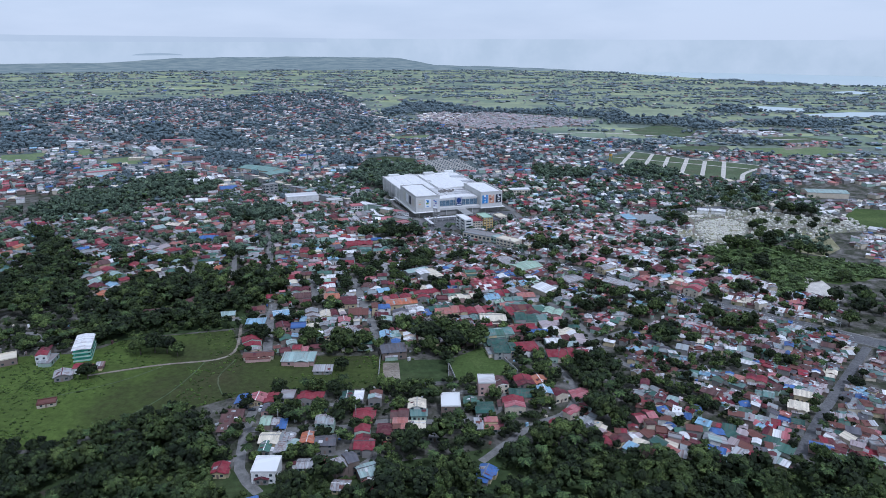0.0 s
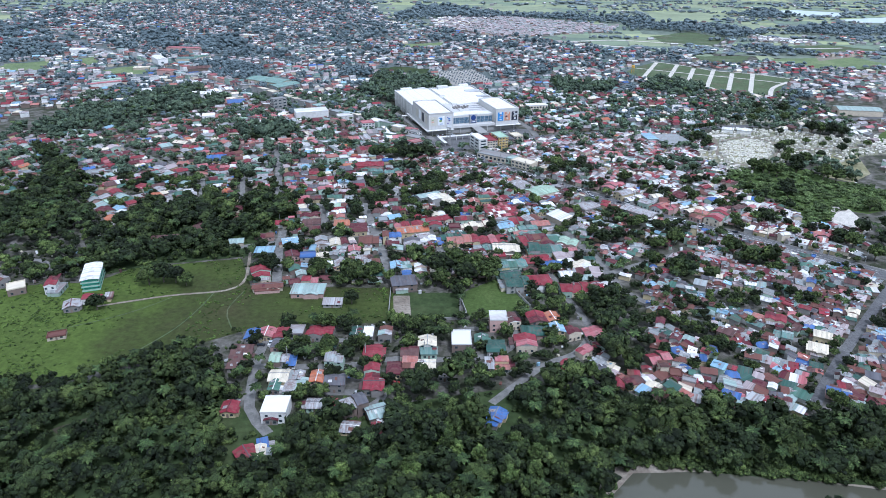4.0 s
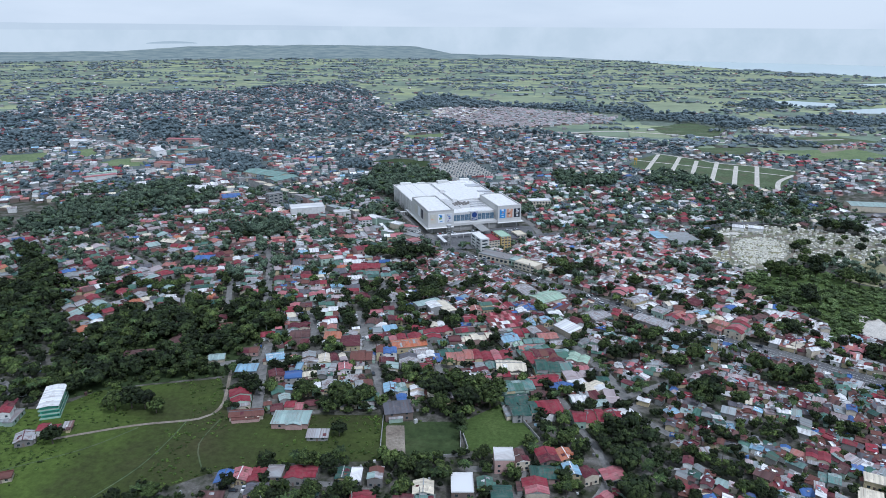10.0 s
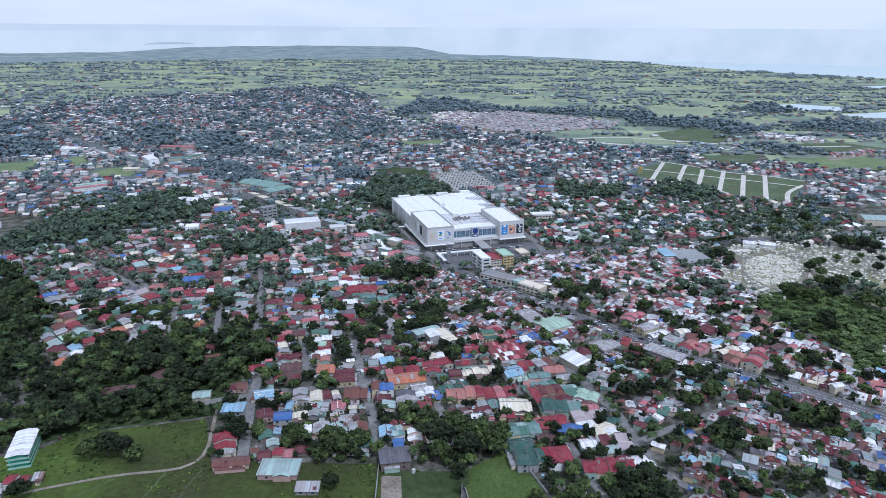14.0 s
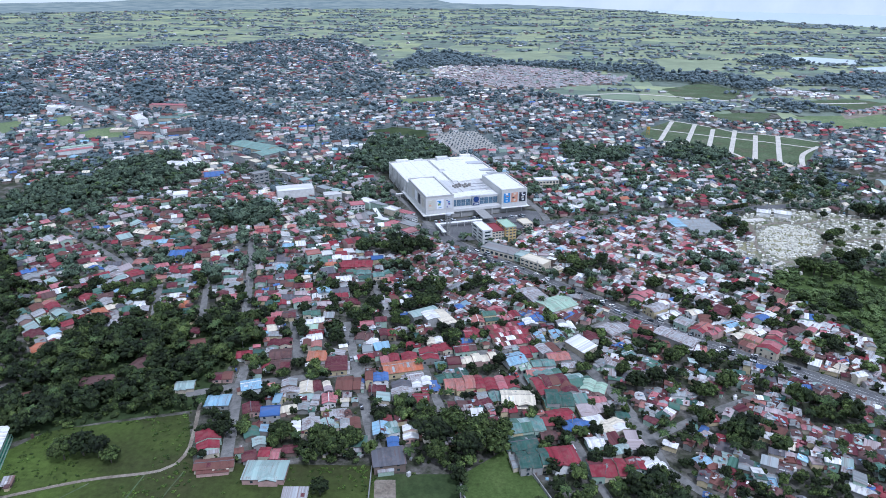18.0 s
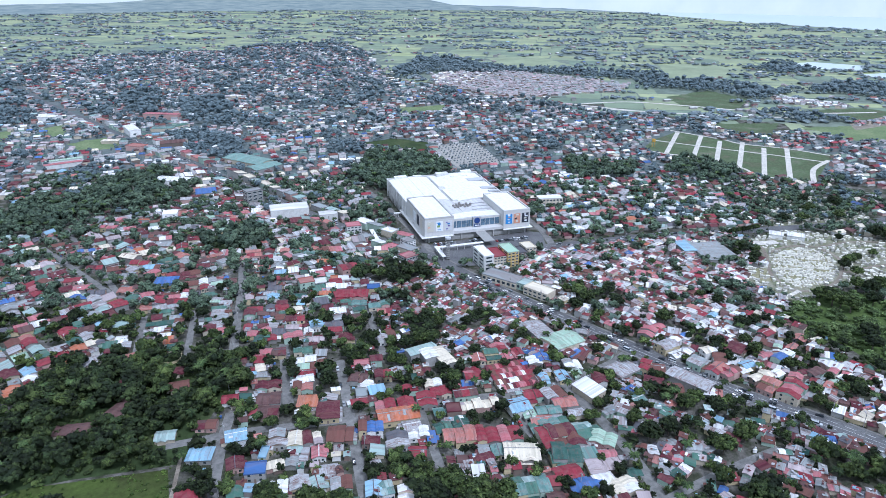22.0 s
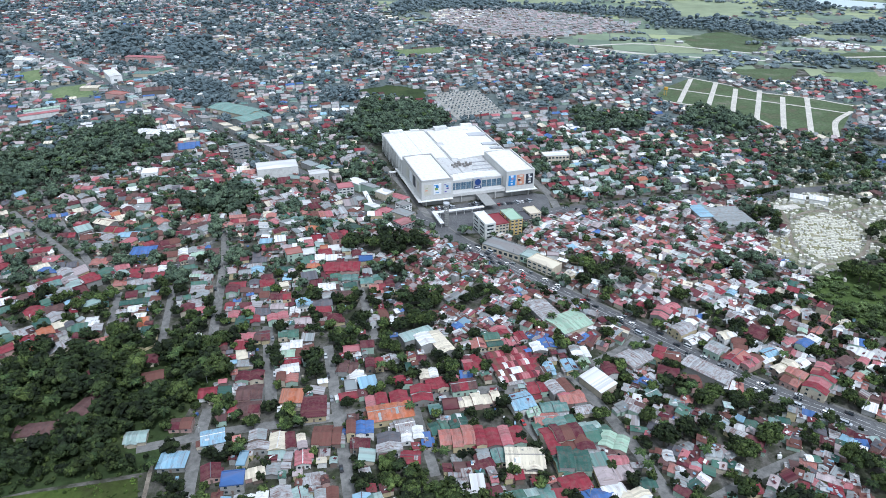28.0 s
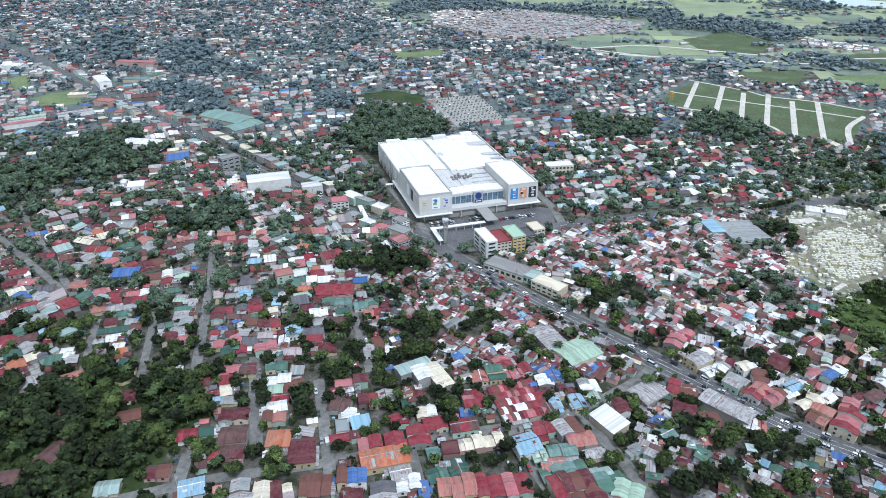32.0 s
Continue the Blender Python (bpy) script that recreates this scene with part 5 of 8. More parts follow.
# houses by the pasture
QUARTER = "houses by the pasture"
house(-203, -379, 22, 8.3, 9, 4, "zinc", group=QUARTER)
house(-195, -370, 6, 10.1, 8, 3.5, "red", group=QUARTER)
house(-227, -353, 15, 6.7, 18, 6, "red", group=QUARTER)
house(-221, -358, 95, 13.5, 5, 3, "grey", "flat", group=QUARTER)
house(-196, -410, 20, 9.2, 6, 2.6, "rust", "flat", group=QUARTER)
house(-247, -358, 30, 10.0, 10, 5, "cream", "flat", group=QUARTER)
house(-264, -348, 67, 7.7, 12, 5, "greyteal", group=QUARTER)
house(-102, -337, 18, 11.9, 16, 4.5, "red", group=QUARTER)
house(-94, -354, 8, 18.0, 7, 3.5, "rust", group=QUARTER)
house(-108, -302, 4, 12.4, 10, 4, "sky", "hip", group=QUARTER)
house(-187, -366, 11, 4.0, 5, 2.6, "zinc", "shed", group=QUARTER)

# houses on the south streets
QUARTER = "houses on the south streets"
house(-113, -276, 6, 11.4, 9, 3.6, "brown", group=QUARTER)
house(-88, -309, 18, 8.2, 9, 3.6, "maroon", group=QUARTER)
house(-76, -315, 9, 10.2, 9, 6, "blue", "flat", group=QUARTER)
house(-94, -286, 18, 10.7, 10, 3.6, "sky", group=QUARTER)
house(-69, -347, 0, 10.3, 8, 3.6, "red", group=QUARTER)
house(-68, -359, 0, 19.5, 13, 4, "greyteal", "hip", group=QUARTER)
house(-51, -374, 0, 10.9, 6, 3, "zinc", "shed", group=QUARTER)
house(-65, -327, 9, 14.7, 10, 5, "white", group=QUARTER)
house(-53, -323, 14, 9.9, 10, 4, "zinc", group=QUARTER)
house(-44, -323, 20, 7.1, 9, 3.6, "greyteal", group=QUARTER)
house(-28, -338, 6, 13.0, 9, 3.6, "green", group=QUARTER)
house(-32, -324, 11, 10.4, 10, 5, "zinc", group=QUARTER)
house(-16, -328, 8, 7.1, 10, 5, "sky", group=QUARTER)
house(-10, -327, 18, 7.4, 10, 3.6, "teal", group=QUARTER)
house(-0, -330, 7, 8.1, 10, 3.6, "white", group=QUARTER)
house(-10, -351, 10, 15.2, 13, 6, "dkgrey", "hip", group=QUARTER)
house(57, -326, 13, 24.3, 13, 5, "teal", group=QUARTER)
house(57, -338, 13, 13.7, 10, 3.6, "dkgreen", group=QUARTER)
house(60, -352, 9, 15.2, 14, 6, "dkgreen", group=QUARTER)
house(75, -350, 9, 13.5, 13, 6, "red", "hip", group=QUARTER)
house(95, -358, 3, 18.3, 14, 4.5, "red", group=QUARTER)
house(79, -314, 20, 14.7, 10, 3.6, "red", group=QUARTER)
house(87, -323, 15, 17.8, 9, 3.6, "blue", group=QUARTER)
house(106, -323, 19, 14.7, 10, 3.6, "cream", group=QUARTER)
house(81, -302, 9, 17.7, 10, 3.6, "green", group=QUARTER)
house(110, -354, 3, 7.7, 8, 3.6, "red", group=QUARTER)
house(118, -354, 14, 8.4, 9, 3.6, "white", group=QUARTER)

# houses on the grid streets
QUARTER = "houses on the grid streets"
house(-8, -268, 15, 22.7, 12, 5, "orange", group=QUARTER)
house(-22, -281, 6, 13.4, 10, 6, "blue", group=QUARTER)
house(-21, -290, 3, 9.9, 8, 3.6, "maroon", group=QUARTER)
house(-7, -290, 8, 12.6, 13, 5, "dkgrey", group=QUARTER)
house(-16, -258, 13, 11.5, 10, 3.6, "red", group=QUARTER)
house(-4, -256, 11, 10.4, 11, 4, "red", group=QUARTER)
house(8, -253, 8, 12.8, 13, 4, "red", group=QUARTER)
house(16, -244, 15, 11.8, 10, 3.6, "red", group=QUARTER)
house(11, -235, 9, 10.5, 9, 4, "cream", group=QUARTER)
house(30, -246, 13, 13.2, 9, 5, "maroon", group=QUARTER)
house(36, -228, 10, 11.9, 10, 4, "red", group=QUARTER)
house(32, -235, 6, 6.4, 5, 3, "blue", "shed", group=QUARTER)
house(60, -259, 21, 12.0, 12, 5, "sky", group=QUARTER)
house(71, -247, 13, 13.9, 10, 3.6, "red", group=QUARTER)
house(82, -248, 23, 13.0, 11, 6, "greyteal", group=QUARTER)
house(87, -256, 13, 14.2, 11, 5, "salmon", group=QUARTER)
house(77, -263, 9, 14.2, 8, 3.6, "teal", group=QUARTER)
house(66, -266, 10, 6.6, 8, 3.6, "palegreen", group=QUARTER)
house(72, -271, 8, 11.8, 7, 3.6, "salmon", group=QUARTER)
house(76, -276, 14, 22.3, 9, 3.6, "green", group=QUARTER)
house(78, -284, 15, 20.8, 12, 5, "maroon", group=QUARTER)
house(81, -291, 9, 22.8, 11, 5, "maroon", group=QUARTER)
house(93, -277, 15, 11.3, 9, 3.6, "greyteal", group=QUARTER)
house(96, -282, 14, 15.1, 12, 3.6, "green", group=QUARTER)
house(103, -288, -23, 13.5, 12, 3.6, "palegreen", group=QUARTER)
house(81, -301, 0, 15.3, 14, 5, "dkgreen", group=QUARTER)
house(26, -286, 8, 17.5, 13, 4.5, "salmon", group=QUARTER)
house(47, -285, 9, 24.9, 13, 4.5, "red", group=QUARTER)
house(46, -298, 9, 5.8, 9, 3.6, "teal", group=QUARTER)
house(58, -300, 0, 17.8, 13, 5, "cream", group=QUARTER)
house(17, -278, 21, 9.6, 9, 3.6, "dkgreen", group=QUARTER)
house(27, -274, 18, 8.6, 9, 3.6, "dkgreen", group=QUARTER)
house(37, -257, 13, 25.2, 9, 3.5, "cream", group=QUARTER)
house(-53, -115, 3, 24.1, 13, 6, "red", "hip", group=QUARTER)
house(-50, -128, 9, 19.6, 9, 3.6, "teal", group=QUARTER)
house(-31, -131, 13, 15.8, 8, 3.6, "teal", group=QUARTER)
house(-26, -140, 12, 11.4, 9, 3.6, "salmon", group=QUARTER)
house(-20, -226, 8, 10.2, 10, 3.6, "red", group=QUARTER)
house(-11, -223, 14, 8.5, 9, 3.6, "zinc", group=QUARTER)
house(-34, -229, -5, 10.8, 10, 3.6, "brown", group=QUARTER)
house(-21, -182, 12, 12.3, 9, 5, "pink", group=QUARTER)
house(-60, -142, 13, 10.7, 9, 5, "white", group=QUARTER)
house(-60, -163, 14, 13.4, 9, 5, "dkgrey", group=QUARTER)
house(-58, -170, 13, 10.1, 8, 4, "red", group=QUARTER)
house(-72, -163, 18, 8.5, 9, 5, "sky", group=QUARTER)
house(-85, -180, 17, 12.8, 8, 5, "pink", group=QUARTER)
house(-76, -171, 8, 5.9, 8, 3.6, "white", group=QUARTER)
house(-97, -153, 5, 11.6, 10, 4, "maroon", group=QUARTER)
house(-102, -136, 17, 10.1, 9, 3.6, "red", group=QUARTER)
house(-86, -157, 11, 9.7, 9, 7, "maroon", group=QUARTER)
house(-100, -201, 0, 10.9, 9, 3.6, "pink", group=QUARTER)
house(-91, -199, 12, 9.3, 9, 3.6, "maroon", group=QUARTER)
house(-75, -197, 11, 12.3, 8, 3.6, "teal", group=QUARTER)
house(-71, -209, 8, 13.7, 9, 3.6, "white", group=QUARTER)
house(-68, -217, 7, 13.9, 8, 3.6, "palegreen", group=QUARTER)
house(-69, -224, 9, 12.6, 7, 3.6, "red", group=QUARTER)
house(-67, -232, 14, 10.7, 9, 3.6, "white", group=QUARTER)
house(-67, -239, 8, 11.8, 8, 3.6, "salmon", group=QUARTER)
house(-61, -256, 3, 11.1, 11, 5, "orange", "hip", group=QUARTER)
house(-48, -264, 8, 12.3, 16, 4.5, "maroon", "hip", group=QUARTER)
house(-88, -238, 6, 15.2, 9, 3.6, "maroon", group=QUARTER)
house(-84, -253, 7, 13.9, 13, 5, "brown", group=QUARTER)
house(-82, -264, 3, 12.5, 9, 4, "brown", group=QUARTER)
house(-71, -289, 8, 10.0, 13, 4, "zinc", group=QUARTER)
house(-61, -289, 5, 8.6, 11, 3.6, "cream", group=QUARTER)
house(-55, -289, 14, 5.0, 11, 3.6, "maroon", group=QUARTER)
house(-49, -291, 16, 4.3, 10, 6, "cream", group=QUARTER)
house(-38, -285, 2, 14.5, 14, 4, "rust", group=QUARTER)
house(-47, -300, 10, 6.9, 9, 4, "pink", group=QUARTER)
house(0, -277, 16, 9.3, 9, 3.6, "zinc", group=QUARTER)
house(4, -283, 7, 11.1, 10, 3.6, "white", group=QUARTER)
house(11, -287, 8, 4.0, 8, 3, "blue", "shed", group=QUARTER)
house(4, -299, 0, 8.8, 8, 3.6, "red", group=QUARTER)
house(-75, -302, 0, 4.0, 9, 5, "sky", "flat", group=QUARTER)

# houses of the west quarter
QUARTER = "houses of the west quarter"
house(-154, -49, 0, 7.2, 9, 6, "salmon", group=QUARTER)
house(-149, -35, 13, 13.0, 14, 5, "salmon", group=QUARTER)
house(-137, -39, 30, 11.1, 8, 3.6, "red", group=QUARTER)
house(-111, -55, 29, 10.9, 9, 5, "maroon", group=QUARTER)
house(-100, -31, 30, 11.6, 8, 3.6, "teal", group=QUARTER)
house(-85, -24, 24, 21.6, 12, 5, "salmon", group=QUARTER)
house(-62, -67, 31, 14.9, 14, 7, "red", group=QUARTER)
house(-92, -94, 23, 11.8, 10, 7, "salmon", "flat", group=QUARTER)
house(-81, -93, 19, 8.8, 9, 6, "white", "flat", group=QUARTER)
house(-60, -116, 19, 11.7, 14, 5, "red", "hip", group=QUARTER)
house(-48, -115, 17, 11.8, 12, 5, "red", group=QUARTER)
house(-227, -63, 0, 15.2, 10, 4, "sky", group=QUARTER)
house(-205, -90, 8, 17.0, 13, 4.5, "blue", "hip", group=QUARTER)
house(-241, -54, 0, 15.4, 10, 3.6, "red", group=QUARTER)
house(-254, -43, -20, 15.6, 10, 6, "cream", group=QUARTER)
house(-236, -41, 24, 6.7, 8, 3.6, "salmon", group=QUARTER)
house(-222, -48, 13, 12.4, 9, 3.6, "dkgreen", group=QUARTER)
house(-194, -76, 31, 21.8, 12, 3.6, "maroon", group=QUARTER)
house(-172, -90, 18, 13.8, 9, 3.6, "white", group=QUARTER)
house(-171, -101, 21, 6.2, 8, 3.6, "red", group=QUARTER)
house(-188, -59, 10, 15.8, 9, 4, "maroon", group=QUARTER)
house(-178, -46, 24, 13.1, 10, 3.6, "brown", group=QUARTER)
house(-153, -91, 13, 8.5, 8, 5, "brown", group=QUARTER)
house(-154, -124, 0, 8.4, 10, 4, "palegreen", group=QUARTER)
house(-231, -106, 8, 12.3, 10, 3.6, "salmon", group=QUARTER)
house(-222, -100, 12, 10.9, 9, 3.6, "brown", group=QUARTER)
house(-241, -80, 10, 13.9, 12, 3.6, "grey", group=QUARTER)
house(-256, -65, 18, 14.9, 11, 3.6, "pink", group=QUARTER)
house(-275, -43, 13, 12.3, 9, 3.6, "red", group=QUARTER)
house(-275, -64, 11, 13.0, 9, 3.6, "red", group=QUARTER)
house(-281, -89, 9, 12.6, 9, 3.6, "red", group=QUARTER)
house(-267, -102, 18, 11.8, 9, 3.6, "pink", group=QUARTER)
house(-251, -112, 18, 12.6, 9, 3.6, "dkgrey", group=QUARTER)
house(-303, -76, 44, 15.5, 10, 3.6, "maroon", group=QUARTER)
house(-322, -51, 51, 9.0, 9, 3.6, "salmon", group=QUARTER)
house(-318, -11, 20, 16.0, 8, 3.6, "maroon", group=QUARTER)
house(-333, -14, 22, 13.0, 8, 3.6, "rust", group=QUARTER)
house(-300, -28, 32, 14.4, 8, 3.6, "blue", group=QUARTER)
house(-306, 32, 0, 16.3, 9, 4, "pink", group=QUARTER)
house(-298, 48, 20, 11.0, 9, 3.6, "rust", group=QUARTER)
house(-286, 45, 34, 10.4, 8, 3.6, "red", group=QUARTER)
house(-261, 69, 16, 14.2, 14, 7, "white", "flat", group=QUARTER)
house(-255, 83, 32, 10.7, 9, 3.6, "salmon", group=QUARTER)
house(-244, 83, 36, 9.5, 8, 3.6, "red", group=QUARTER)
house(-275, 69, 8, 11.0, 9, 5, "white", group=QUARTER)
house(-259, 7, 14, 11.0, 9, 3.6, "dkgrey", group=QUARTER)
house(-236, -12, 0, 13.5, 12, 5, "grey", group=QUARTER)
house(-218, -19, 19, 9.4, 11, 5, "red", group=QUARTER)
house(-252, 17, 9, 17.8, 9, 3.6, "brown", group=QUARTER)
house(-230, 33, 20, 18.7, 12, 4, "grey", group=QUARTER)
house(-211, 34, 16, 15.6, 9, 3.6, "salmon", group=QUARTER)
house(-287, -15, 34, 13.9, 9, 3.6, "cream", group=QUARTER)
house(-203, 73, 33, 13.0, 9, 5, "salmon", group=QUARTER)
house(-293, 218, 31, 34.9, 18, 5, "white", group=QUARTER)
house(-218, 122, 25, 14.9, 9, 3.6, "red", group=QUARTER)

# houses along the highway
QUARTER = "houses along the highway"
house(158, -173, -37, 10.8, 12, 5, "pink", group=QUARTER)
house(166, -191, -61, 10.4, 14, 6, "zinc", group=QUARTER)
house(170, -201, -62, 7.1, 9, 4, "white", group=QUARTER)
house(177, -198, -40, 8.2, 10, 4, "white", group=QUARTER)
house(180, -210, -48, 11.5, 13, 5, "zinc", group=QUARTER)
house(189, -219, -48, 8.2, 14, 5, "salmon", group=QUARTER)
house(196, -224, -59, 6.2, 13, 5.5, "salmon", group=QUARTER)
house(191, -197, -69, 7.7, 10, 6, "cream", group=QUARTER)
house(196, -205, -17, 8.4, 13, 4, "rust", group=QUARTER)
house(211, -193, -43, 9.6, 14, 5, "maroon", "hip", group=QUARTER)
house(209, -216, -65, 6.7, 9, 6, "sky", group=QUARTER)
house(205, -221, -63, 5.9, 8, 5, "white", group=QUARTER)
house(212, -229, -64, 7.3, 16, 6, "cream", group=QUARTER)
house(214, -238, -48, 10.2, 15, 5, "salmon", group=QUARTER)
house(224, -245, -45, 12.2, 17, 7, "red", group=QUARTER)
house(232, -232, -39, 8.4, 12, 5, "salmon", group=QUARTER)
house(249, -224, -60, 6.9, 13, 6, "brown", group=QUARTER)
house(243, -223, -70, 5.2, 10, 5, "maroon", group=QUARTER)
house(224, -224, -55, 6.1, 9, 4, "white", group=QUARTER)
house(234, -206, -50, 6.4, 11, 5, "blue", group=QUARTER)
house(226, -204, -58, 4.6, 11, 5, "pink", group=QUARTER)
house(241, -190, -31, 5.0, 10, 5, "palegreen", group=QUARTER)
house(240, -173, -56, 7.4, 9, 5, "red", group=QUARTER)
house(261, -178, -42, 6.6, 9, 3.6, "salmon", group=QUARTER)
house(271, -181, -70, 5.3, 8, 3.6, "cream", group=QUARTER)
house(250, -190, -42, 4.9, 9, 3.6, "salmon", group=QUARTER)
house(145, -216, -31, 6.8, 12, 5, "red", group=QUARTER)
house(145, -234, -21, 10.9, 13, 4, "maroon", "hip", group=QUARTER)
house(154, -241, -3, 13.1, 12, 4, "rust", group=QUARTER)
house(152, -217, -13, 9.2, 9, 3.6, "rust", group=QUARTER)
house(176, -244, -30, 6.4, 9, 3.6, "white", group=QUARTER)
house(180, -246, -18, 4.5, 9, 3.6, "salmon", group=QUARTER)
house(131, -251, -59, 7.3, 8, 3.6, "teal", group=QUARTER)

# houses in the crowded centre
QUARTER = "houses in the crowded centre"
house(54, -194, 22, 9.8, 10, 4.5, "red", group=QUARTER)
house(49, -203, 11, 9.7, 12, 4.5, "dkgreen", group=QUARTER)
house(40, -206, 7, 8.4, 9, 3.6, "salmon", group=QUARTER)
house(66, -198, 18, 5.9, 8, 3.6, "red", group=QUARTER)
house(57, -205, 14, 4.9, 7, 3.6, "pink", group=QUARTER)
house(62, -203, 17, 5.3, 7, 3.6, "pink", group=QUARTER)
house(81, -206, 11, 8.7, 9, 4, "blue", group=QUARTER)
house(76, -209, 6, 9.8, 10, 4, "white", group=QUARTER)
house(99, -214, 9, 11.2, 10, 4, "white", group=QUARTER)
house(100, -221, 9, 5.2, 8, 3.6, "palegreen", group=QUARTER)
house(91, -227, 13, 6.8, 10, 4, "sky", group=QUARTER)
house(79, -228, 10, 5.3, 8, 3.6, "sky", group=QUARTER)
house(75, -233, 15, 5.7, 8, 3.6, "brown", group=QUARTER)
house(35, -223, 15, 11.2, 10, 4, "red", group=QUARTER)

# ---- houses standing in the wood ----
for x, y, turn, w, d, h_, roof in ((-168, -266, 72, 25, 9.5, 3.6, "brown"), (-181, -281, 10, 24, 9, 3.6, "brown"), (-177, -239, 62, 12, 9, 3.4, "maroon"), (-208, -211, 40, 15, 8, 3.2, "zinc"), (-142, -238, 20, 11, 8, 3.4, "rust"),
                                   (-150, -222, 15, 10, 8, 3.2, "maroon"), (-186, -206, 30, 12, 8, 3.3, "salmon"), (-214, -296, 25, 12, 8, 3.2, "rust"), (-132, -286, 10, 10, 8, 3.2, "greyteal")):
    house(x, y, turn, w, d, h_, roof, "gable", "cream", "houses in the wood", False, [roof])
    claim(x, y, min(w, d) * 0.7)

# ---- loose houses of the town ----
CALM = ["red"] * 6 + ["maroon"] * 9 + ["pink"] * 3 + ["salmon"] * 2 + ["rust"] * 2 + ["brown"] * 2 + ["green", "dkgreen", "teal", "palegreen", "greyteal", "greyteal", "blue", "sky"] + ["zinc"] * 4 + ["white"] * 3 + ["grey", "grey", "dkgrey", "cream", "orange"]
POOR = ["rust"] * 12 + ["zinc"] * 8 + ["white"] * 4 + ["grey"] * 7 + ["dkgrey"] * 4 + ["maroon"] * 9 + ["red"] * 4 + ["brown"] * 6 + ["mauve"] * 3 + ["greyteal"] * 2 + ["sky", "blue", "dkgreen", "sky", "blue", "salmon", "salmon", "green", "cream", "pink", "pink"]
FARM = ["zinc"] * 9 + ["white"] * 5 + ["grey"] * 6 + ["mauve"] * 5 + ["maroon"] * 3 + ["red"] * 2 + ["brown"] * 3 + ["rust"] * 2 + ["green", "teal", "blue", "greyteal", "salmon", "cream", "sky"]
GRID = [(-150, -55), (-60, -60), (-18, -120), (-10, -190), (30, -215), (75, -208), (120, -212), (112, -260), (128, -335), (100, -362), (66, -330), (-16, -352), (-92, -355), (-106, -350), (-112, -310), (-112, -258), (-138, -236), (-205, -250), (-205, -120)]
MIDDLE = [(-60, -58), (-10, -42), (18, -62), (140, -190), (120, -207), (75, -205), (30, -212), (-8, -186), (-16, -120)]
EAST = [(40, -52), (110, -14), (300, 28), (300, -20), (282, -112), (268, -180), (296, -235), (330, -270), (300, -312), (225, -255), (120, -150)]
SOUTHEAST = [(130, -212), (150, -208), (230, -283), (330, -360), (380, -430), (330, -475), (180, -478), (104, -462), (90, -438), (100, -412), (133, -405), (136, -357), (124, -330), (112, -262)]
WEST = [(-420, 70), (-160, -50), (-205, -118), (-205, -250), (-240, -255), (-300, -290), (-430, -330), (-520, -200)]
MARKET = [(44, -216), (73, -207), (80, -236), (53, -244)]
JUNCTION = [(-420, 74), (-160, -50), (-150, -55), (-60, -58), (-10, -42), (12, -38), (-31, 1), (-80, 43), (-140, 103), (-265, 215), (-240, 130), (-285, 62), (-376, 62)]
VILLAGE_GAP = [(-76, -400), (60, -398), (58, -430), (-76, -478)]
NORTH = [(-1150, -100), (-1063, 1018), (-1102, 1208), (-1014, 1488), (-702, 1621), (-590, 1780), (-454, 1911), (-322, 1867), (-212, 1584), (-118, 1053), (60, 850), (230, 760), (300, 640), (430, 560), (700, 400), (1000, 330), (1000, 100), (560, -60), (300, 30), (110, -5), (-30, -10), (-150, 60), (-420, 75)]
RIGHT = [(330, -300), (420, -240), (420, -120), (480, -65), (520, 60), (900, 100), (900, -250), (420, -470)]

spots = []      # loose houses: x, y, turn, w, d, h, form, roofs, wall, quarter


def leafy(x, y):
    """How much a spot belongs to one of the clumps of trees between the houses."""
    if math.hypot(x + 45, y + 15) < 95:
        return -1.0
    return noise.noise(Vector((x * 0.034, y * 0.034, 21.0))) + 0.4 * noise.noise(Vector((x * 0.09, y * 0.09, 2.0)))


# great shade trees of the town: x, y, size
GREAT = [(5, -158, 1.5), (14, -161, 1.5), (1, -184, 1.6), (-7, -191, 1.4), (10, -184, 1.5), (-12, -119, 1.1), (-4, -103, 1.0), (38, -197, 1.0), (24, -231, 1.2), (43, -270, 0.9), (-16, -209, 0.9), (-41, -158, 1.0),
         (-54, -221, 1.2), (-52, -236, 1.4), (-34, -80, 1.5), (-22, -88, 1.6), (3, -77, 1.5), (53, -170, 0.9), (67, -165, 0.9), (-31, -261, 0.9), (176, -154, 1.6), (200, -188, 1.2), (156, -258, 1.4), (164, -252, 1.3),
         (174, -261, 1.2), (128, -287, 1.6), (140, -281, 1.5), (179, -287, 1.7), (164, -297, 1.5), (126, -122, 1.5), (116, -134, 1.4), (148, -128, 1.3), (228, -161, 1.4), (222, -196, 1.2), (225, -124, 1.2), (238, -215, 1.2),
         (236, -254, 1.1), (221, -183, 1.1), (124, -271, 1.2), (107, -256, 0.9), (217, -111, 0.9), (193, -118, 1.0), (239, -155, 1.1), (-217, -168, 1.2), (-166, -152, 1.1), (-157, -148, 1.2), (-77, -276, 1.0), (-63, -272, 0.9),
         (-186, -104, 1.0), (-157, -104, 1.0), (-233, -161, 1.1), (312, -124, 1.8), (320, -135, 1.7), (306, -117, 1.6), (309, -175, 1.6), (304, -190, 1.5), (359, -142, 1.9), (366, -150, 1.7), (343, -124, 1.5), (360, -100, 1.5),
         (303, -292, 1.6), (327, -292, 1.8), (345, -262, 1.7), (308, -311, 1.6), (300, -281, 1.4), (263, -245, 1.3), (356, -221, 1.5), (316, -128, 1.4)]
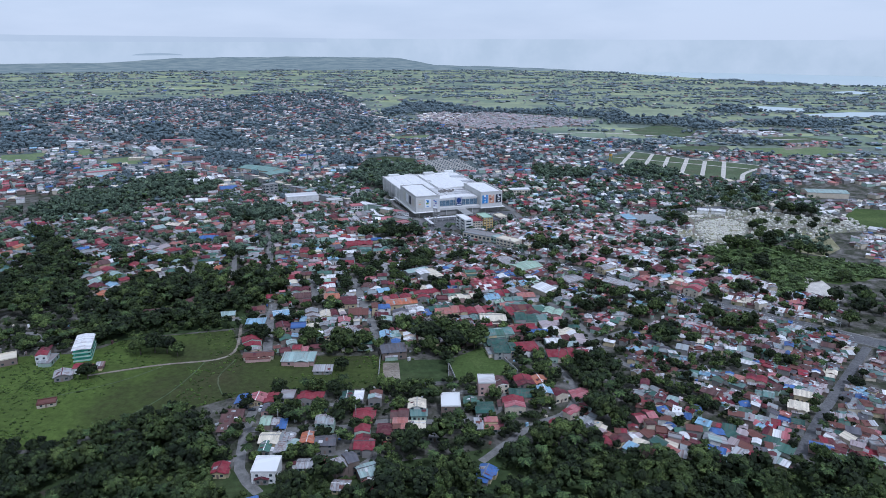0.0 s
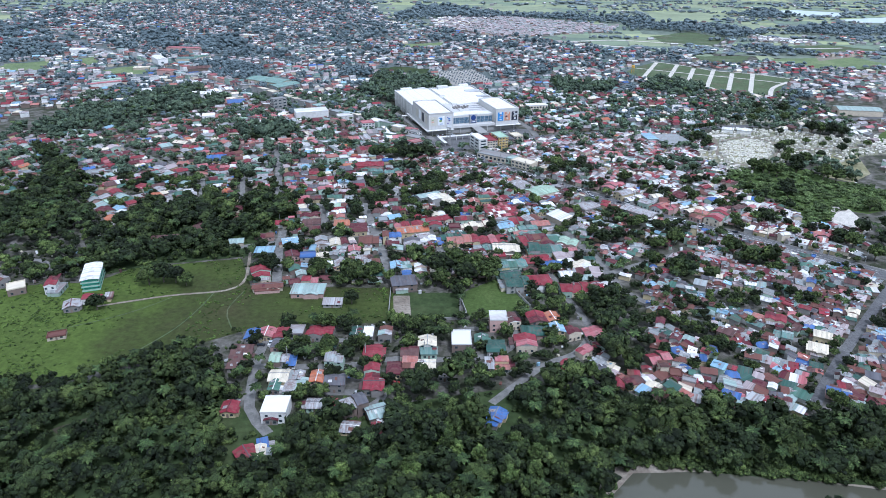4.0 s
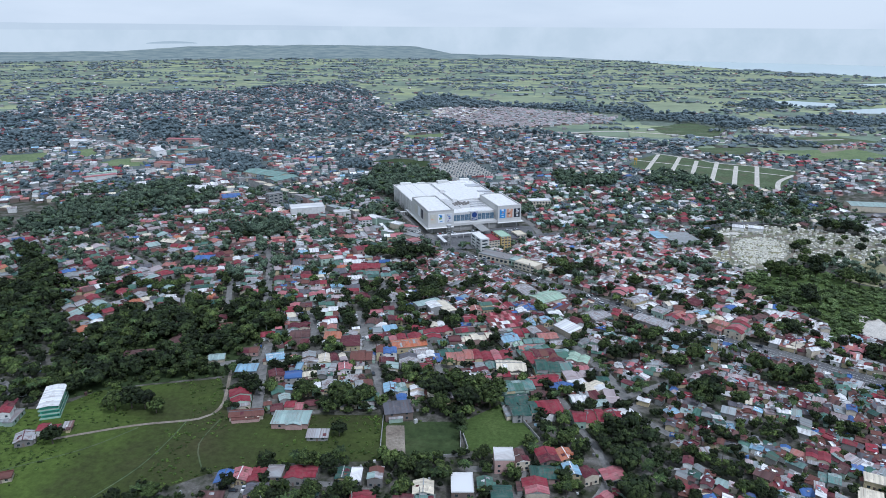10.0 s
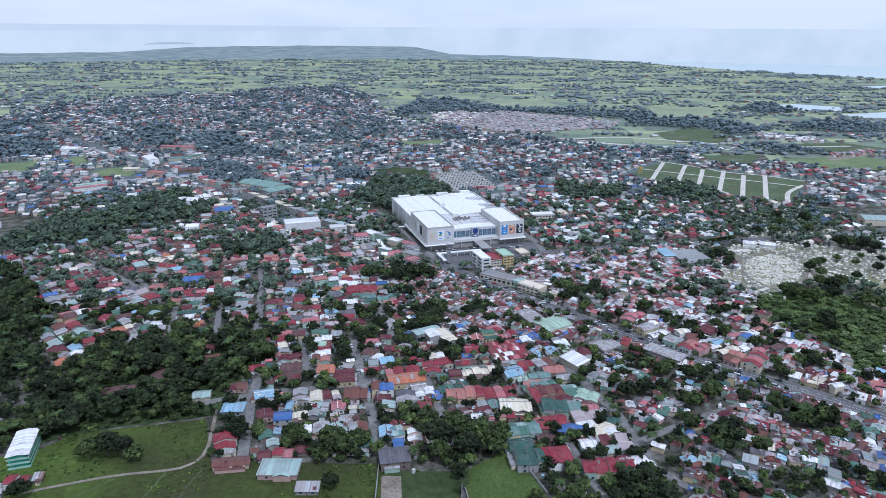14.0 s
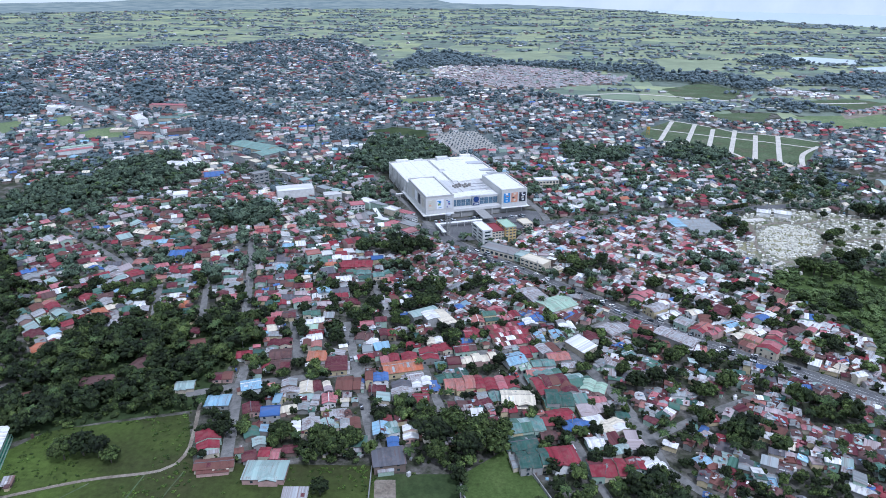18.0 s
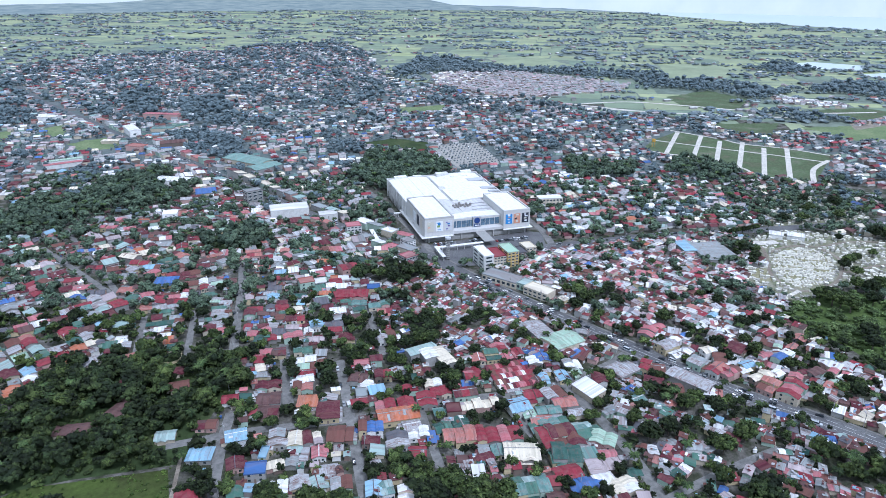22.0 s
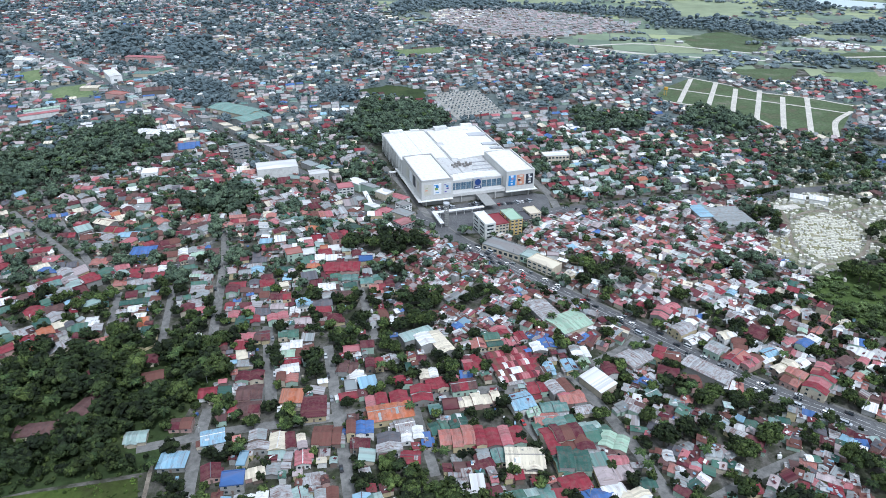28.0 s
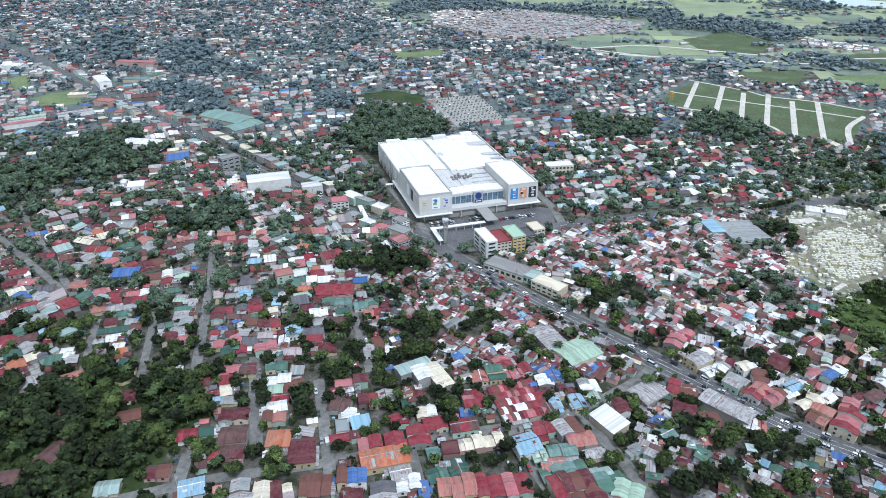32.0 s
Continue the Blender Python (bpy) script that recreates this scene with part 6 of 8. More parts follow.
for gx, gy, gs in GREAT:
    claim(gx, gy, 3.6 * gs)


def fill(ring, turn, sx, sy, size, palette, strips, skip, quarter, seed, road_gap=1.2, tall=0.15):
    r = random.Random(seed)
    c, s = math.cos(radians(turn)), math.sin(radians(turn))
    us = [x * c + y * s for x, y in ring]
    vs = [-x * s + y * c for x, y in ring]
    v = min(vs)
    row = 0
    while v < max(vs):
        u = min(us) + r.uniform(0, sx)
        while u < max(us):
            du, dv = r.uniform(-0.12, 0.12) * sx, r.uniform(-0.14, 0.14) * sy
            x, y = (u + du) * c - (v + dv) * s, (u + du) * s + (v + dv) * c
            w, d = r.uniform(*size[0]), r.uniform(*size[1])
            u += sx * r.uniform(0.85, 1.2)
            if quarter == "north" and ((wooded(x, y) and r.random() < 0.82) or (y > 700 and r.random() < 0.15)):
                continue
            if quarter not in ("north", "estate", "mall_side") and leafy(x, y) > (0.12 if quarter == "infill" else 0.42 if quarter == "east" else 0.27):
                continue
            if r.random() < skip or not inside(x, y, ring) or near_road(x, y, road_gap + min(w, d) * 0.5) or not free(x, y, min(w, d) * 0.42) or any(inside(x, y, k) for k in KEEP):
                continue
            h = r.uniform(5.0, 6.2) if r.random() < tall else r.uniform(2.5, 3.4) + (0.5 if strips < 2 else 0)
            form = r.choices(("gable", "hip", "shed", "flat"), (6, 1.2, 2.5 if strips < 2 else 7, 0.6))[0]
            roofs = [r.choice(FARM + FARM + ["pink", "salmon", "mauve", "cream"] * 4 + ["red"] * 4 + ["maroon"] * 3 if quarter == "north" and y < 420 else palette)]
            if strips > 1 and r.random() < (0.3 if quarter == "southeast" else 0.75):
                kin = ("rust", "brown", "maroon", "rust", "rust", "zinc", "grey") if roofs[0] in ("rust", "brown", "maroon", "red") else ("white", "zinc", "white", "mauve", "grey", "rust", "pink")
                roofs = [r.choice(kin) if r.random() < 0.7 else roofs[0] for _ in range(r.randint(2, strips))]
            spots.append((x, y, turn + r.choice((0, 0, 90)) + r.gauss(0, 6 if strips < 2 else 15), w, d, h, form, roofs, r.choice(WALLS), quarter))
            claim(x, y, min(w, d) * 0.45)
        v += sy * r.uniform(0.92, 1.1)
        row += 1


# larger houses among the shanties above the river
for x, y, turn, w, d, h, roof, form, wall in ((76, -440, 35, 11, 7, 4, "red", "gable", "pink"), (89, -426, 35, 10, 6.5, 4, "red", "gable", "cream"), (125, -434, 12, 11.5, 9, 4.2, "red", "gable", "brown"),
                                              (107, -453, 20, 10, 7, 3.6, "maroon", "gable", "block"), (203, -394, -28, 11, 9, 5.6, "red", "gable", "cream"), (199, -412, -28, 10, 8, 4, "teal", "gable", "grey"),
                                              (211, -425, -28, 9.5, 9, 5.2, "cream", "hip", "cream"), (220, -413, -28, 8.5, 7, 5.6, "cream", "hip", "yellow"), (203, -462, -28, 11, 7, 3.8, "blue", "gable", "grey"), (137, -426, 12, 6, 4.5, 3.2, "blue", "shed", "block")):
    house(x, y, turn, w, d, h, roof, form, wall, "shanties above the river")
# long market sheds: rows of red sheet roofs in patched strips
for i in range(5):
    for k in range(2):
        mx, my = 50.0 + i * 1.7 + k * 12.4, -216.2 - i * 5.5 + k * 4.0
        house(mx, my, 18, 12.2, 5.3, 3.4, "red", "gable", "cream", "market sheds", False, [rng.choice(("red", "red", "red", "maroon", "rust", "white", "pink")) for _ in range(6)], "market_shed")
fill(MARKET, -16, 5.2, 7.4, ((4.6, 5.4), (6.5, 7.6)), ["red"] * 5 + ["maroon"] * 3 + ["rust"] * 3 + ["pink", "white", "zinc", "salmon"], 3, 0.02, "middle", 21, 0.3, 0.02)
fill(GRID, 12, 9.0, 8.6, ((5.2, 11), (5, 9.0)), CALM + ["white"] * 4 + ["green"] * 3 + ["grey"] * 4 + ["mauve"] * 3 + ["dkgreen", "zinc", "dkgrey"] * 2, 1, 0.17, "grid", 1)
fill(MIDDLE, -42, 5.5, 5.4, ((3.8, 7.4), (3.2, 5.8)), POOR, 3, 0.08, "middle", 2, 0.6, 0.06)
fill(EAST, -42, 6.3, 6.2, ((4.0, 8.8), (3.6, 6.8)), POOR + CALM + ["white"] * 26 + ["zinc"] * 8 + ["salmon", "pink", "cream", "mauve"] * 8, 3, 0.1, "east", 3, 1.8, 0.06)
fill(SOUTHEAST, -30, 6.1, 5.7, ((3.8, 8.0), (3.5, 6.0)), ["rust"] * 11 + ["zinc"] * 8 + ["grey"] * 11 + ["dkgrey"] * 8 + ["maroon"] * 9 + ["brown"] * 7 + ["white"] * 3 + ["red"] * 5 + ["green"] * 6 + ["greyteal", "sky", "blue", "dkgreen", "mauve"] * 4 + ["teal", "salmon", "cream"] * 2, 2, 0.1, "southeast", 4, 0.6, 0.1)
fill(WEST, -48, 11.0, 10.5, ((7, 12), (6.5, 10)), CALM + ["grey"] * 6 + ["dkgreen"] * 4 + ["green"] * 3 + ["zinc"] * 3 + ["dkgrey"] * 4 + ["greyteal"] * 3 + ["cream", "mauve"] * 3, 1, 0.22, "west", 5)
fill(JUNCTION, 25, 10.4, 10.4, ((7, 12), (6.5, 10.5)), CALM + FARM + ["pink", "salmon", "cream", "grey"] * 4 + ["dkgreen", "green", "dkgrey"] * 2, 2, 0.1, "junction", 15)
# sheds and kitchens in the gaps
fill(GRID, 12, 5.6, 5.4, ((3.0, 5.6), (2.6, 4.6)), CALM + POOR, 1, 0.4, "infill", 31, 0.8, 0.03)
fill(WEST, -48, 7, 6.6, ((3.4, 6.2), (3, 5)), CALM + POOR, 1, 0.5, "infill", 32, 0.8, 0.03)
fill(JUNCTION, 25, 6.6, 6.4, ((3.4, 6.2), (3, 5)), CALM + POOR, 1, 0.5, "infill", 33, 0.8, 0.03)
fill(SOUTHEAST, -30, 5.0, 4.8, ((2.6, 4.6), (2.4, 4)), POOR, 1, 0.45, "infill", 34, 0.5, 0.02)
fill(VILLAGE_GAP, 2, 9, 9.5, ((5, 9), (5, 8)), CALM, 1, 0.45, "village", 6)
fill(RIGHT, -35, 7.5, 8, ((4.5, 8.5), (4.5, 8)), FARM + ["white"] * 8, 2, 0.25, "right", 8)
near_first = sorted((s for s in spots if s[9] in ("grid", "village") or (s[9] == "southeast" and s[1] < -330) or (s[9] == "west" and s[0] > -300)), key=lambda s: s[1])
LIMIT = dict(grid=200, village=40, southeast=148, west=80)
single = set()
count = {}
for s in near_first:
    if count.get(s[9], 0) < LIMIT[s[9]]:
        count[s[9]] = count.get(s[9], 0) + 1
        single.add(id(s))
GROUPS = dict(grid="houses between the grid streets", village="houses of the village", southeast="shanties above the river", west="houses of the west quarter")
rest = Pile()
for s in spots:
    x, y, turn, w, d, h, form, roofs, wall, quarter = s
    if id(s) in single:
        house(x, y, turn, w, d, h, roofs[0], form, wall, GROUPS[quarter], False, roofs, "shanty" if quarter == "southeast" else "cottage" if quarter == "west" else "bungalow" if h < 5 else "town_house")
    else:
        m = pose(x, y, 0, 0, 0, turn)
        walls_on(rest, m, w, d, h, form, MATS["wall_" + wall])
        roof_on(rest, m, w, d, h, form, [MATS["roof_" + k] for k in roofs], 0.4, 0.3)
        if rng.random() < 0.55:
            annex(rest, m, w, d, h, rng, MATS["roof_" + roofs[0]])
        # loose sheets and tarpaulins laid over the roof
        for _ in range(rng.randint(0, 3)):
            a, c, lift = rng.uniform(0.4, 1.3), rng.uniform(0.3, 0.8), h + (max(w, d) * 0.07 if form == "shed" else min(w, d) * 0.22) + 0.25
            rest.box(-a, -c, 0, a, c, 0.06, MATS["roof_" + rng.choice(("white", "zinc", "zinc", "rust", "rust", "sky", "maroon", "grey"))], m @ pose(rng.uniform(-0.3, 0.3) * w, rng.uniform(-0.3, 0.3) * d, lift, rng.uniform(-14, 14), rng.uniform(-10, 10), rng.uniform(0, 90)))
stuff("crowded_houses", rest, "crowded small houses with rusty, zinc and red sheet roofs", "houses")
spots.clear()
fill([(120, 0), (300, 40), (345, 62), (320, 190), (290, 205), (182, 214), (160, 240), (85, 190)], 14, 10.6, 10.4, ((6.5, 13), (6, 10)), CALM + ["white"] * 14 + ["zinc"] * 6 + ["pink", "salmon", "greyteal", "cream"] * 4, 1, 0.1, "mall_side", 14)
ESTATE = [(-10, 1100), (17, 1150), (118, 1206), (233, 1150), (438, 967), (389, 873), (300, 835), (229, 810), (150, 780), (60, 880), (0, 950)]
ROWS_EAST = [(682, 822), (790, 730), (760, 680), (660, 743)]
ROWS_PINK = [(697, 552), (825, 632), (784, 554), (678, 498)]
patch("estate_ground", ESTATE, EARTH, "bare pale ground of a new housing estate", "ground", 0.05)
patch("estate_ground", ROWS_PINK, EARTH, "bare pale ground under pink-roofed rows", "ground", 0.08)
patch("estate_ground", ROWS_EAST, EARTH, "bare pale ground under row houses", "ground", 0.05)
for pts in ([(267, 720), (340, 745), (411, 740), (569, 661)], [(280, 690), (367, 656), (528, 612), (640, 600)], [(200, 770), (267, 720), (367, 656)], [(569, 661), (680, 640), (800, 650)], [(100, 820), (200, 770), (230, 800)]):
    road("road", pts, 8, GRAVEL, "pale unpaved road through building land")
fill([(-10, 1100), (17, 1150), (118, 1206), (150, 1150), (70, 960), (0, 950)], -14, 8.2, 15, ((7.4, 8), (8, 9)), ["white", "white", "cream", "zinc", "mauve"], 1, 0.55, "estate", 10)
fill(ESTATE, -14, 8.2, 15, ((7.4, 8), (8, 9)), ["mauve"] * 7 + ["grey"] * 5 + ["zinc"] * 4, 1, 0.05, "estate", 12)
fill(ROWS_EAST, -14, 10, 15, ((7, 8), (8, 9)), ["white", "zinc", "mauve", "white"], 1, 0.08, "estate", 11)
fill(ROWS_PINK, 32, 9, 14, ((7, 8), (8, 9)), ["pink", "mauve", "salmon", "zinc"], 1, 0.08, "estate", 13)
fill(NORTH, 20, 13, 14, ((6.5, 12), (6, 10)), FARM, 1, 0.3, "north", 9, 1.5, 0.3)
rest = Pile()
for x, y, turn, w, d, h, form, roofs, wall, quarter in spots:
    m = pose(x, y, 0, 0, 0, turn)
    h = h * 0.85
    rest.box(-w / 2, -d / 2, 0, w / 2, d / 2, h, MATS["wall_" + (wall if wall != "yellow" else "white")], m)
    X, Y, g = w / 2 + 0.4, d / 2 + 0.4, MATS["roof_" + roofs[0]]
    c = [tuple(m @ Vector(q)) for q in ((-X, -Y, h), (X, -Y, h), (X, Y, h), (-X, Y, h), (-X, 0, h + 1.7), (X, 0, h + 1.7))]
    rest.shared(c, [(0, 1, 5, 4), (2, 3, 4, 5), (1, 2, 5), (3, 0, 4)], g)
stuff("distant_houses", rest, "distant town houses with zinc, white and red roofs", "houses")

# ---- trees ----
def lobe_shape(sub):
    b = bmesh.new()
    bmesh.ops.create_icosphere(b, subdivisions=sub, radius=1.0)
    v = [tuple(q.co) for q in b.verts]
    f = [tuple(x.index for x in q.verts) for q in b.faces]
    b.free()
    return v, f


LOBES = {1: lobe_shape(1)}


def crown(seed, lobes, sub, leaves, spread=1.0, tall=0.75, leaf=1.0, lump=0.3):
    """A crown of radius about 1 round (0, 0, 0): a core, clumps of foliage all over it and loose leaf sprays."""
    r = random.Random(seed)
    V, F, tips = [], [], []

    def clump(c, size, shape, k):
        base, faces = LOBES[shape]
        i = len(V)
        for p in base:
            p = Vector(p)
            rough_ = 1 + 0.5 * noise.noise(p * 1.7 + Vector((seed * 3.1, k * 7.7, 0))) + r.uniform(-0.16, 0.16)
            V.append(tuple(c + Vector((p.x, p.y, p.z * 0.8)) * size * rough_))
        F.extend(tuple(i + x for x in f) for f in faces)
        tips.append((c, size))

    clump(Vector((0, 0, 0)), 0.62, sub, 0)
    for k in range(lobes):
        a, up = r.uniform(0, math.tau), r.uniform(-0.25, 1.0)
        flat = math.sqrt(max(0.0, 1 - up * up))
        q = r.uniform(0.5, 0.82)
        clump(Vector((math.cos(a) * flat * q * spread, math.sin(a) * flat * q * spread, up * q * tall)), r.uniform(0.6, 1.25) * lump, sub, k + 1)
    # faces buried in another clump are left out
    mid_ = np.array(V)[np.array(F)].mean(axis=1)
    hidden = np.zeros(len(F), bool)
    per = len(F) // len(tips)
    for k, (c, size) in enumerate(tips):
        deep = (((mid_ - np.array(c)) / np.array((1, 1, 0.8))) ** 2).sum(axis=1) < (0.84 * size) ** 2
        deep[k * per:(k + 1) * per] = False
        hidden |= deep
    F = [f for f, h in zip(F, hidden) if not h]
    for k in range(leaves):
        c, size = tips[r.randrange(len(tips))]
        n_ = Vector((r.gauss(0, 1), r.gauss(0, 1), r.gauss(0.35, 0.8))).normalized()
        c = c + n_ * size * r.uniform(0.85, 1.25)
        t_ = (n_ + Vector((r.gauss(0, 0.8), r.gauss(0, 0.8), r.gauss(0, 0.8)))).normalized().orthogonal().normalized()
        s_ = n_.cross(t_)
        z = r.uniform(0.05, 0.13) * leaf
        i = len(V)
        V.extend((tuple(c + t_ * z * 1.5), tuple(c + s_ * z * 0.9 - t_ * z * 0.6), tuple(c - t_ * z - s_ * z * 0.8)))
        F.append((i, i + 1, i + 2))
    return np.array(V), F


def trunk_pile(height, radius, limbs, seed):
    r, q = random.Random(seed), Pile()

    def limb(a, b, ra, rb):
        a, b = Vector(a), Vector(b)
        d = (b - a).normalized()
        t_ = d.orthogonal().normalized()
        s_ = d.cross(t_)
        ring = [t_ * math.cos(k * math.tau / 6) + s_ * math.sin(k * math.tau / 6) for k in range(6)]
        q.shared([tuple(a + x * ra) for x in ring] + [tuple(b + x * rb) for x in ring], [(k, (k + 1) % 6, 6 + (k + 1) % 6, 6 + k) for k in range(6)] + [tuple(range(11, 5, -1))], BARK)

    limb((0, 0, -0.1), (0.1, 0, height), radius, radius * 0.7)
    for k in range(limbs):
        a = k * math.tau / limbs + r.uniform(-0.4, 0.4)
        limb((0.1, 0, height * 0.9), (math.cos(a) * height * 0.7, math.sin(a) * height * 0.7, height * 1.7), radius * 0.55, radius * 0.2)
    return q


def crown_pile(shape, sx, sy, sz, z, material):
    q = Pile()
    V, F = shape
    q.shared([(x * sx, y * sy, w * sz + z) for x, y, w in V], F, material)
    return q


def palm_shape(seed):
    r, V, F = random.Random(seed), [], []
    for k in range(15):
        a, droop = k * math.tau / 15 + r.uniform(-0.2, 0.2), r.uniform(0.4, 1.4)
        d, side = Vector((math.cos(a), math.sin(a), 0)), Vector((-math.sin(a), math.cos(a), 0))
        i = len(V)
        for s, wd in ((0.05, 0.05), (0.35, 0.22), (0.7, 0.2), (1.0, 0.02)):
            p = d * s + Vector((0, 0, 0.45 * s - droop * s * s * 0.8))
            V += [tuple(p + side * wd - Vector((0, 0, wd * 0.5))), tuple(p), tuple(p - side * wd - Vector((0, 0, wd * 0.5)))]
        for s in range(3):
            F += [(i + 3 * s, i + 3 * s + 1, i + 3 * s + 4, i + 3 * s + 3), (i + 3 * s + 1, i + 3 * s + 2, i + 3 * s + 5, i + 3 * s + 4)]
    return np.array(V), F


FULL = [crown(k, 40, 1, 420, lump=0.21, leaf=1.1) for k in range(6)]
TOWN = [crown(100 + k, 14, 1, 110, lump=0.28, leaf=1.2) for k in range(6)]
MEDIUM = [crown(20 + k, 19, 1, 90, lump=0.26, leaf=1.15) for k in range(6)]
LIGHT = [crown(40 + k, 2, 1, 8, leaf=2.4, lump=0.5) for k in range(6)]
LOOSE = [crown(140 + k, 5, 1, 24, leaf=1.9, lump=0.4) for k in range(6)]
SPARE = [crown(60 + k, 1, 1, 4, 1.4, 0.5, 2.4, 0.7) for k in range(6)]
FAR = [crown(180 + k, 1, 1, 4, leaf=2.4, lump=0.62) for k in range(6)]
SHRUB = [crown(160 + k, 1, 1, 8, leaf=2.0, lump=0.6) for k in range(4)]
PALMS = [palm_shape(k) for k in range(3)]
BAMBOO = [crown(80 + k, 22, 1, 700, 0.9, 1.5, lump=0.26) for k in range(3)]


class Grove:
    """Many trees in one mesh."""

    def __init__(self):
        self.v, self.f, self.n = [], [], 0

    def add(self, shape, x, y, z, sx, sz, a):
        V, F = shape
        c, s = math.cos(a) * sx, math.sin(a) * sx
        W = np.empty_like(V)
        W[:, 0], W[:, 1], W[:, 2] = V[:, 0] * c - V[:, 1] * s + x, V[:, 0] * s + V[:, 1] * c + y, V[:, 2] * sz + z
        self.v.append(W)
        k = self.n
        self.f += [tuple(k + i for i in f) for f in F]
        self.n += len(V)

    def make(self, name, material, label):
        me = bpy.data.meshes.new(name)
        me.from_pydata(np.concatenate(self.v).tolist(), [], self.f)
        me.materials.append(material)
        return tagged(new(name, me), label, "trees", "", "stuff")


MODEL = []
for k in range(6):
    ob = thing("tree", pose(0, 0, 0), "broad dark green shade tree among the houses", "tree", "town trees")
    part("trunk", trunk_pile(2.2, 0.3, 4, k), ob)
    part("crown", crown_pile(FULL[k], 4.6, 4.6, 4.2, 4.6, LEAF_MID if k % 2 else LEAF), ob)
    MODEL.append(ob)
PALM_MODEL = []
for k in range(3):
    ob = thing("coconut_palm", pose(0, 0, 0), "slender coconut palm with drooping fronds", "palm tree", "coconut palms")
    q = trunk_pile(8.5, 0.2, 0, k)
    part("trunk", q, ob)
    part("crown", crown_pile(PALMS[k], 3.6, 3.6, 3.4, 8.4, LEAF_PALM), ob)
    PALM_MODEL.append(ob)
used = {}


def tree(x, y, size=1.0, palm=False, lift=1.0):
    models = PALM_MODEL if palm else MODEL
    k = rng.randrange(len(models))
    claim(x, y, 1.5 * size)
    m = pose(x, y, 0, 0, 0, rng.uniform(0, 360)) @ Matrix.Diagonal((size, size, size * lift, 1))
    if (palm, k) not in used:
        used[(palm, k)] = models[k]
        models[k].matrix_world = m
        return models[k]
    ob = copy_thing(models[k], m)
    ob.scale = (size, size, size * lift)
    return ob


# great trees by the grassy lots and in the town
for x, y, s in (*GREAT, (-44, -340, 1.9), (-36, -346, 1.7), (-30, -338, 1.5), (12, -338, 2.2), (22, -330, 2.3), (34, -336, 2.2), (42, -344, 1.8), (28, -346, 1.9), (14, -348, 1.5), (46, -332, 1.6),
                (-66, -334, 1.6), (-170, -348, 1.6), (-162, -345, 1.7), (-154, -346, 1.5), (-146, -350, 1.2), (-188, -380, 1.3), (-96, -330, 1.3), (-40, -372, 1.1), (-52, -400, 1.3), (-40, -402, 1.2),
                (-46, -424, 1.3), (-30, -422, 1.1), (-2, -404, 1.2), (6, -406, 1.1), (36, -392, 1.0), (78, -380, 1.1), (90, -352, 1.0), (-68, -426, 1.2), (-62, -428, 1.1)):
    tree(x, y, s)
r = random.Random(11)
n_single = 0
for _ in range(9000):
    x, y = r.uniform(-240, 330), r.uniform(-470, -40)
    palm = r.random() < 0.14
    s = r.uniform(0.5, 1.05)
    if n_single < 120 and not near_road(x, y, 0.6) and free(x, y, 1.7 * s) and not any(inside(x, y, k) for k in NO_TREE) and not any(inside(x, y, k) for k in FOREST):
        tree(x, y, s, palm, r.uniform(0.85, 1.15))
        n_single += 1
for k in MODEL + PALM_MODEL:
    if k.matrix_world.translation.length < 0.1:
        tree(rng.uniform(-230, -210), rng.uniform(-60, -20), 0.9)
# town trees
grove, palms, fresh, mid = Grove(), Grove(), Grove(), Grove()
planted = 0
for _ in range(52000):
    x, y = r.uniform(-470, 500), r.uniform(-480, 215)
    if planted > 4700 or abs(x) > 215 + 0.52 * (y + 480) or near_road(x, y, 0.2):
        continue
    s = r.choice((1.4, 1.8, 2.3, 2.8, 3.4, 4.2, 5.0)) * (0.75 if inside(x, y, MIDDLE) or inside(x, y, SOUTHEAST) else 1.0)
    if not free(x, y, min(0.9, s * 0.25)) or any(inside(x, y, k) for k in NO_TREE) or any(inside(x, y, k) for k in FOREST):
        continue
    clumped = leafy(x, y) > 0.24
    if inside(x, y, EAST) and r.random() < 0.45:
        continue
    if not clumped and noise.noise(Vector((x * 0.022, y * 0.022, 5.0))) < r.uniform(-0.85, 0.2):
        continue
    s = max(s, 2.8) if clumped else s
    planted += 1
    if r.random() < 0.07:
        palms.add(PALMS[r.randrange(3)], x, y, r.uniform(7, 10), 3.2, 3.2, r.uniform(0, 6))
        continue
    (mid if y > -140 else fresh if r.random() < 0.45 else grove).add((TOWN if y < -140 else LOOSE)[r.randrange(6)], x, y, s * 0.7 + 1.6, s, s * r.uniform(0.85, 1.15), r.uniform(0, 6.28))
    claim(x, y, s * 0.35)
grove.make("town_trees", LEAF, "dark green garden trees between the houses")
mid.make("quarter_trees", LEAF_TOWN_HAZE, "green shade trees between the crowded houses")
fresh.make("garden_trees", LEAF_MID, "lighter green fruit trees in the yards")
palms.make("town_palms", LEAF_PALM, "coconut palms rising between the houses")
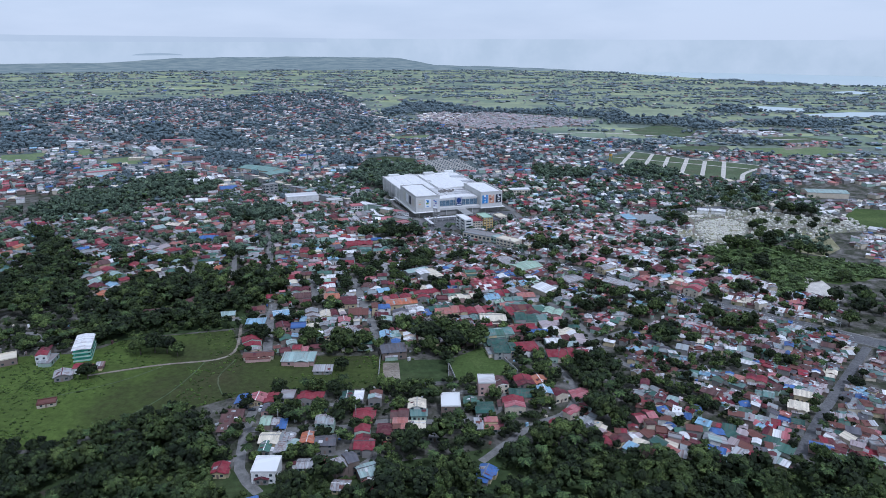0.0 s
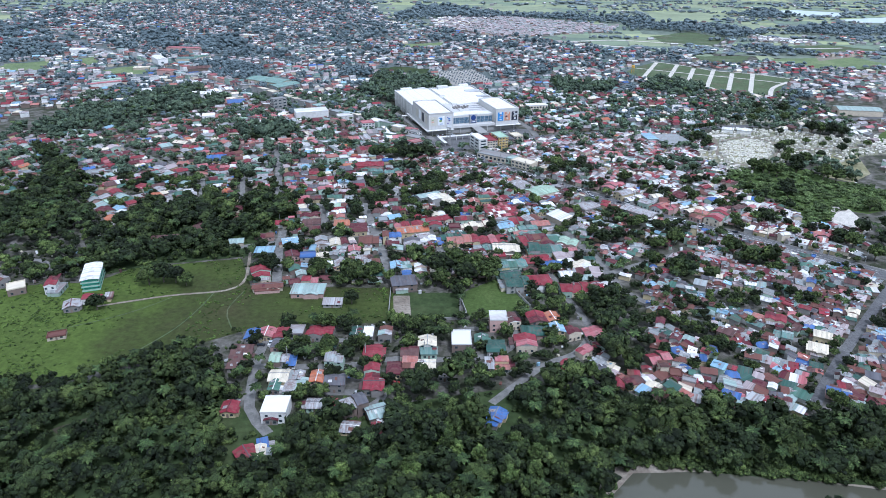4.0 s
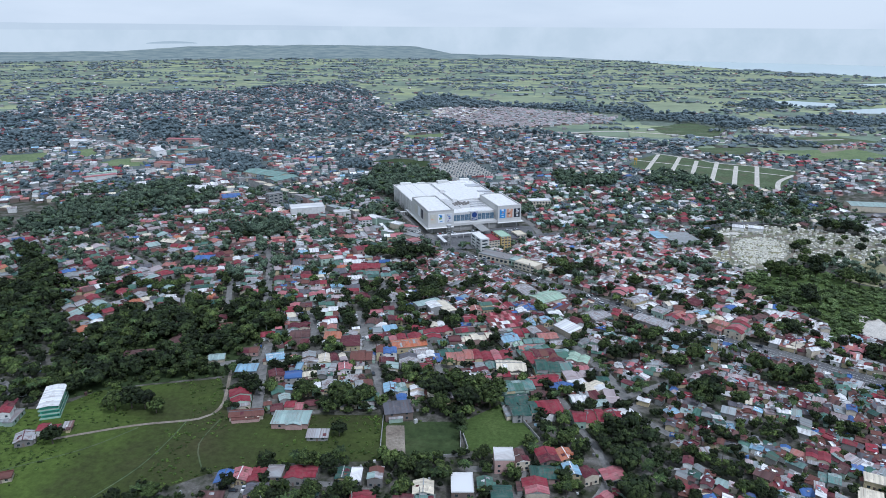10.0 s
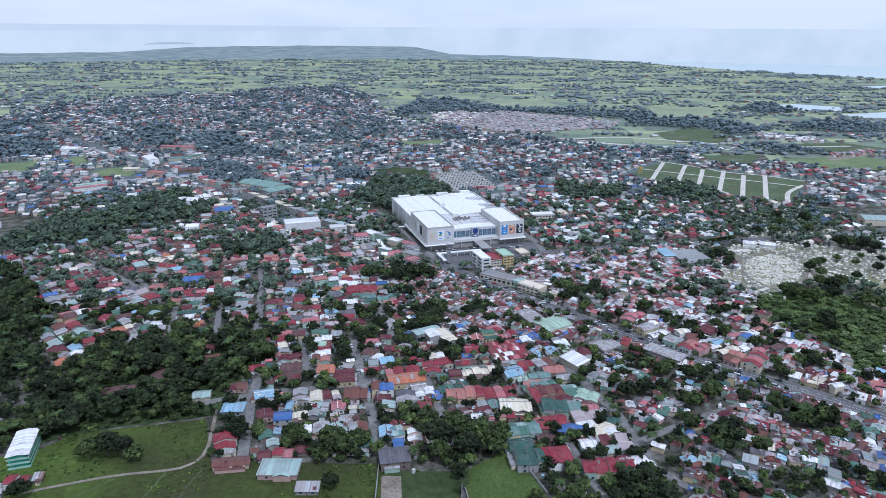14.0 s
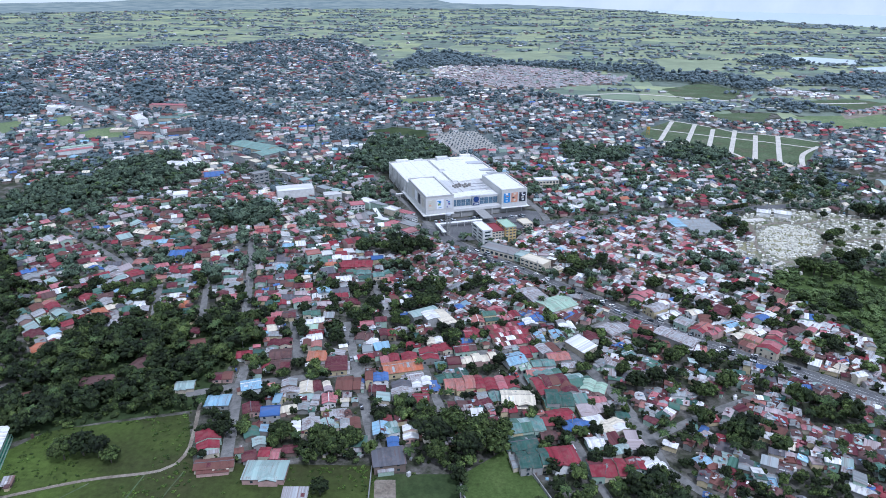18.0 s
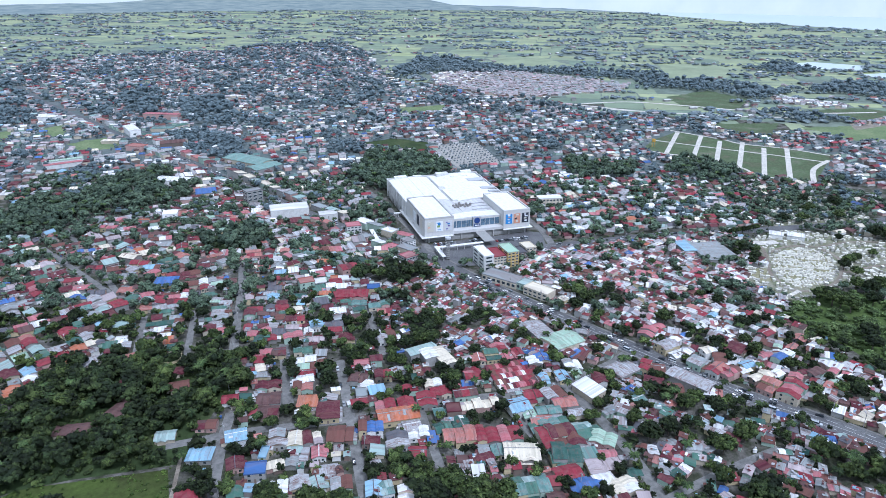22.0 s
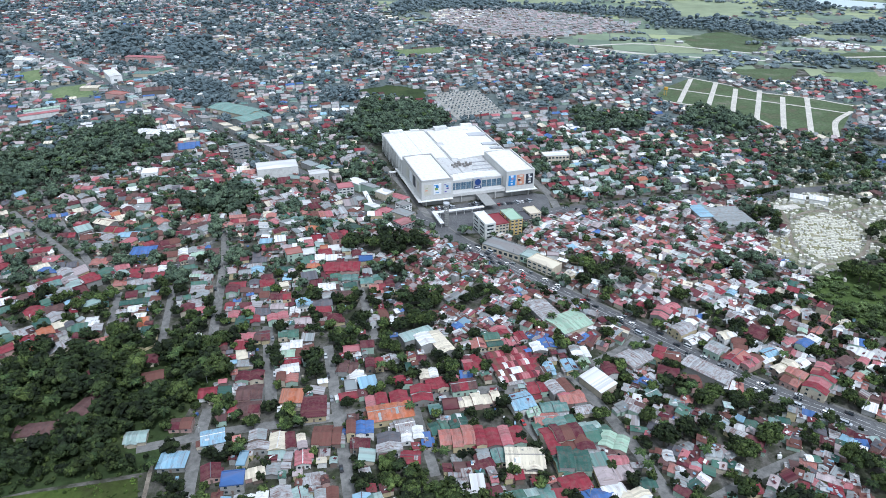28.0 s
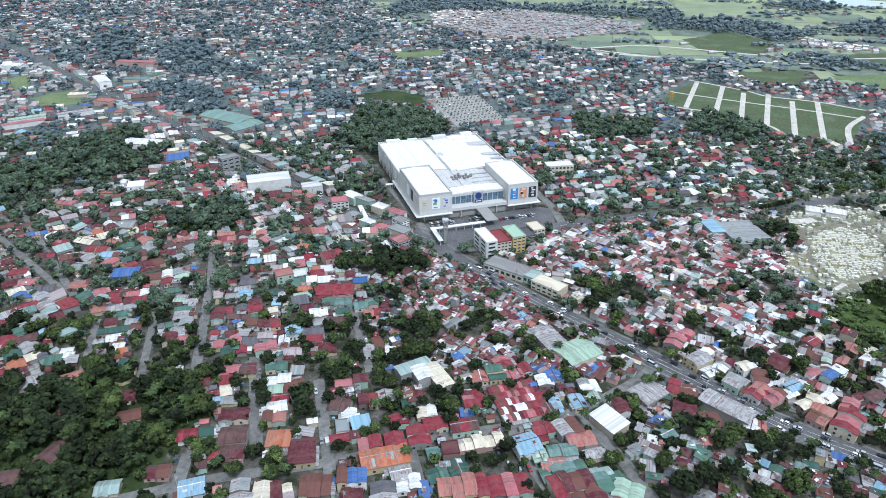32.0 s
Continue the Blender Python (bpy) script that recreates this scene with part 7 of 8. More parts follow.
# shrubs, stacked goods and tarpaulins in the yards
shrubs, clutter = Grove(), Pile()
for _ in range(60000):
    x, y = r.uniform(-330, 420), r.uniform(-480, 60)
    if shrubs.n > 120000 or abs(x) > 215 + 0.52 * (y + 480) or near_road(x, y, 0.1) or not free(x, y, 0.1) or any(inside(x, y, k) for k in NO_TREE) or any(inside(x, y, k) for k in FOREST):
        continue
    if r.random() < 0.72:
        s = r.uniform(0.6, 1.7)
        shrubs.add(SHRUB[r.randrange(4)], x, y, s * 0.4, s, s * 0.9, r.uniform(0, 6))
    elif r.random() < 0.5:
        clutter.box(-r.uniform(0.3, 1.3), -r.uniform(0.3, 0.8), 0, r.uniform(0.3, 1.3), r.uniform(0.3, 0.8), r.uniform(0.4, 2.2), MATS["roof_" + r.choice(("white", "white", "zinc", "grey", "rust", "blue", "sky", "cream", "brown"))], pose(x, y, 0.02, 0, 0, r.uniform(0, 90)))
shrubs.make("garden_shrubs", LEAF_MID, "low shrubs and weeds in the yards")
stuff("yard_clutter", clutter, "stacked goods, tanks and covered stalls in the yards", "clutter")
bank = Grove()
for k in range(420):
    x = r.uniform(84, 260)
    y = -508 - max(0, x - 92) * 0.115 + r.uniform(-1.5, 7)
    s = r.uniform(0.7, 2.6)
    bank.add(LOOSE[r.randrange(6)], x, y, s * 0.5, s, s * 0.9, r.uniform(0, 6))
bank.make("bank_bushes", LEAF_MID, "green bushes hanging over the river bank")
# weeds and tussocks on the pasture
weeds = Grove()
for _ in range(11000):
    x, y = r.uniform(-320, 60), r.uniform(-470, -310)
    lush = noise.noise(Vector((x * 0.03, y * 0.03, 7.0))) + (0.5 if x < -190 else 0)
    if lush > r.uniform(-0.1, 0.6) and inside(x, y, NO_TREE[PASTURE]) and not near_road(x, y, 0.3) and free(x, y, 0.3):
        s = r.uniform(0.4, 1.1)
        weeds.add(SHRUB[r.randrange(4)], x, y, s * 0.2, s * 1.3, s * 0.6, r.uniform(0, 6))
weeds.make("pasture_weeds", LEAF_WEED, "green tussocks and weeds on the pasture")
# woods
grove, tall, bamboo, fresh, brush, town = Grove(), Grove(), Grove(), Grove(), Grove(), Grove()
for ring in FOREST:
    x0, x1 = min(q[0] for q in ring), max(q[0] for q in ring)
    y0, y1 = min(q[1] for q in ring), max(q[1] for q in ring)
    y = max(y0, -562)
    while y < y1:
        x = max(x0, -430)
        while x < min(x1, 450):
            px, py = x + r.uniform(-2.4, 2.4), y + r.uniform(-2.4, 2.4)
            x += 6.0
            if abs(px) > 215 + 0.66 * (py + 560) or r.random() < 0.04 or not inside(px, py, ring) or any(inside(px, py, k) for k in CLEARINGS) or near_road(px, py, 7.0 if py < -395 and -100 < px < 125 else 2.2) or not free(px, py, 1.2):
                continue
            s, kind = r.choice((1.8, 2.4, 3.0, 3.8, 4.8, 6.0, 7.2)), r.random()
            if ring is SLOPE:
                for _ in range(4):
                    s = r.choice((0.9, 1.3, 1.8, 2.4, 3.2))
                    brush.add(LOOSE[r.randrange(6)], px + r.uniform(-3, 3), py + r.uniform(-3, 3), s * 0.5, s, s * r.uniform(0.6, 0.9), r.uniform(0, 6))
            elif kind < 0.11:
                tall.add(PALMS[r.randrange(3)], px, py, r.uniform(8, 11), 3.6, 3.4, r.uniform(0, 6))
            elif py < -494 and kind < (0.27 if 8 < px < 62 else 0.15) and -60 < px < 70:
                bamboo.add(BAMBOO[r.randrange(3)], px, py, 6.5, 4.6, 4.6, r.uniform(0, 6))
            else:
                (town if py > -20 else fresh if noise.noise(Vector((px * 0.05, py * 0.05, 1))) > r.uniform(-0.2, 0.5) else grove).add((MEDIUM if py < -20 else LOOSE)[r.randrange(6)], px, py, s * 0.8 + r.uniform(0.5, 3.5), s, s * r.uniform(0.85, 1.25), r.uniform(0, 6))
        y += 5.8
under = Grove()
for _ in range(9000):
    px, py = r.uniform(-260, 250), r.uniform(-562, -190)
    if abs(px) < 215 + 0.66 * (py + 560) and any(inside(px, py, k) for k in (FOREST[18], FOREST[2])) and not near_road(px, py, 1.0) and not any(inside(px, py, k) for k in CLEARINGS):
        s = r.uniform(1.0, 2.6)
        under.add(SHRUB[r.randrange(4)], px, py, s * 0.5, s, s * 0.9, r.uniform(0, 6))
y = -566.0
while y > -880:
    x = -330.0
    while x < 340:
        px, py, s = x + r.uniform(-5, 5), y + r.uniform(-5, 5), r.uniform(5, 9)
        x += 14.0
        if not inside(px, py, [(0, -900), (24, -760), (44, -650), (54, -600), (58, -560), (330, -545), (330, -575), (96, -556), (92, -600), (84, -660), (62, -770), (44, -900)]):
            grove.add(LIGHT[r.randrange(6)], px, py, s * 0.7 + 1, s * 1.2, s * 0.8, r.uniform(0, 6))
    y -= 14.0
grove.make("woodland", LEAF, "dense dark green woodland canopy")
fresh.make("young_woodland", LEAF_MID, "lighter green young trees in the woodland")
town.make("town_woodland", LEAF_TOWN_HAZE, "dark woodland beside the town")
brush.make("hill_scrub_trees", LEAF_SCRUB, "bright green scrubby trees on the slope")
tall.make("wild_palms", LEAF_PALM, "coconut palms standing out of the woodland")
under.make("undergrowth", LEAF_MID, "low bushes under the woodland trees")
bamboo.make("bamboo_clumps", LEAF_BRIGHT, "yellow-green bamboo clumps on the river bank")
# distant trees
grove = Grove()
y = 60.0
while y < 1900:
    step = 6.8 if y < 500 else 10.0
    x = -(330 + 0.72 * (y + 100))
    while x < 330 + 0.72 * (y + 100):
        px, py = x + r.uniform(-3, 3), y + r.uniform(-3, 3)
        x += step
        deep = wooded(px, py)
        if (not deep and r.random() < (0.78 if y < 420 else 0.66)) or not (inside(px, py, NORTH) or any(inside(px, py, k) for k in WOODS)) or not free(px, py, 0.8 if deep else 0.3) or near_road(px, py, 1) or any(inside(px, py, k) for k in NO_TREE) or any(inside(px, py, k) for k in FOREST):
            continue
        s = (r.choice((2.2, 3.0, 3.8, 4.8, 6.0)) if deep else r.choice((1.8, 2.4, 3.2, 4.4))) * (1.1 if y < 500 else 1.45)
        grove.add((LIGHT if y < 420 else FAR)[r.randrange(6)], px, py, s * 0.7 + 1, s, s * 0.85, r.uniform(0, 6))
    y += step
grove.make("distant_trees", LEAF_FAR_HAZE, "tree cover between distant houses")

# ---- farmland to the coast ----
farm, lines, hamlets = Pile(), Grove(), Pile()
COAST = [(1150, 4250), (1196, 3900), (1548, 3011), (1999, 2454), (2700, 2000), (4700, 1900), (4700, 4250)]
PONDS = [[(962, 1361), (1058, 1395), (1162, 1317), (1095, 1217), (980, 1255)], [(1056, 1146), (1227, 1210), (1330, 1205), (1330, 1100), (1147, 1076), (1060, 1090)], [(1608, 2026), (1775, 2091), (1800, 1926), (1673, 1916)]]
FARM_TURN = pose(0, 0, 0, 0, 0, -9)


def country(x, y):
    return not inside(x, y, NORTH) and not inside(x, y, COAST) and not inside(x, y, ESTATE) and not inside(x, y, ROWS_EAST) and not inside(x, y, KEEP[1]) and not any(inside(x, y, k) for k in NO_TREE) and not any(inside(x, y, k) for k in WOODS) and not any(inside(x, y, k) for k in PONDS)


def block_of_fields(x, y, w, d, level):
    """Splits a block of land into uneven fields."""
    if level == 0 or (level < 2 and r.random() < 0.25):
        sk = r.uniform(-4, 4)
        c = FARM_TURN @ Vector((x + w / 2, y + d / 2, 0))
        if country(c.x, c.y) and r.random() < 0.9:
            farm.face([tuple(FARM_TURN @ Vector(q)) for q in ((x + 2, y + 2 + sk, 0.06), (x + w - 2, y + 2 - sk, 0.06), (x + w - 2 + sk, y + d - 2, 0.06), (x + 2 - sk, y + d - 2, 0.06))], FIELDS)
            if r.random() < 0.2:
                k = 0.0
                while k < w:
                    s = r.uniform(3.5, 8)
                    p = FARM_TURN @ Vector((x + k, y + d + r.uniform(-4, 4), 0))
                    lines.add(SPARE[r.randrange(6)], p.x, p.y, s * 0.45, s * 1.1, s * 0.8, r.uniform(0, 6))
                    k += r.uniform(7, 22)
        return
    if w > d * 1.6:
        k = r.uniform(0.35, 0.65) * w
        block_of_fields(x, y, k, d, level - 1)
        block_of_fields(x + k, y, w - k, d, level - 1)
    else:
        k = r.uniform(0.35, 0.65) * d
        block_of_fields(x, y, w, k, level - 1)
        block_of_fields(x, y + k, w, d - k, level - 1)


y = 250.0
while y < 4200:
    dy = r.uniform(150, 260)
    x = -0.95 * (y + 900)
    while x < 0.95 * (y + 900):
        dx = r.uniform(220, 420)
        block_of_fields(x, y, dx, dy, 4 if y < 1800 else 3)
        x += dx
    y += dy
for _ in range(120000):
    y = 400 + 3700 * r.random() ** 1.25
    x = r.uniform(-0.85, 0.85) * (y + 800)
    v = noise.noise(Vector((x * 0.0026, y * 0.0075, 9.0))) + 0.6 * noise.noise(Vector((x * 0.008, y * 0.022, 4.0)))
    if len(lines.f) < 230000 and v > 0.13 + r.uniform(-0.2, 0.2) and country(x, y):
        s = r.uniform(4, 8) + y * 0.0012
        lines.add(SPARE[r.randrange(6)], x, y, s * 0.3, s * 1.5, s * 0.62, r.uniform(0, 6))
    elif v > -0.1 and r.random() < 0.035 and country(x, y):
        m = pose(x, y, 0, 0, 0, r.uniform(0, 90))
        w, d, h = r.uniform(7, 14), r.uniform(6, 10), r.uniform(3, 5)
        walls_on(hamlets, m, w, d, h, "gable", MATS["wall_grey"])
        roof_on(hamlets, m, w, d, h, "gable", [MATS["roof_" + r.choice(FARM)]])
stuff("hamlets", hamlets, "scattered farm houses with zinc and white roofs", "houses")
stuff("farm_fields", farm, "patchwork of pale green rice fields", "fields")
lines.make("field_trees", LEAF_FIELD_HAZE, "tree lines and copses between the fields")
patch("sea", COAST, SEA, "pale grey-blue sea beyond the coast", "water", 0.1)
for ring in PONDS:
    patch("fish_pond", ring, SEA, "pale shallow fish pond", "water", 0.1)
# lighter sheet over the ground; its colour imitates haze lifting the far darks
FAR_GROUND_HAZE = ground_mat("far_town_ground", [(0.085, 0.11, 0.108), (0.11, 0.132, 0.128), (0.15, 0.16, 0.158)], 0.03, 0.2)
patch("far_ground", [(-1150, 60), (-1063, 1018), (-1102, 1208), (-1014, 1488), (-702, 1621), (-590, 1780), (-454, 1911), (-322, 1867), (-212, 1584), (-118, 1053), (60, 850), (230, 760), (300, 640), (430, 560), (700, 400), (1000, 330), (1000, 220), (560, 220), (300, 215), (80, 215), (-160, 215), (-300, 215), (-430, 215)], FAR_GROUND_HAZE, "weedy and paved ground under the far town", "ground", 0.012)
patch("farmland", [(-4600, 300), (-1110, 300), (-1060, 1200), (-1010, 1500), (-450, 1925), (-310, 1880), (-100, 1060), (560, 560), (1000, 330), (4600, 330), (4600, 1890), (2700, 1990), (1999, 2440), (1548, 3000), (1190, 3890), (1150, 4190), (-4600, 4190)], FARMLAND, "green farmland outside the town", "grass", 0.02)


# backdrop bands glow by themselves, with aerial haze mixed into the emitted colour
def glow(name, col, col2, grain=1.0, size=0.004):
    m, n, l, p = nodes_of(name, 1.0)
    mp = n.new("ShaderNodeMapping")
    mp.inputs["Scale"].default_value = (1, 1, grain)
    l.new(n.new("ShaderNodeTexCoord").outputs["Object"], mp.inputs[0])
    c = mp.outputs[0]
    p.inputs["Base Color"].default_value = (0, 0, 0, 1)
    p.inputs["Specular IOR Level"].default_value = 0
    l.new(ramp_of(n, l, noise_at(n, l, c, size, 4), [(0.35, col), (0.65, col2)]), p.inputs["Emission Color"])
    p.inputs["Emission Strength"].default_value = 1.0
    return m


def horizon(name, radius, a0, a1, height, low, material, label):
    """A band of far distance on an arc round the town."""
    q, V, F, k = Pile(), [], [], 90
    for i in range(k + 1):
        a = radians(a0 + (a1 - a0) * i / k)
        x, y = 15 + radius * math.sin(a), -690 + radius * math.cos(a)
        V += [(x, y, low), (x, y, height(i / k))]
    q.shared(V, [(2 * i, 2 * i + 1, 2 * i + 3, 2 * i + 2) for i in range(k)], material)
    return structure(name, q, label, "backdrop")


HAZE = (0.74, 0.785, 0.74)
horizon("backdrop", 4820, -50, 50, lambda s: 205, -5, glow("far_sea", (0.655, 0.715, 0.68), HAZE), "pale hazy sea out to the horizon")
SHORE = [(-50, 55), (-24, 55), (-20, 80), (-10, 88), (-2, 80), (0.5, 34), (8, 22), (13.4, 2)]


def shore(s):
    a = -50 + 63.4 * s
    for (a0, h0), (a1, h1) in zip(SHORE, SHORE[1:]):
        if a <= a1:
            return h0 + (h1 - h0) * (a - a0) / (a1 - a0) + 5 * noise.noise(Vector((s * 40, 0, 0)))
    return 2


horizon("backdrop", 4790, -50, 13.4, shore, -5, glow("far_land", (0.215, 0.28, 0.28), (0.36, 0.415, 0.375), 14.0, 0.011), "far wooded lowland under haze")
# hills emitted in nearly the haze colour
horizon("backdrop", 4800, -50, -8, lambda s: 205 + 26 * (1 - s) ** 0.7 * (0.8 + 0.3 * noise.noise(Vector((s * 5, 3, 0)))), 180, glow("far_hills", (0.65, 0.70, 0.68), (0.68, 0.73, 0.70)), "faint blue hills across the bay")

# island in the bay, its emission paled by haze
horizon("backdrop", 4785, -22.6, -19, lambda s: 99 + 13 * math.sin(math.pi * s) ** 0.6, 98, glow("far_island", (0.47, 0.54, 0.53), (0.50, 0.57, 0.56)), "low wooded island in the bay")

# ---- new subdivision: concrete streets, water tower ----
for pts in ([(328, 345), (386, 478)], [(357, 320), (416, 457)], [(378, 292), (431, 420)], [(401, 273), (461, 411)], [(415, 230), (478, 377)], [(440, 215), (509, 373)], [(461, 198), (492, 262), (536, 308)]):
    road("lane", pts, 6.5, GRAVEL, "pale new concrete street between empty lots", 0.09)
for pts in ([(335, 422), (379, 393), (424, 365), (475, 335), (526, 299)], [(370, 504), (392, 478), (438, 430), (456, 401), (510, 373), (555, 333), (583, 340)], [(263, 319), (291, 365), (327, 341), (358, 323), (376, 287), (402, 269), (409, 237), (440, 207)]):
    road("lane", pts, 4.2, GRAVEL, "pale concrete lane round the empty lots", 0.075)
tower = thing("water_tower", pose(320, 382, 0), "orange water tank on a steel stand", "water tower")
q = Pile()
for sx in (-1.6, 1.6):
    for sy in (-1.6, 1.6):
        q.box(sx - 0.15, sy - 0.15, 0, sx + 0.15, sy + 0.15, 8, MATS["roof_orange"])
part("stand", q, tower)
q = Pile()
q.prism([(2.6 * math.cos(i * math.tau / 14), 2.6 * math.sin(i * math.tau / 14)) for i in range(14)], 8, 11.4, MATS["roof_orange"])
part("tank", q, tower, "orange cylindrical tank")
MATS["tower_yellow"] = paint_mat("tower_yellow", (0.62, 0.36, 0.05))
for o in tower.children:
    o.data.materials[0] = MATS["tower_yellow"]

# ---- cemetery ----
tombs = Pile()
MATS["tomb_white"] = paint_mat("tomb_white", (0.62, 0.60, 0.52), 0.8, 0.3)
MATS["tomb_grey"] = paint_mat("tomb_grey", (0.36, 0.35, 0.31), 0.85, 0.35)
r = random.Random(31)
road("lane", [(301, 10), (309, -4), (306, -22), (299, -44), (291, -70), (299, -98), (329, -89), (352, -64), (366, -34), (360, -6), (334, -4), (313, -18)], 3.2, EARTH, "curved pale drive round the cemetery lawn", 0.08)
road("lane", [(300, -98), (282, -108), (266, -88)], 3.5, GRAVEL, "pale cemetery drive", 0.08)
road("lane", [(352, -64), (400, -46), (470, -36)], 3.4, EARTH, "straight pale cemetery drive", 0.08)
road("lane", [(360, -6), (400, 8), (440, 6)], 3, EARTH, "pale lane between old tombs", 0.08)
road("lane", [(296, 12), (312, 4), (330, 8)], 9, GRAVEL, "white paved cemetery entrance", 0.09)
for i in range(60):
    for k in range(40):
        u, v = -4 + i * 1.35 + r.uniform(-0.12, 0.12), k * 3.1
        x, y = 288 + u * 0.96 + v * 0.25, -112 + v * 0.95 - u * 0.14
        if inside(x, y, OVAL) and r.random() < (0.86 if (k + i // 19) % 7 else 0.3) and not near_road(x, y, 0.5):
            m = pose(x, y, 0, 0, 0, -8 + r.gauss(0, 1.6))
            w, hgt = r.uniform(0.48, 0.66), r.uniform(0.3, 0.8)
            tombs.box(-w, -0.9, 0, w, 0.85, hgt, MATS["tomb_white" if r.random() < 0.8 else "tomb_grey"], m)
            if r.random() < 0.25:
                tombs.box(-w, 0.55, hgt, w, 0.85, hgt + 0.7, MATS["tomb_white"], m)
for ring, n_, big in ((CEMETERY, 2100, 1.0), (OLD_GRAVES, 800, 1.25), ([(470, -50), (486, -58), (500, 30), (450, 20)], 320, 1.2)):
    for _ in range(n_):
        x, y = r.uniform(min(p[0] for p in ring), max(p[0] for p in ring)), r.uniform(min(p[1] for p in ring), max(p[1] for p in ring))
        if inside(x, y, ring) and not inside(x, y, OVAL) and not near_road(x, y, 0.8) and free(x, y, 1.2):
            a, b, c = r.uniform(0.5, 1.4) * big, r.uniform(0.6, 1.6) * big, r.uniform(0.5, 2.4)
            m = pose(x, y, 0, 0, 0, r.choice((-8, 82, -30)) + r.gauss(0, 7))
            tombs.box(-a, -b, 0, a, b, c, MATS["tomb_" + r.choice(("white", "white", "grey"))], m)
            if r.random() < 0.3:
                tombs.box(-a - 0.3, -b - 0.3, c, a + 0.3, b + 0.3, c + 0.15, MATS["tomb_" + r.choice(("white", "grey"))], m)
stuff("tombs", tombs, "rows of white-painted tombs and niches", "tombs")
for x, y, z in ((425, 14, 1.9), (434, 12, 1.8), (443, 8, 1.9), (452, 2, 1.6), (367, -47, 1.4), (360, -70, 1.2), (357, -57, 1.3), (376, -40, 1.2), (345, -97, 1.5), (352, -104, 1.6), (362, -98, 1.7), (420, -58, 1.3), (378, 60, 1.5), (398, 88, 1.7), (420, 70, 1.4), (436, 110, 1.8), (360, 62, 1.3), (408, 122, 1.5), (388, -78, 1.1), (398, -28, 1.0), (410, -40, 0.9), (318, -104, 0.9), (336, -96, 1.0), (456, -40, 1.1), (440, -30, 1.0), (284, -46, 1.1), (290, -36, 1.2), (298, -20, 1.0), (426, -20, 0.9), (388, 10, 1.0)):
    tree(x, y, z)
for k in range(14):
    tree(290 + k * 2.6, 22 + k * 1.2, 0.42, False, 2.3)
for x, y, w, d in ((334, 20, 12, 11), (351, 16, 15, 11)):
    hall("chapel", pose(x, y, 0, 0, 0, -25), w, d, 4.5, "white", "small white-roofed cemetery chapel", "white", "hip")

# ---- walls, posts, lane lines ----
MATS["line_white"] = paint_mat("line_white", (0.46, 0.46, 0.44), 0.7, 0.3)
lines_ = Pile()
for pts, off, dash in (([(34, -68), (85, -126), (122, -165), (156, -201), (197, -244), (235, -272), (300, -330)], 0.0, False), ([(34, -68), (85, -126), (122, -165), (156, -201), (197, -244), (235, -272), (300, -330)], 3.3, True),
                       ([(34, -68), (85, -126), (122, -165), (156, -201), (197, -244), (235, -272), (300, -330)], -3.3, True), ([(20, -38), (-31, 1), (-80, 43), (-140, 103), (-265, 232), (-408, 380)], 0.0, True),
                       ([(72, -32), (115, -5), (142, 2), (217, 23), (304, 36)], 0.0, True)):
    path = smooth_line(pts, 3.0)
    for i in range(len(path) - 1):
        if dash and i % 3 == 0:
            continue
        a, b = path[i], path[i + 1]
        d = (b - a).normalized()
        o = Vector((-d.y, d.x))
        a, b = a + o * off, b + o * off
        lines_.face([(p.x, p.y, 0.1) for p in (a - o * 0.12, b - o * 0.12, b + o * 0.12, a + o * 0.12)], MATS["line_white"])
structure("lane_markings", lines_, "white painted lane lines on the highways", "road marking")
for pts, label in (([(-16, -394), (24, -390), (25, -358)], "grey stone wall round the vegetable garden"), ([(25, -390), (28, -384), (24, -360)], "grey stone wall beside the grassy lot"),
                   ([(-18, -354), (-17, -392)], "hollow-block wall beside the grassy lots"), ([(66, -376), (52, -338)], "hollow-block wall behind the green-roofed houses"),
                   ([(-166, -210), (-157, -211), (-153, -207), (-155, -197), (-157, -194)], "yellow-painted wall round a garden")):
    q = Pile()
    paint = MATS["wall_yellow" if label.startswith("yellow") else "wall_grey"]
    for (ax, ay), (bx, by) in zip(pts, pts[1:]):
        d = Vector((bx - ax, by - ay)).normalized() * 0.2
        q.prism([(ax + d.y, ay - d.x), (bx + d.y, by - d.x), (bx - d.y, by + d.x), (ax - d.y, ay + d.x)], 0, 1.8, paint)
    structure("boundary_wall", q, label, "wall")

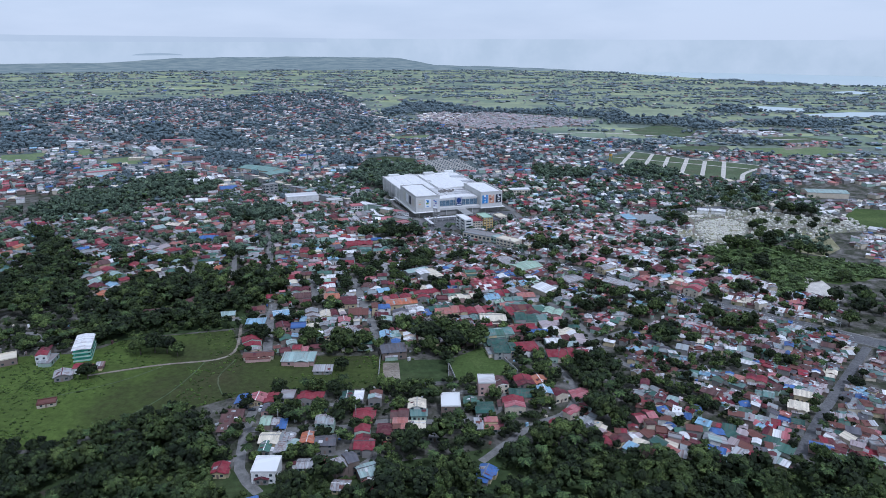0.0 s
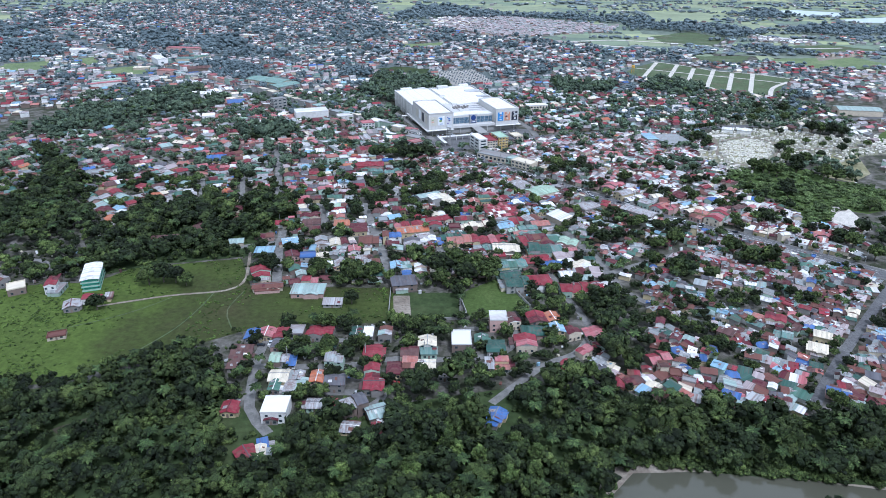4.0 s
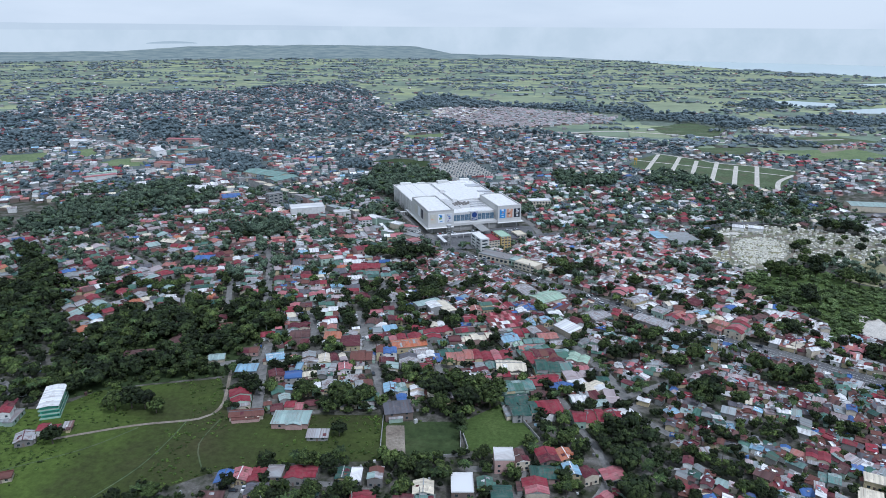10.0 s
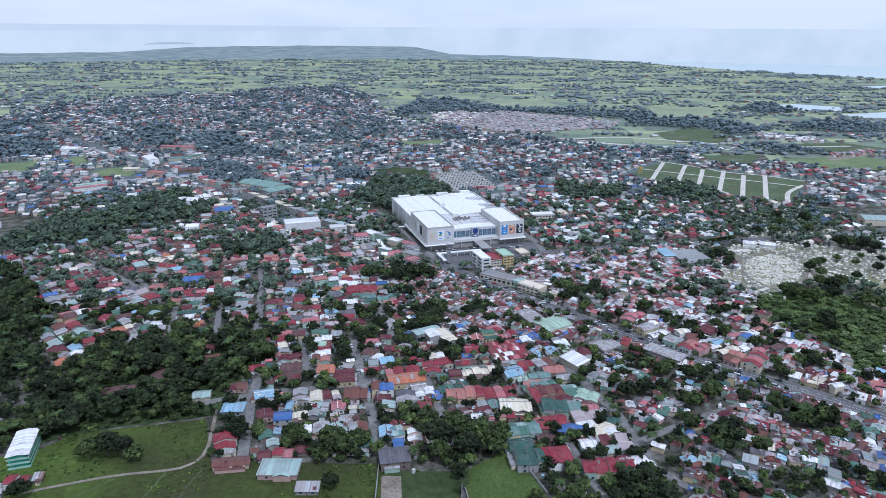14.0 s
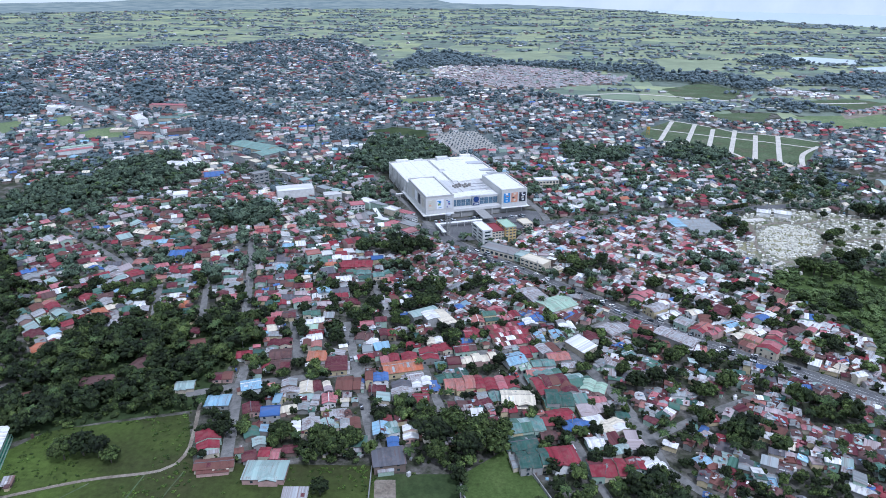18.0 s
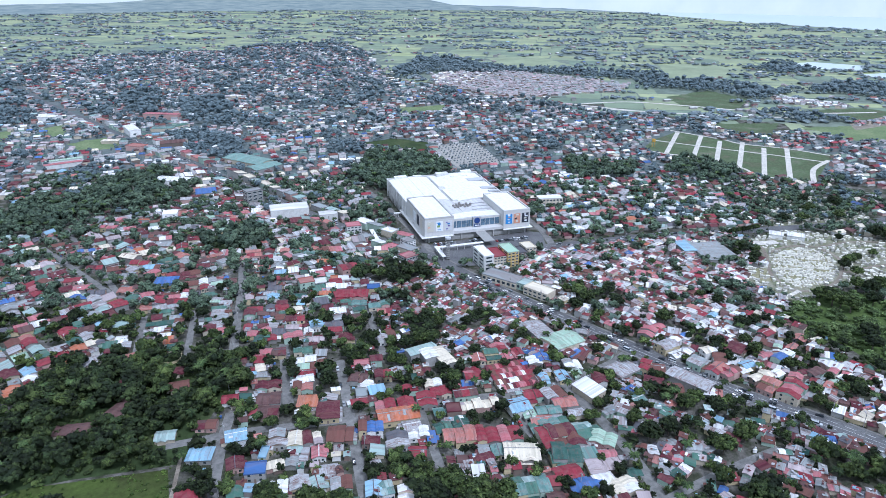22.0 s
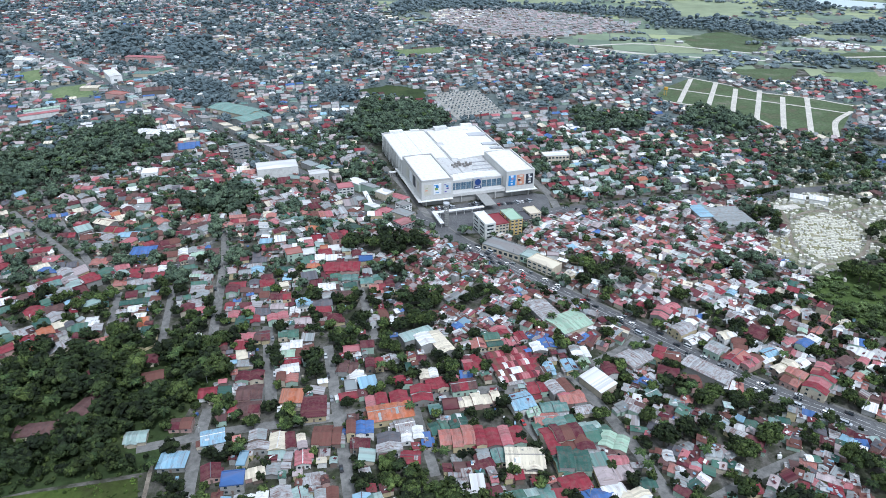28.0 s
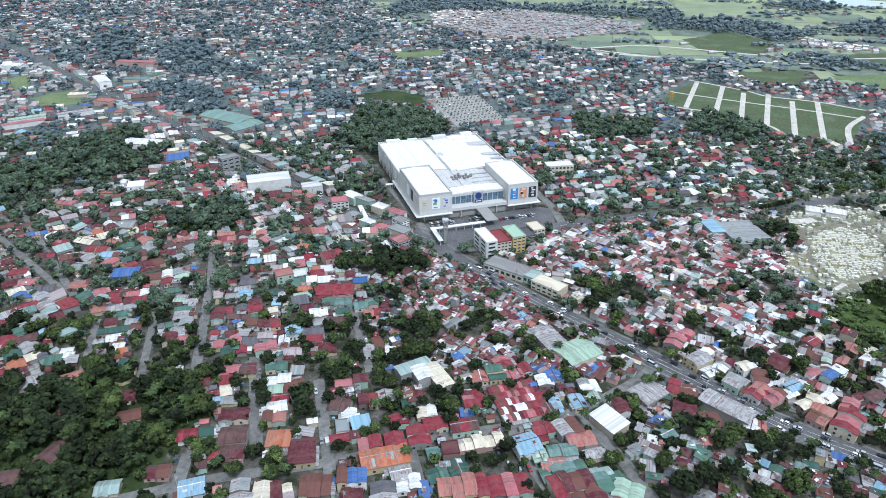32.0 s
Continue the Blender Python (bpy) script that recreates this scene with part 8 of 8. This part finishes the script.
POLE = thing("utility_pole", pose(0, 0, 0), "grey concrete utility pole with a crossarm", "utility pole", "utility poles")
q = Pile()
q.prism([(0.16 * math.cos(i * math.tau / 8), 0.16 * math.sin(i * math.tau / 8)) for i in range(8)], 0, 10, MATS["wall_grey"])
part("post", q, POLE)
q = Pile()
q.box(-1.1, -0.08, 9.1, 1.1, 0.08, 9.3, MATS["wall_block"])
part("crossarm", q, POLE)
q = Pile()
q.box(0.2, -0.3, 7.4, 0.8, 0.3, 8.4, MATS["wall_grey"])
part("transformer", q, POLE)
first = True
for pts, off, step in (([(34, -68), (85, -126), (122, -165), (156, -201), (197, -244), (235, -272), (300, -330)], 8.9, 32), ([(34, -68), (85, -126), (122, -165), (156, -201), (197, -244), (235, -272), (300, -330)], -8.9, 41),
                       ([(-31, 1), (-80, 43), (-140, 103), (-265, 232)], 7.0, 40), ([(142, 2), (217, 23), (304, 36)], 6.5, 40), ([(-157, -50), (-119, -225), (-90, -350)], 4.2, 45), ([(-32, -280), (-11, -356)], 4.0, 40),
                       ([(57, -258), (77, -308), (90, -365)], 4.0, 40), ([(-80, -437), (-39, -437), (-10, -430), (19, -431)], 3.2, 36)):
    for (ax, ay), (bx, by) in zip(pts, pts[1:]):
        d = Vector((bx - ax, by - ay))
        k = step * 0.4
        while k < d.length:
            p = Vector((ax, ay)) + d.normalized() * k + Vector((-d.y, d.x)).normalized() * off
            m = pose(p.x, p.y, 0.0, 0, 0, math.degrees(math.atan2(d.y, d.x)) + 90)
            if first:
                POLE.matrix_world, first = m, False
            else:
                copy_thing(POLE, m)
            k += step

# ---- vehicles ----
def vehicle(name, label, category, length, width, height, colour, cab):
    ob = thing(name, pose(0, 0, 0), label, category, "road traffic")
    L, W = length / 2, width / 2
    q = Pile()
    sill, belt = 0.3, height * (0.58 if cab < 0.9 else 0.5)
    prof = [(-L, sill), (L, sill), (L, belt * 0.92), (L * 0.95, belt), (-L * 0.97, belt)]
    V = [(x, s * W, z) for s in (-1, 1) for x, z in prof]
    q.shared(V, [tuple(range(5)), tuple(range(9, 4, -1))] + [((i + 1) % 5, i, 5 + i, 5 + (i + 1) % 5) for i in range(5)], colour)
    part("body", q, ob)
    q = Pile()
    c0, c1 = -L * 0.95, -L * 0.95 + length * cab
    top = [(c0 + 0.25, height), (c1 - 0.7 * (1 if cab < 0.9 else 0.4), height)]
    V = [(x, s * W * k, z) for s in (-1, 1) for x, z, k in ((c0, belt, 0.96), (c1, belt, 0.96), (top[1][0], top[1][1], 0.82), (top[0][0], top[0][1], 0.82))]
    q.shared(V, [(0, 1, 2, 3), (7, 6, 5, 4), (1, 0, 4, 5), (2, 1, 5, 6), (0, 3, 7, 4)], GLASS)
    part("glasshouse", q, ob, "dark tinted cabin glass")
    q = Pile()
    q.box(top[0][0] - 0.05, -W * 0.83, height, top[1][0] + 0.05, W * 0.83, height + 0.06, colour)
    part("roof", q, ob)
    for x in (-L * 0.62, L * 0.62):
        for s in (-1, 1):
            q = Pile()
            q.prism([(0.33 * math.cos(i * math.tau / 10), 0.33 * math.sin(i * math.tau / 10)) for i in range(10)], -0.1, 0.1, MATS["ad_dark"],
                    Matrix(((1, 0, 0, x), (0, 0, 1, s * (W - 0.08)), (0, 1, 0, 0.33), (0, 0, 0, 1))))
            part("wheel", q, ob)
    return ob


for k, col in dict(car_white=(0.72, 0.72, 0.72), car_grey=(0.22, 0.23, 0.24), car_black=(0.025, 0.025, 0.03), car_red=(0.35, 0.03, 0.03), car_silver=(0.45, 0.46, 0.47), jeep_steel=(0.4, 0.42, 0.45)).items():
    MATS[k] = paint_mat(k, col, 0.3, 0.05)
FLEET = [vehicle("car", "white saloon car on the road", "car", 4.3, 1.75, 1.45, MATS["car_white"], 0.66), vehicle("car", "dark grey saloon car on the road", "car", 4.4, 1.75, 1.45, MATS["car_grey"], 0.66),
         vehicle("car", "black saloon car on the road", "car", 4.3, 1.75, 1.45, MATS["car_black"], 0.66), vehicle("car", "red hatchback car on the road", "car", 3.9, 1.7, 1.5, MATS["car_red"], 0.7),
         vehicle("van", "white passenger van on the road", "van", 4.9, 1.8, 2.0, MATS["car_white"], 0.93), vehicle("jeepney", "silver public jeepney with a long roof", "jeepney", 6.4, 2.0, 2.3, MATS["jeep_steel"], 0.76),
         vehicle("car", "silver saloon car on the road", "car", 4.3, 1.75, 1.45, MATS["car_silver"], 0.66)]
placed = [False] * len(FLEET)
r = random.Random(77)


def park(x, y, turn):
    k = r.choices(range(7), (3, 4, 5, 2, 2, 3, 3))[0]
    m = pose(x, y, 0.1, 0, 0, turn)
    if not placed[k]:
        FLEET[k].matrix_world, placed[k] = m, True
    else:
        copy_thing(FLEET[k], m)


def traffic(pts, lanes, gap):
    for off, flip in lanes:
        for (ax, ay), (bx, by) in zip(pts, pts[1:]):
            d = Vector((bx - ax, by - ay))
            k = r.uniform(2, gap)
            while k < d.length - 3:
                p = Vector((ax, ay)) + d.normalized() * k + Vector((-d.y, d.x)).normalized() * off
                park(p.x, p.y, math.degrees(math.atan2(d.y, d.x)) + 180 * flip)
                k += r.uniform(gap * 0.5, gap * 1.6)


traffic([(34, -68), (85, -126), (122, -165), (156, -201), (197, -244), (235, -272)], ((-5, 0), (-1.7, 0), (1.7, 1), (5, 1)), 17)
traffic([(-31, 1), (-80, 43), (-140, 103), (-265, 232), (-408, 380), (-485, 449)], ((-2, 0), (2, 1)), 24)
traffic([(72, -32), (115, -5), (142, 2), (217, 23), (304, 36)], ((-2, 0), (2, 1)), 24)
traffic([(-32, -267), (23, -249), (52, -243), (85, -233), (123, -209)], ((-2, 0),), 30)
traffic([(57, -258), (77, -308), (90, -365)], ((-2.2, 0),), 26)
traffic([(-50, -205), (-32, -280), (-20, -330)], ((-2.2, 0),), 34)
traffic([(-145, -90), (-123, -195)], ((-2.2, 1),), 34)
traffic([(-90, -186), (-72, -255)], ((2.2, 0),), 26)
for x, y, turn in ((-88, -416, 10), (-83, -418, 0), (-76, -417, 5), (-42, -455, 4), (52, -417, 80), (58, -420, 75), (-231, -333, 30), (-9, -452, 5)):
    park(x, y, turn)
for i in range(16):
    p = MALL @ Vector((8 + i * 2.7 + (i // 8) * 12, -7, 0))
    park(p.x, p.y, 17.4 + 90)
for i in range(12):
    p = MALL @ Vector((66 + i * 2.8, -14 + (i % 2) * 0.3, 0))
    park(p.x, p.y, 17.4 + 90)
# car park behind the mall
lot = Grove()
for i in range(7):
    for k in range(11):
        t_, s_ = (i + 0.5) / 7, (k + 0.5) / 11
        x, y = (-3 + 69 * t_) * (1 - s_) + (36 + 59 * t_) * s_, (385 + 21 * t_) * (1 - s_) + (262 + 26 * t_) * s_
        lot.add(LIGHT[(i + k) % 6], x, y, 2.2, 1.7, 1.5, i + k)
        lot.add(LIGHT[(i * k) % 6], x + 4.6, y + 1.2, 1.8, 1.3, 1.2, i + k)
        if r.random() < 0.16:
            park(x + 4, y, 107)
lot.make("car_park_trees", LEAF_FAR_HAZE, "rows of small trees in the parking lot")
